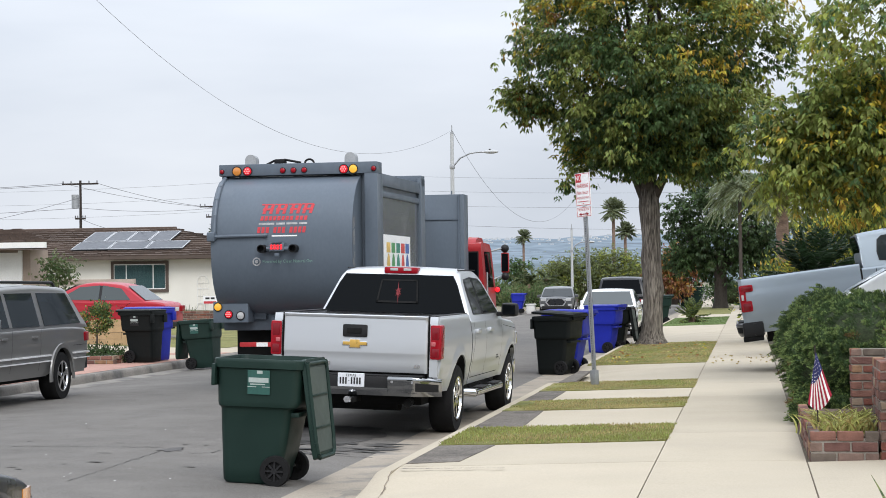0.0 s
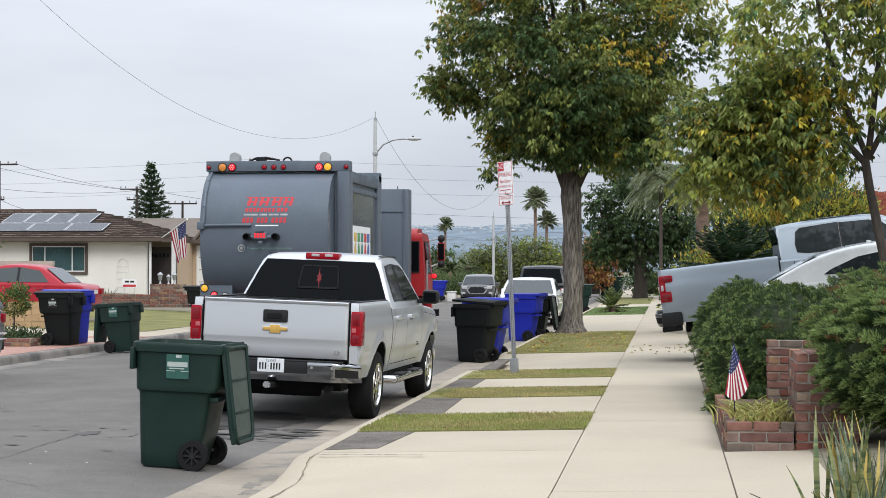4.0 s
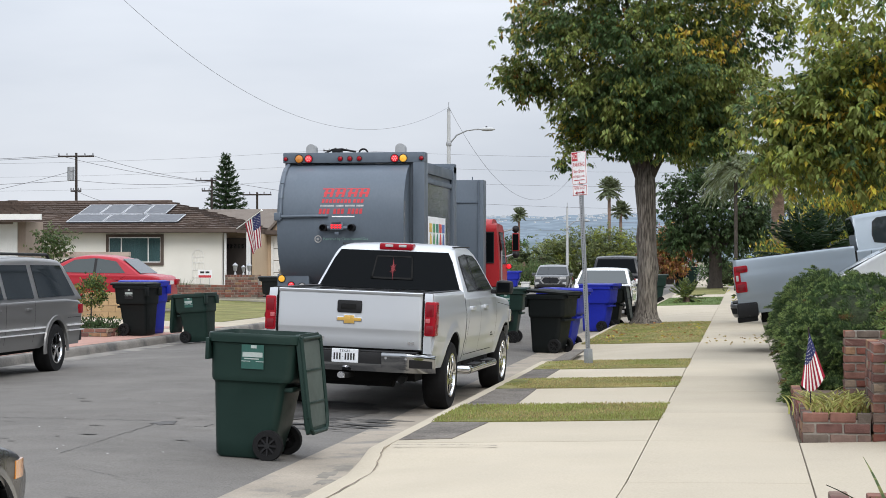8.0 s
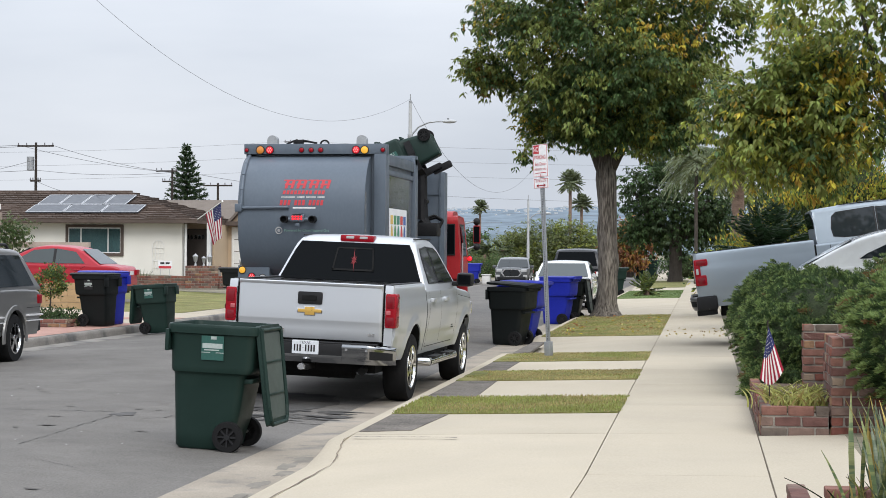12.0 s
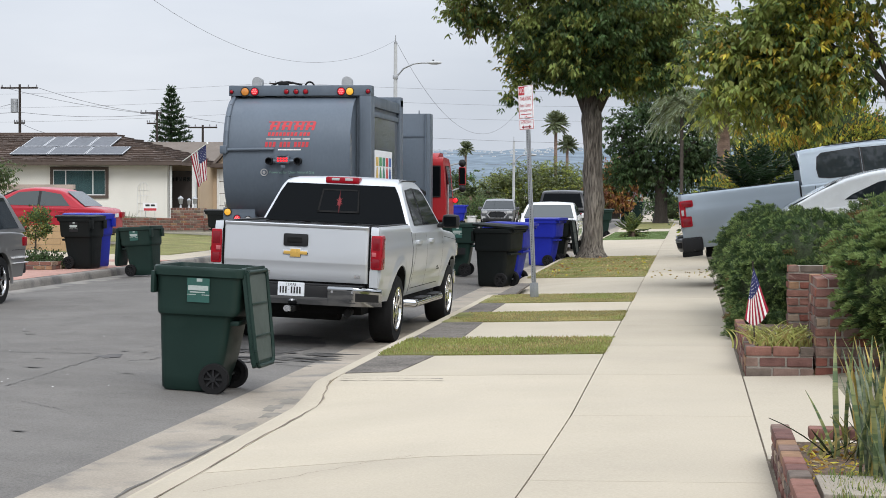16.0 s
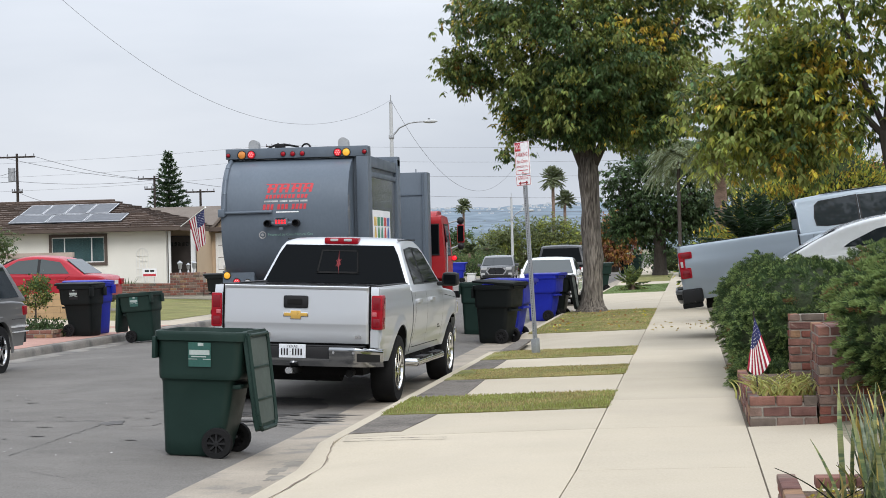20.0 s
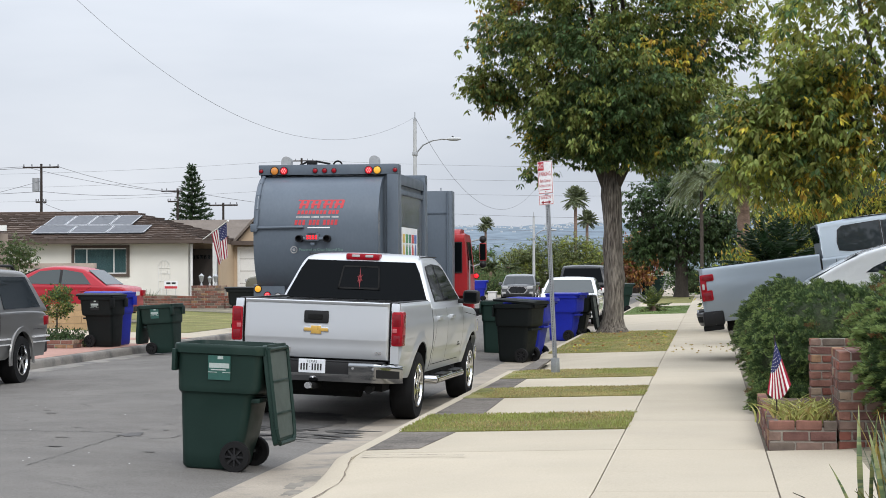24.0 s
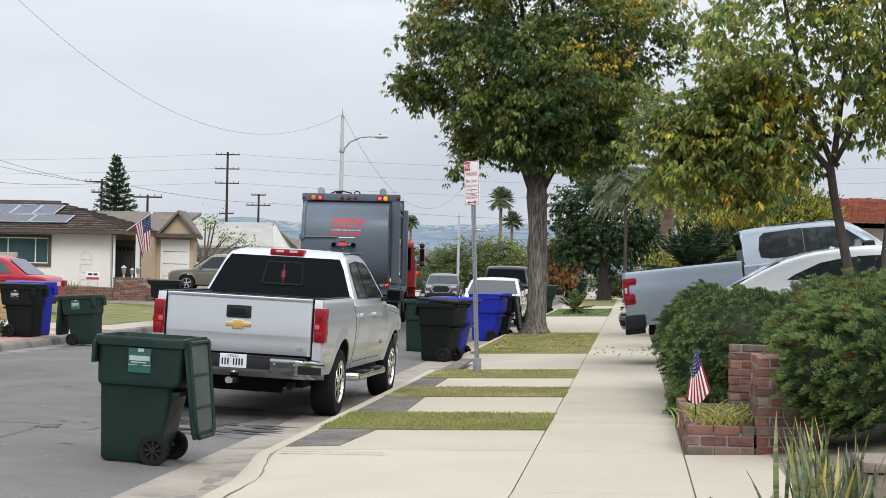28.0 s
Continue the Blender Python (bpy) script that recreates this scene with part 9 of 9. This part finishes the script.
strap_plant("spider_plant", (0.82, 16.30, 0.42), 120, 0.23, 0.012, ["spider", "spider", "spider2", "grassb"], "striped spider plant spilling over the planter", 5, 0.15, 0.8, lean=0.32)
strap_plant("spider_plant", (0.86, 16.85, 0.42), 90, 0.24, 0.012, ["spider", "spider2", "grassb"], "striped spider plant spilling over the planter", 6, 0.14, 0.8, lean=0.32)
strap_plant("snake_plant", (1.03, 10.1, 0.34), 84, 0.62, 0.0145, ["snake", "snake3", "snake", "snake3", "snakey"], "tall mottled snake plant with yellow edges", 7, 0.10, 0.16, lean=0.14)
strap_plant("snake_plant", (1.02, 9.3, 0.34), 60, 0.54, 0.0145, ["snake", "snake3", "snake", "snake3", "snakey"], "tall mottled snake plant with yellow edges", 8, 0.12, 0.16, lean=0.15)
strap_plant("spider_plant", (0.80, 10.1, 0.34), 22, 0.26, 0.009, ["darkfoliage", "spider2", "grassb"], "withered strap leaves at the planter's edge", 9, 0.08, 0.5, lean=0.5)
n = 2600
x, y = grng.uniform(0.66, 1.3, n), grng.uniform(7.7, 9.3, n)
blades("grass", np.stack([x, y, np.full(n, 0.34)], 1), np.stack([grng.normal(0, 0.4, n), grng.normal(0, 0.4, n), np.ones(n)], 1), grng.uniform(0.04, 0.10, n), np.full(n, 0.004), [M["grassb"], M["greenlawn"]], grng.integers(0, 2, n), label="short green grass in the planter", category="grass")
n = 500
x, y = grng.uniform(0.62, 1.2, n), grng.uniform(9.0, 10.7, n)
blades("leaf_litter", np.stack([x, y, np.full(n, 0.35)], 1), np.stack([grng.normal(0, 1, n), grng.normal(0, 1, n), np.full(n, 0.15)], 1), grng.uniform(0.03, 0.07, n), np.full(n, 0.008), [M["straw"], M["leafy"], M["leafo"]], grng.integers(0, 3, n), label="dry straw-coloured leaf litter on the soil", category="leaves")
# small flag stuck in the planter
sf_ = thing("small_flag", (0.575, 16.3, 0.42), label="small striped flag on a wooden stick in the planter", category="flag", ry=-1.5)
bm = B()
tube(bm, (0, 0, -0.05), (0.0, 0, 0.74), 0.006, seg=6)
tube(bm, (0.0, 0, 0.74), (0.0, 0, 0.755), 0.009, seg=6)
part("stick", bm, M["wood"], sf_)
stripes_flag(sf_, 0.40, 0.26, lambda u, v: Vector((0.006 - 0.03 * v, 0, 0.70 - 0.16 * v)).lerp(Vector((0.125 - 0.205 * v, -0.03, 0.33 - 0.09 * math.sin(math.pi * v) - 0.07 * v)), u) + Vector((0, -0.012 - 0.025 * math.sin(9 * v) * u, 0)), 0.40, 13)

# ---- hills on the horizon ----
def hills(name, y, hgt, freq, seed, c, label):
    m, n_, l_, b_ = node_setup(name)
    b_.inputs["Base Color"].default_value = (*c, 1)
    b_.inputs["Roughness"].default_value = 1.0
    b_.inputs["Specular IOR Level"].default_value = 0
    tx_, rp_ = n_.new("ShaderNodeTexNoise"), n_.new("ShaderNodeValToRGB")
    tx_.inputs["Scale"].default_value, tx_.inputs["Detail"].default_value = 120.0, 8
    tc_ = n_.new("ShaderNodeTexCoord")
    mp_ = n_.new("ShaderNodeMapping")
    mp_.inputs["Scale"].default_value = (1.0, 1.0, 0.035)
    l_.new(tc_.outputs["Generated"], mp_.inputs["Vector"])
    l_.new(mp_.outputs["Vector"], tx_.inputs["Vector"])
    # distance haze is put into this colour, which glows by itself
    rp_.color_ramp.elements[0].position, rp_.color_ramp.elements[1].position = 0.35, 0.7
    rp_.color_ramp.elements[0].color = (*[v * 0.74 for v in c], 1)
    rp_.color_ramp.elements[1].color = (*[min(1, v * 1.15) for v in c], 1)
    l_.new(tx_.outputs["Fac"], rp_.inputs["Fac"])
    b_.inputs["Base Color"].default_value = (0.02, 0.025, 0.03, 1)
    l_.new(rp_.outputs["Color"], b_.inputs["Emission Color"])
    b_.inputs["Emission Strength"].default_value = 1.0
    bm = B()
    xs = [-1800 + 24 * i for i in range(150)]
    prev = None
    for x in xs:
        far_l = min(1.0, max(0.0, (x + 800) / 240))
        top = hgt * (0.30 + 0.70 * far_l) * (0.72 + 0.5 * noise.noise(Vector((x * freq, seed, 0))) + 0.12 * noise.noise(Vector((x * freq * 5, seed, 3))) + 0.03 * noise.noise(Vector((x * freq * 30, seed, 3))))
        cur = [bm.verts.new((x, y - 120, -5)), bm.verts.new((x, y - 40, top * 0.62)), bm.verts.new((x, y, top)), bm.verts.new((x, y + 200, -5))]
        if prev:
            for i in range(3):
                bm.faces.new((prev[i], cur[i], cur[i + 1], prev[i + 1]))
        prev = cur
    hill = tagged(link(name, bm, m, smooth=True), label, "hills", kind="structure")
    if hgt > 50:
        bm = B()
        rnd = random.Random(21)
        for k in range(240):
            x = -520 + 620 * rnd.random()
            top = hgt * (0.72 + 0.5 * noise.noise(Vector((x * freq, seed, 0))) + 0.12 * noise.noise(Vector((x * freq * 5, seed, 3))))
            z, w = top * (1.0 - 0.14 * rnd.random() ** 2), rnd.uniform(1.2, 4.5)
            box(bm, x, x + w, y - 42 - rnd.random() * 6, y - 30, z - 1, z + rnd.uniform(0.0, 0.9))
        # haze over the far walls is put into their glowing colour
        pale, _, _, pb = node_setup("haze_tinted_walls")
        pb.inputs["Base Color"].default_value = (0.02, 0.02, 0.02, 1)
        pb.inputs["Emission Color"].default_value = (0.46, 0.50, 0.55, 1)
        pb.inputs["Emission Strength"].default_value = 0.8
        tagged(link("backdrop_houses", bm, pale), "pale houses along the ridge, haze put into their colour", "houses", kind="stuff")
    return hill


hills("backdrop_hills", 2600, 97, 0.0016, 3.0, (0.255, 0.325, 0.41), "wooded hills on the horizon, blue haze put into their colour")
hills("backdrop_hills", 1800, 34, 0.0022, 9.0, (0.195, 0.255, 0.30), "lower hills, blue-green haze put into their colour")

strap_plant("agave", (-20.9, 68.0, left_z(-20.9, 68.0) - 0.02), 26, 0.62, 0.035, ["palmleaf", "hazeleaf"], "small spiky green plant behind the brick wall", 15, 0.05, 0.15, lean=0.55)


# ---- parked cars ----
def arch_trim(parent, s, x, ax, z, r0, wide, material, label):
    """Moulding round a wheel opening."""
    bm = B()
    prev = None
    for k in range(25):
        a = radians(-8 + 196 * k / 24)
        c_, n_ = Vector((s * x, ax, z)), Vector((0, math.cos(a), math.sin(a)))
        cur = [bm.verts.new(c_ + n_ * r0), bm.verts.new(c_ + n_ * (r0 + 0.004) + Vector((s * 0.03, 0, 0))), bm.verts.new(c_ + n_ * (r0 + wide) + Vector((s * 0.026, 0, 0))), bm.verts.new(c_ + n_ * (r0 + wide + 0.012))]
        if prev:
            for i in range(3):
                bm.faces.new((prev[i], prev[i + 1], cur[i + 1], cur[i]))
        prev = cur
    part("arch_trim", bm, material, parent, label, smooth="auto")


def sedan(name, loc, rz, paint, label, L=4.65, W=1.80, H=1.45, late=False, **kw):
    kw.setdefault("tumble", 0.36)
    s = H / 1.45
    zb = 0.93 * s
    cabin = [(0.62, zb - 0.02), (1.30, 1.38 * s), (1.75, 1.43 * s), (2.3, 1.44 * s), (2.75, 1.37 * s), (3.6, zb - 0.02)]
    hood = [(L, 0.45), (L - 0.02, 0.66 * s), (L - 0.25, 0.76 * s), (3.55, zb - 0.01), (0.62, zb + 0.02), (0.12, zb - 0.01), (0.02, 0.8 * s), (0.0, 0.45)]
    wins = [[(2.05, zb + 0.03), (2.05, 1.37 * s), (2.65, 1.31 * s), (3.25, zb + 0.03)], [(1.1, zb + 0.05), (1.4, 1.29 * s), (1.97, 1.37 * s), (1.97, zb + 0.03)]]
    rear = ((0.68, zb + 0.03), (1.255, 1.352 * s))
    if late:
        # long sloping tail
        cabin = [(0.28, zb - 0.02), (0.80, 1.17 * s), (1.25, 1.33 * s), (1.7, 1.41 * s), (2.3, 1.44 * s), (2.8, 1.42 * s), (3.15, 1.36 * s), (3.75, zb - 0.02)]
        wins = [[(2.3, zb + 0.05), (2.3, 1.31 * s), (2.95, 1.29 * s), (3.45, zb + 0.05)], [(1.22, zb + 0.10), (1.34, zb + 0.17), (1.75, 1.25 * s), (2.22, 1.31 * s), (2.22, zb + 0.05)]]
        rear = ((0.40, zb + 0.04), (1.15, 1.285 * s))
    return common_car(name, loc, rz, L, W, zb, 0.24, cabin, hood, 0.325, (0.98, L - 0.93), paint, label, wins, rear=rear, front=((3.5, zb + 0.04), (2.8, 1.33 * s)), **kw)


def suv(name, loc, rz, paint, label, L=4.5, W=1.86, H=1.68, back=0.25, **kw):
    zb = 0.60 * H
    cabin = [(0.10, zb - 0.02), (0.18, zb + 0.15), (0.18 + back, H - 0.08), (0.65, H - 0.02), (1.8, H), (2.5, H - 0.06), (3.35, zb - 0.02)]
    hood = [(L, 0.5), (L - 0.02, 0.80), (L - 0.2, 0.93), (3.3, zb - 0.01), (0.08, zb), (0.0, 0.85), (0.0, 0.5)]
    wins = [[(1.95, zb + 0.03), (1.95, H - 0.12), (2.45, H - 0.15), (3.05, zb + 0.03)], [(1.05, zb + 0.03), (1.05, H - 0.12), (1.87, H - 0.12), (1.87, zb + 0.03)], [(0.35, zb + 0.05), (0.52, H - 0.13), (0.97, H - 0.12), (0.97, zb + 0.03)]]
    return common_car(name, loc, rz, L, W, zb, 0.30, cabin, hood, 0.36, (0.85, L - 0.92), paint, label, wins, rear=((0.17, zb + 0.1), (0.14 + back, H - 0.12)), front=((3.28, zb + 0.04), (2.58, H - 0.13)), category="suv", nose_z=0.82, **kw)


sedan("white_sedan", (-4.27, 56.8, 0.03), 0, M["whitecar"], "white sedan parked at the kerb, seen from behind", H=1.46, glassm="paleglass")
suv("black_suv", (-4.72, 70.0, 0.03), 0, M["blackcar"], "dark grey suv parked ahead of a white sedan", L=5.0, W=1.98, H=1.85, glassm="tint")
hy = suv("compact_suv", (-9.92, 100.0, 0.03), 182, M["greycar"], "dark grey compact suv parked facing down the street", L=4.45, W=1.82, H=1.44, glassm="carglass")
hexa = [(-0.34, 0.82), (-0.50, 0.66), (-0.36, 0.48), (0.36, 0.48), (0.50, 0.66), (0.34, 0.82)]
for name_, k_, y_, m_, lab in (("grille_frame", 1.10, 4.47, "chrome", "chrome six-sided grille frame"), ("grille", 0.93, 4.485, "blackcar", "dark grille")):
    bm = B()
    a_, b_ = [[bm.verts.new((x * k_, y, 0.65 + (z - 0.65) * k_)) for x, z in hexa] for y in (y_, 4.30)]
    bm.faces.new(a_)
    for i in range(6):
        bm.faces.new((a_[i], b_[i], b_[(i + 1) % 6], a_[(i + 1) % 6]))
    bmesh.ops.recalc_face_normals(bm, faces=bm.faces)
    part(name_, bm, M[m_], hy, lab)
for s in (1, -1):
    bm = B()
    box(bm, s * 0.60, s * 0.80, 4.30, 4.40, 0.42, 0.56, bev=0.02)
    part("fog_lamp", bm, M["clearlens"], hy, smooth="auto")
sedan("red_sedan", (-16.35, 52.0, left_z(-18, 52) + 0.03), 90, M["redcar"], "red sedan parked in the driveway across the street", H=1.50, rx=1.5, glassm="paleglass")
suv("olive_suv", (-16.7, 84.5, 0.5), 97, M["olivecar"], "olive-grey suv parked before a garage", H=1.7)
SH, SB = 1.77, 1.13
sub = common_car("large_suv", (-11.38, 28.55, 0.02), 180, 5.6, 1.96, SB, 0.40,
                 [(0.06, SB - 0.02), (0.12, SB + 0.06), (0.55, SH - 0.10), (0.72, SH - 0.03), (2.0, SH), (3.3, SH - 0.03), (3.75, SH - 0.10), (4.4, SB - 0.02)],
                 [(5.6, 0.6), (5.58, 0.95), (5.45, 1.06), (4.35, SB - 0.01), (0.10, SB + 0.01), (0.0, SB - 0.2), (0.0, 0.6)], 0.375, (1.22, 4.55), M["pewter"],
                 "pewter grey full-size suv parked across the street",
                 [[(3.28, SB + 0.03), (3.28, SH - 0.13), (3.62, SH - 0.15), (4.15, SB + 0.03)], [(2.12, SB + 0.03), (2.12, SH - 0.12), (3.15, SH - 0.12), (3.15, SB + 0.03)], [(0.38, SB + 0.04), (0.72, SH - 0.13), (1.92, SH - 0.12), (1.92, SB + 0.03)]],
                 rear=((0.13, SB + 0.1), (0.5, SH - 0.14)), front=((4.3, SB + 0.04), (3.82, SH - 0.14)), category="suv", tumble_dark=False, taper=0.02, nose_z=0.9, rim_m=M["chrome"], glassm="carglass", ww=0.26)
for z, t in ((0.70, 0.022), (0.62, 0.016)):
    for y0, y1 in ((0.08, 0.72), (1.72, 4.0)):
        bm = B()
        box(bm, -1.0, -0.94, y0, y1, z, z + t)
        part("side_trim", bm, M["palemould"], sub, "pale side moulding")
for s in (1, -1):
    bm = B()
    path_tube(bm, [(s * 0.66, 0.75, SH - 0.02), (s * 0.66, 0.85, SH + 0.04), (s * 0.66, 3.3, SH + 0.05), (s * 0.66, 3.45, SH - 0.02)], 0.022)
    part("roof_rail", bm, M["trim"], sub)
for s in (1, -1):
    for ax in (1.22, 4.55):
        arch_trim(sub, s, 0.962, ax, 0.375, 0.432, 0.07, M["pewter"], "flared wheel arch moulding")
bm = B()
box(bm, -0.9, 0.9, -0.09, 0.12, 0.44, 0.62, bev=0.03)
part("rear_bumper", bm, M["trim"], sub, smooth="auto")
blk = sedan("black_sedan", (-4.40, 4.47, 0.02), 0, M["blackcar"], "black sedan parked at the kerb", L=4.8, H=1.45, nose_z=0.62, taper=0.16, lamp_in=0.12)
for s in (1, -1):
    bm = B()
    a_, b_ = [[bm.verts.new((s * x, y, z)) for x, y in ((0.80, 4.30), (0.846, 4.31), (0.838, 4.40), (0.818, 4.48), (0.77, 4.50))] for z in (0.645, 0.735)]
    bm.faces.new(a_)
    bm.faces.new(b_[::-1])
    for k in range(5):
        bm.faces.new((a_[k], b_[k], b_[(k + 1) % 5], a_[(k + 1) % 5]))
    bmesh.ops.recalc_face_normals(bm, faces=bm.faces)
    part("side_marker", bm, M["amberlens"], blk, "amber side marker lamp", smooth="auto")
    arch_trim(blk, s, 0.855, 3.87, 0.325, 0.40, 0.045, M["greycar"], "dark grey wheel arch moulding")
wsed = sedan("white_sedan", (1.22, 29.5, 0.53), -90, M["whitecar"], "white sedan parked on the sloping driveway behind the hedge", H=1.46, rx=5.5, late=True)
bm = B()
prism(bm, [(1.98, 1.37), (2.22, 1.40), (2.12, 1.455), (2.02, 1.50), (1.985, 1.495)], -0.014, 0.014)
part("roof_fin", bm, M["whitecar"], wsed, "white shark-fin aerial")
gp = pickup("pickup_truck", (-0.05, 32.0, 0.285), -90, M["steelblue"], "blue-grey crew-cab pickup truck backed towards the sidewalk", rx=7.0, hero=False, bumper_m="trim")
gp.scale = (1.05, 1.05, 1.06)
# box by the far kerb
bm = B()
box(bm, -11.62, -11.16, 98.2, 98.6, 0.06, 0.52, bev=0.05)
box(bm, -11.66, -11.12, 98.16, 98.64, 0.52, 0.58, bev=0.02)
tagged(link("storage_box", bm, M["white"], smooth="auto"), "white lidded box standing beside the blue cart", "box")


# ---- what moves ----
REST = (-6.695, 31.9)
ARM_Y = 38.4


def motions():
    """Truck pulls up, its arm drags, lifts, empties and sets down a cart, then it drives off."""
    walk(truck, [(t, pose(x, y, 0.0, 0, 0, r)) for t, x, y, r in (
        (0.0, -6.81, 28.02, -1.56), (0.5, -6.75, 29.14, -0.78), (1.0, -6.71, 29.88, -0.32), (1.5, -6.70, 30.34, -0.09), (2.0, -6.695, 30.66, -0.05), (2.5, -6.69, 30.93, -0.03),
        (3.0, -6.69, 31.25, 0.0), (3.5, -6.69, 31.5, 0.0), (5.0, *REST, 0.0), (23.3, *REST, 0.0), (24.0, -6.67, 32.5, 0.5), (24.5, -6.62, 33.6, 1.3), (25.0, -6.55, 35.4, 2.3),
        (25.5, -6.61, 37.33, 3.27), (26.0, -6.63, 38.9, 3.9), (26.5, -6.65, 40.4, 4.7), (27.0, -6.72, 42.1, 5.0), (27.5, -6.95, 44.6, 5.1), (28.0, -7.20, 47.4, 5.2))])
    # cart while held: seconds, centre x and z, lean towards the truck, boom angle
    held = ((6.0, -3.75, 0.55, 0, -40), (6.3, -4.35, 0.56, 0, -48), (6.6, -4.72, 0.57, 0, -55), (7.0, -4.80, 0.57, 0, -58), (9.0, -4.78, 0.60, 1, -62), (9.2, -4.73, 0.95, 4, -70),
            (9.4, -4.64, 1.16, 9, -60), (9.6, -4.38, 1.38, 15, -49), (9.8, -4.27, 1.71, 24, -33), (10.1, -4.17, 2.16, 32, -12), (10.4, -4.18, 2.52, 39, 0), (10.8, -4.41, 3.02, 55, 28),
            (11.2, -4.84, 3.45, 73, 56), (11.6, -5.50, 3.78, 94, 84), (12.0, -6.05, 3.88, 116, 96), (12.3, -6.42, 3.80, 134, 104), (12.6, -6.70, 3.62, 148, 110), (13.4, -6.85, 3.50, 156, 114),
            (14.0, -6.45, 3.72, 138, 106), (14.3, -5.80, 3.78, 110, 92), (14.5, -5.27, 3.66, 88, 78), (14.6, -4.90, 3.45, 75, 58), (14.7, -4.60, 3.08, 61, 36), (14.8, -4.38, 2.68, 46, 10),
            (15.0, -4.18, 2.16, 25, -12), (15.2, -4.30, 1.63, 10, -38), (15.4, -4.58, 1.22, 3, -55), (15.6, -4.72, 0.92, 0, -66), (15.8, -4.74, 0.72, 0, -68), (16.0, -4.68, 0.60, 0, -64),
            (16.4, -4.62, 0.55, 0, -58), (16.7, -4.35, 0.55, 0, -50), (17.0, -4.22, 0.55, 0, -44))

    def spot(cx, cz, lean, dx, dz):
        a = radians(lean)
        return cx + dx * math.cos(a) - dz * math.sin(a), cz + dx * math.sin(a) + dz * math.cos(a)

    rows = [(t, pose(*[(x, ARM_Y, z) for x, z in [spot(cx, cz, lean, 0, -0.55)]][0], 0, -lean, 0)) for t, cx, cz, lean, _ in held]
    walk(lifted_cart, [(0.0, rows[0][1])] + rows + [(28.0, rows[-1][1])])
    arm = [(t, *spot(cx, cz, lean, -0.54, -0.03), lean, boom_a) for t, cx, cz, lean, boom_a in held]
    stow = (-5.42, 0.85, 0, -12)
    arm = [(0.0, *stow), (4.3, *stow), (5.0, -4.75, 0.8, 0, -55), (5.5, -4.35, 0.55, 0, -42)] + arm + [(17.6, -4.9, 0.7, 0, -55), (18.6, *stow), (28.0, *stow)]
    grip, lift, slide = [], [], []
    for t, px, pz, lean, b in arm:
        lx, ly, a = px - REST[0], ARM_Y - REST[1], radians(b)
        sx, sz = lx - 1.16 * math.cos(a), pz - 1.16 * math.sin(a)
        grip.append((t, pose(lx, ly, pz, 0, -lean, 0)))
        lift.append((t, pose(sx, ly, sz, 0, -b, 0)))
        slide.append((t, pose(sx, ly, sz)))
    walk(gripper, grip)
    walk(boom, lift)
    walk(carriage, slide)
    lid = ((0.0, 0), (11.6, 0), (12.0, 10), (12.5, 24), (13.0, 60), (13.4, 85), (14.5, 90), (14.7, 107), (14.9, 126), (15.0, 145), (15.1, 175), (15.2, 215), (15.3, 240), (15.5, 258), (16.0, 262), (28.0, 262))
    walk(lifted_lid, [(t, pose(0.405 + 0.05 * min(a, 90) / 90, 0, 1.12 - 0.025 * min(a, 90) / 90, 0, a, 0)) for t, a in lid])


motions()
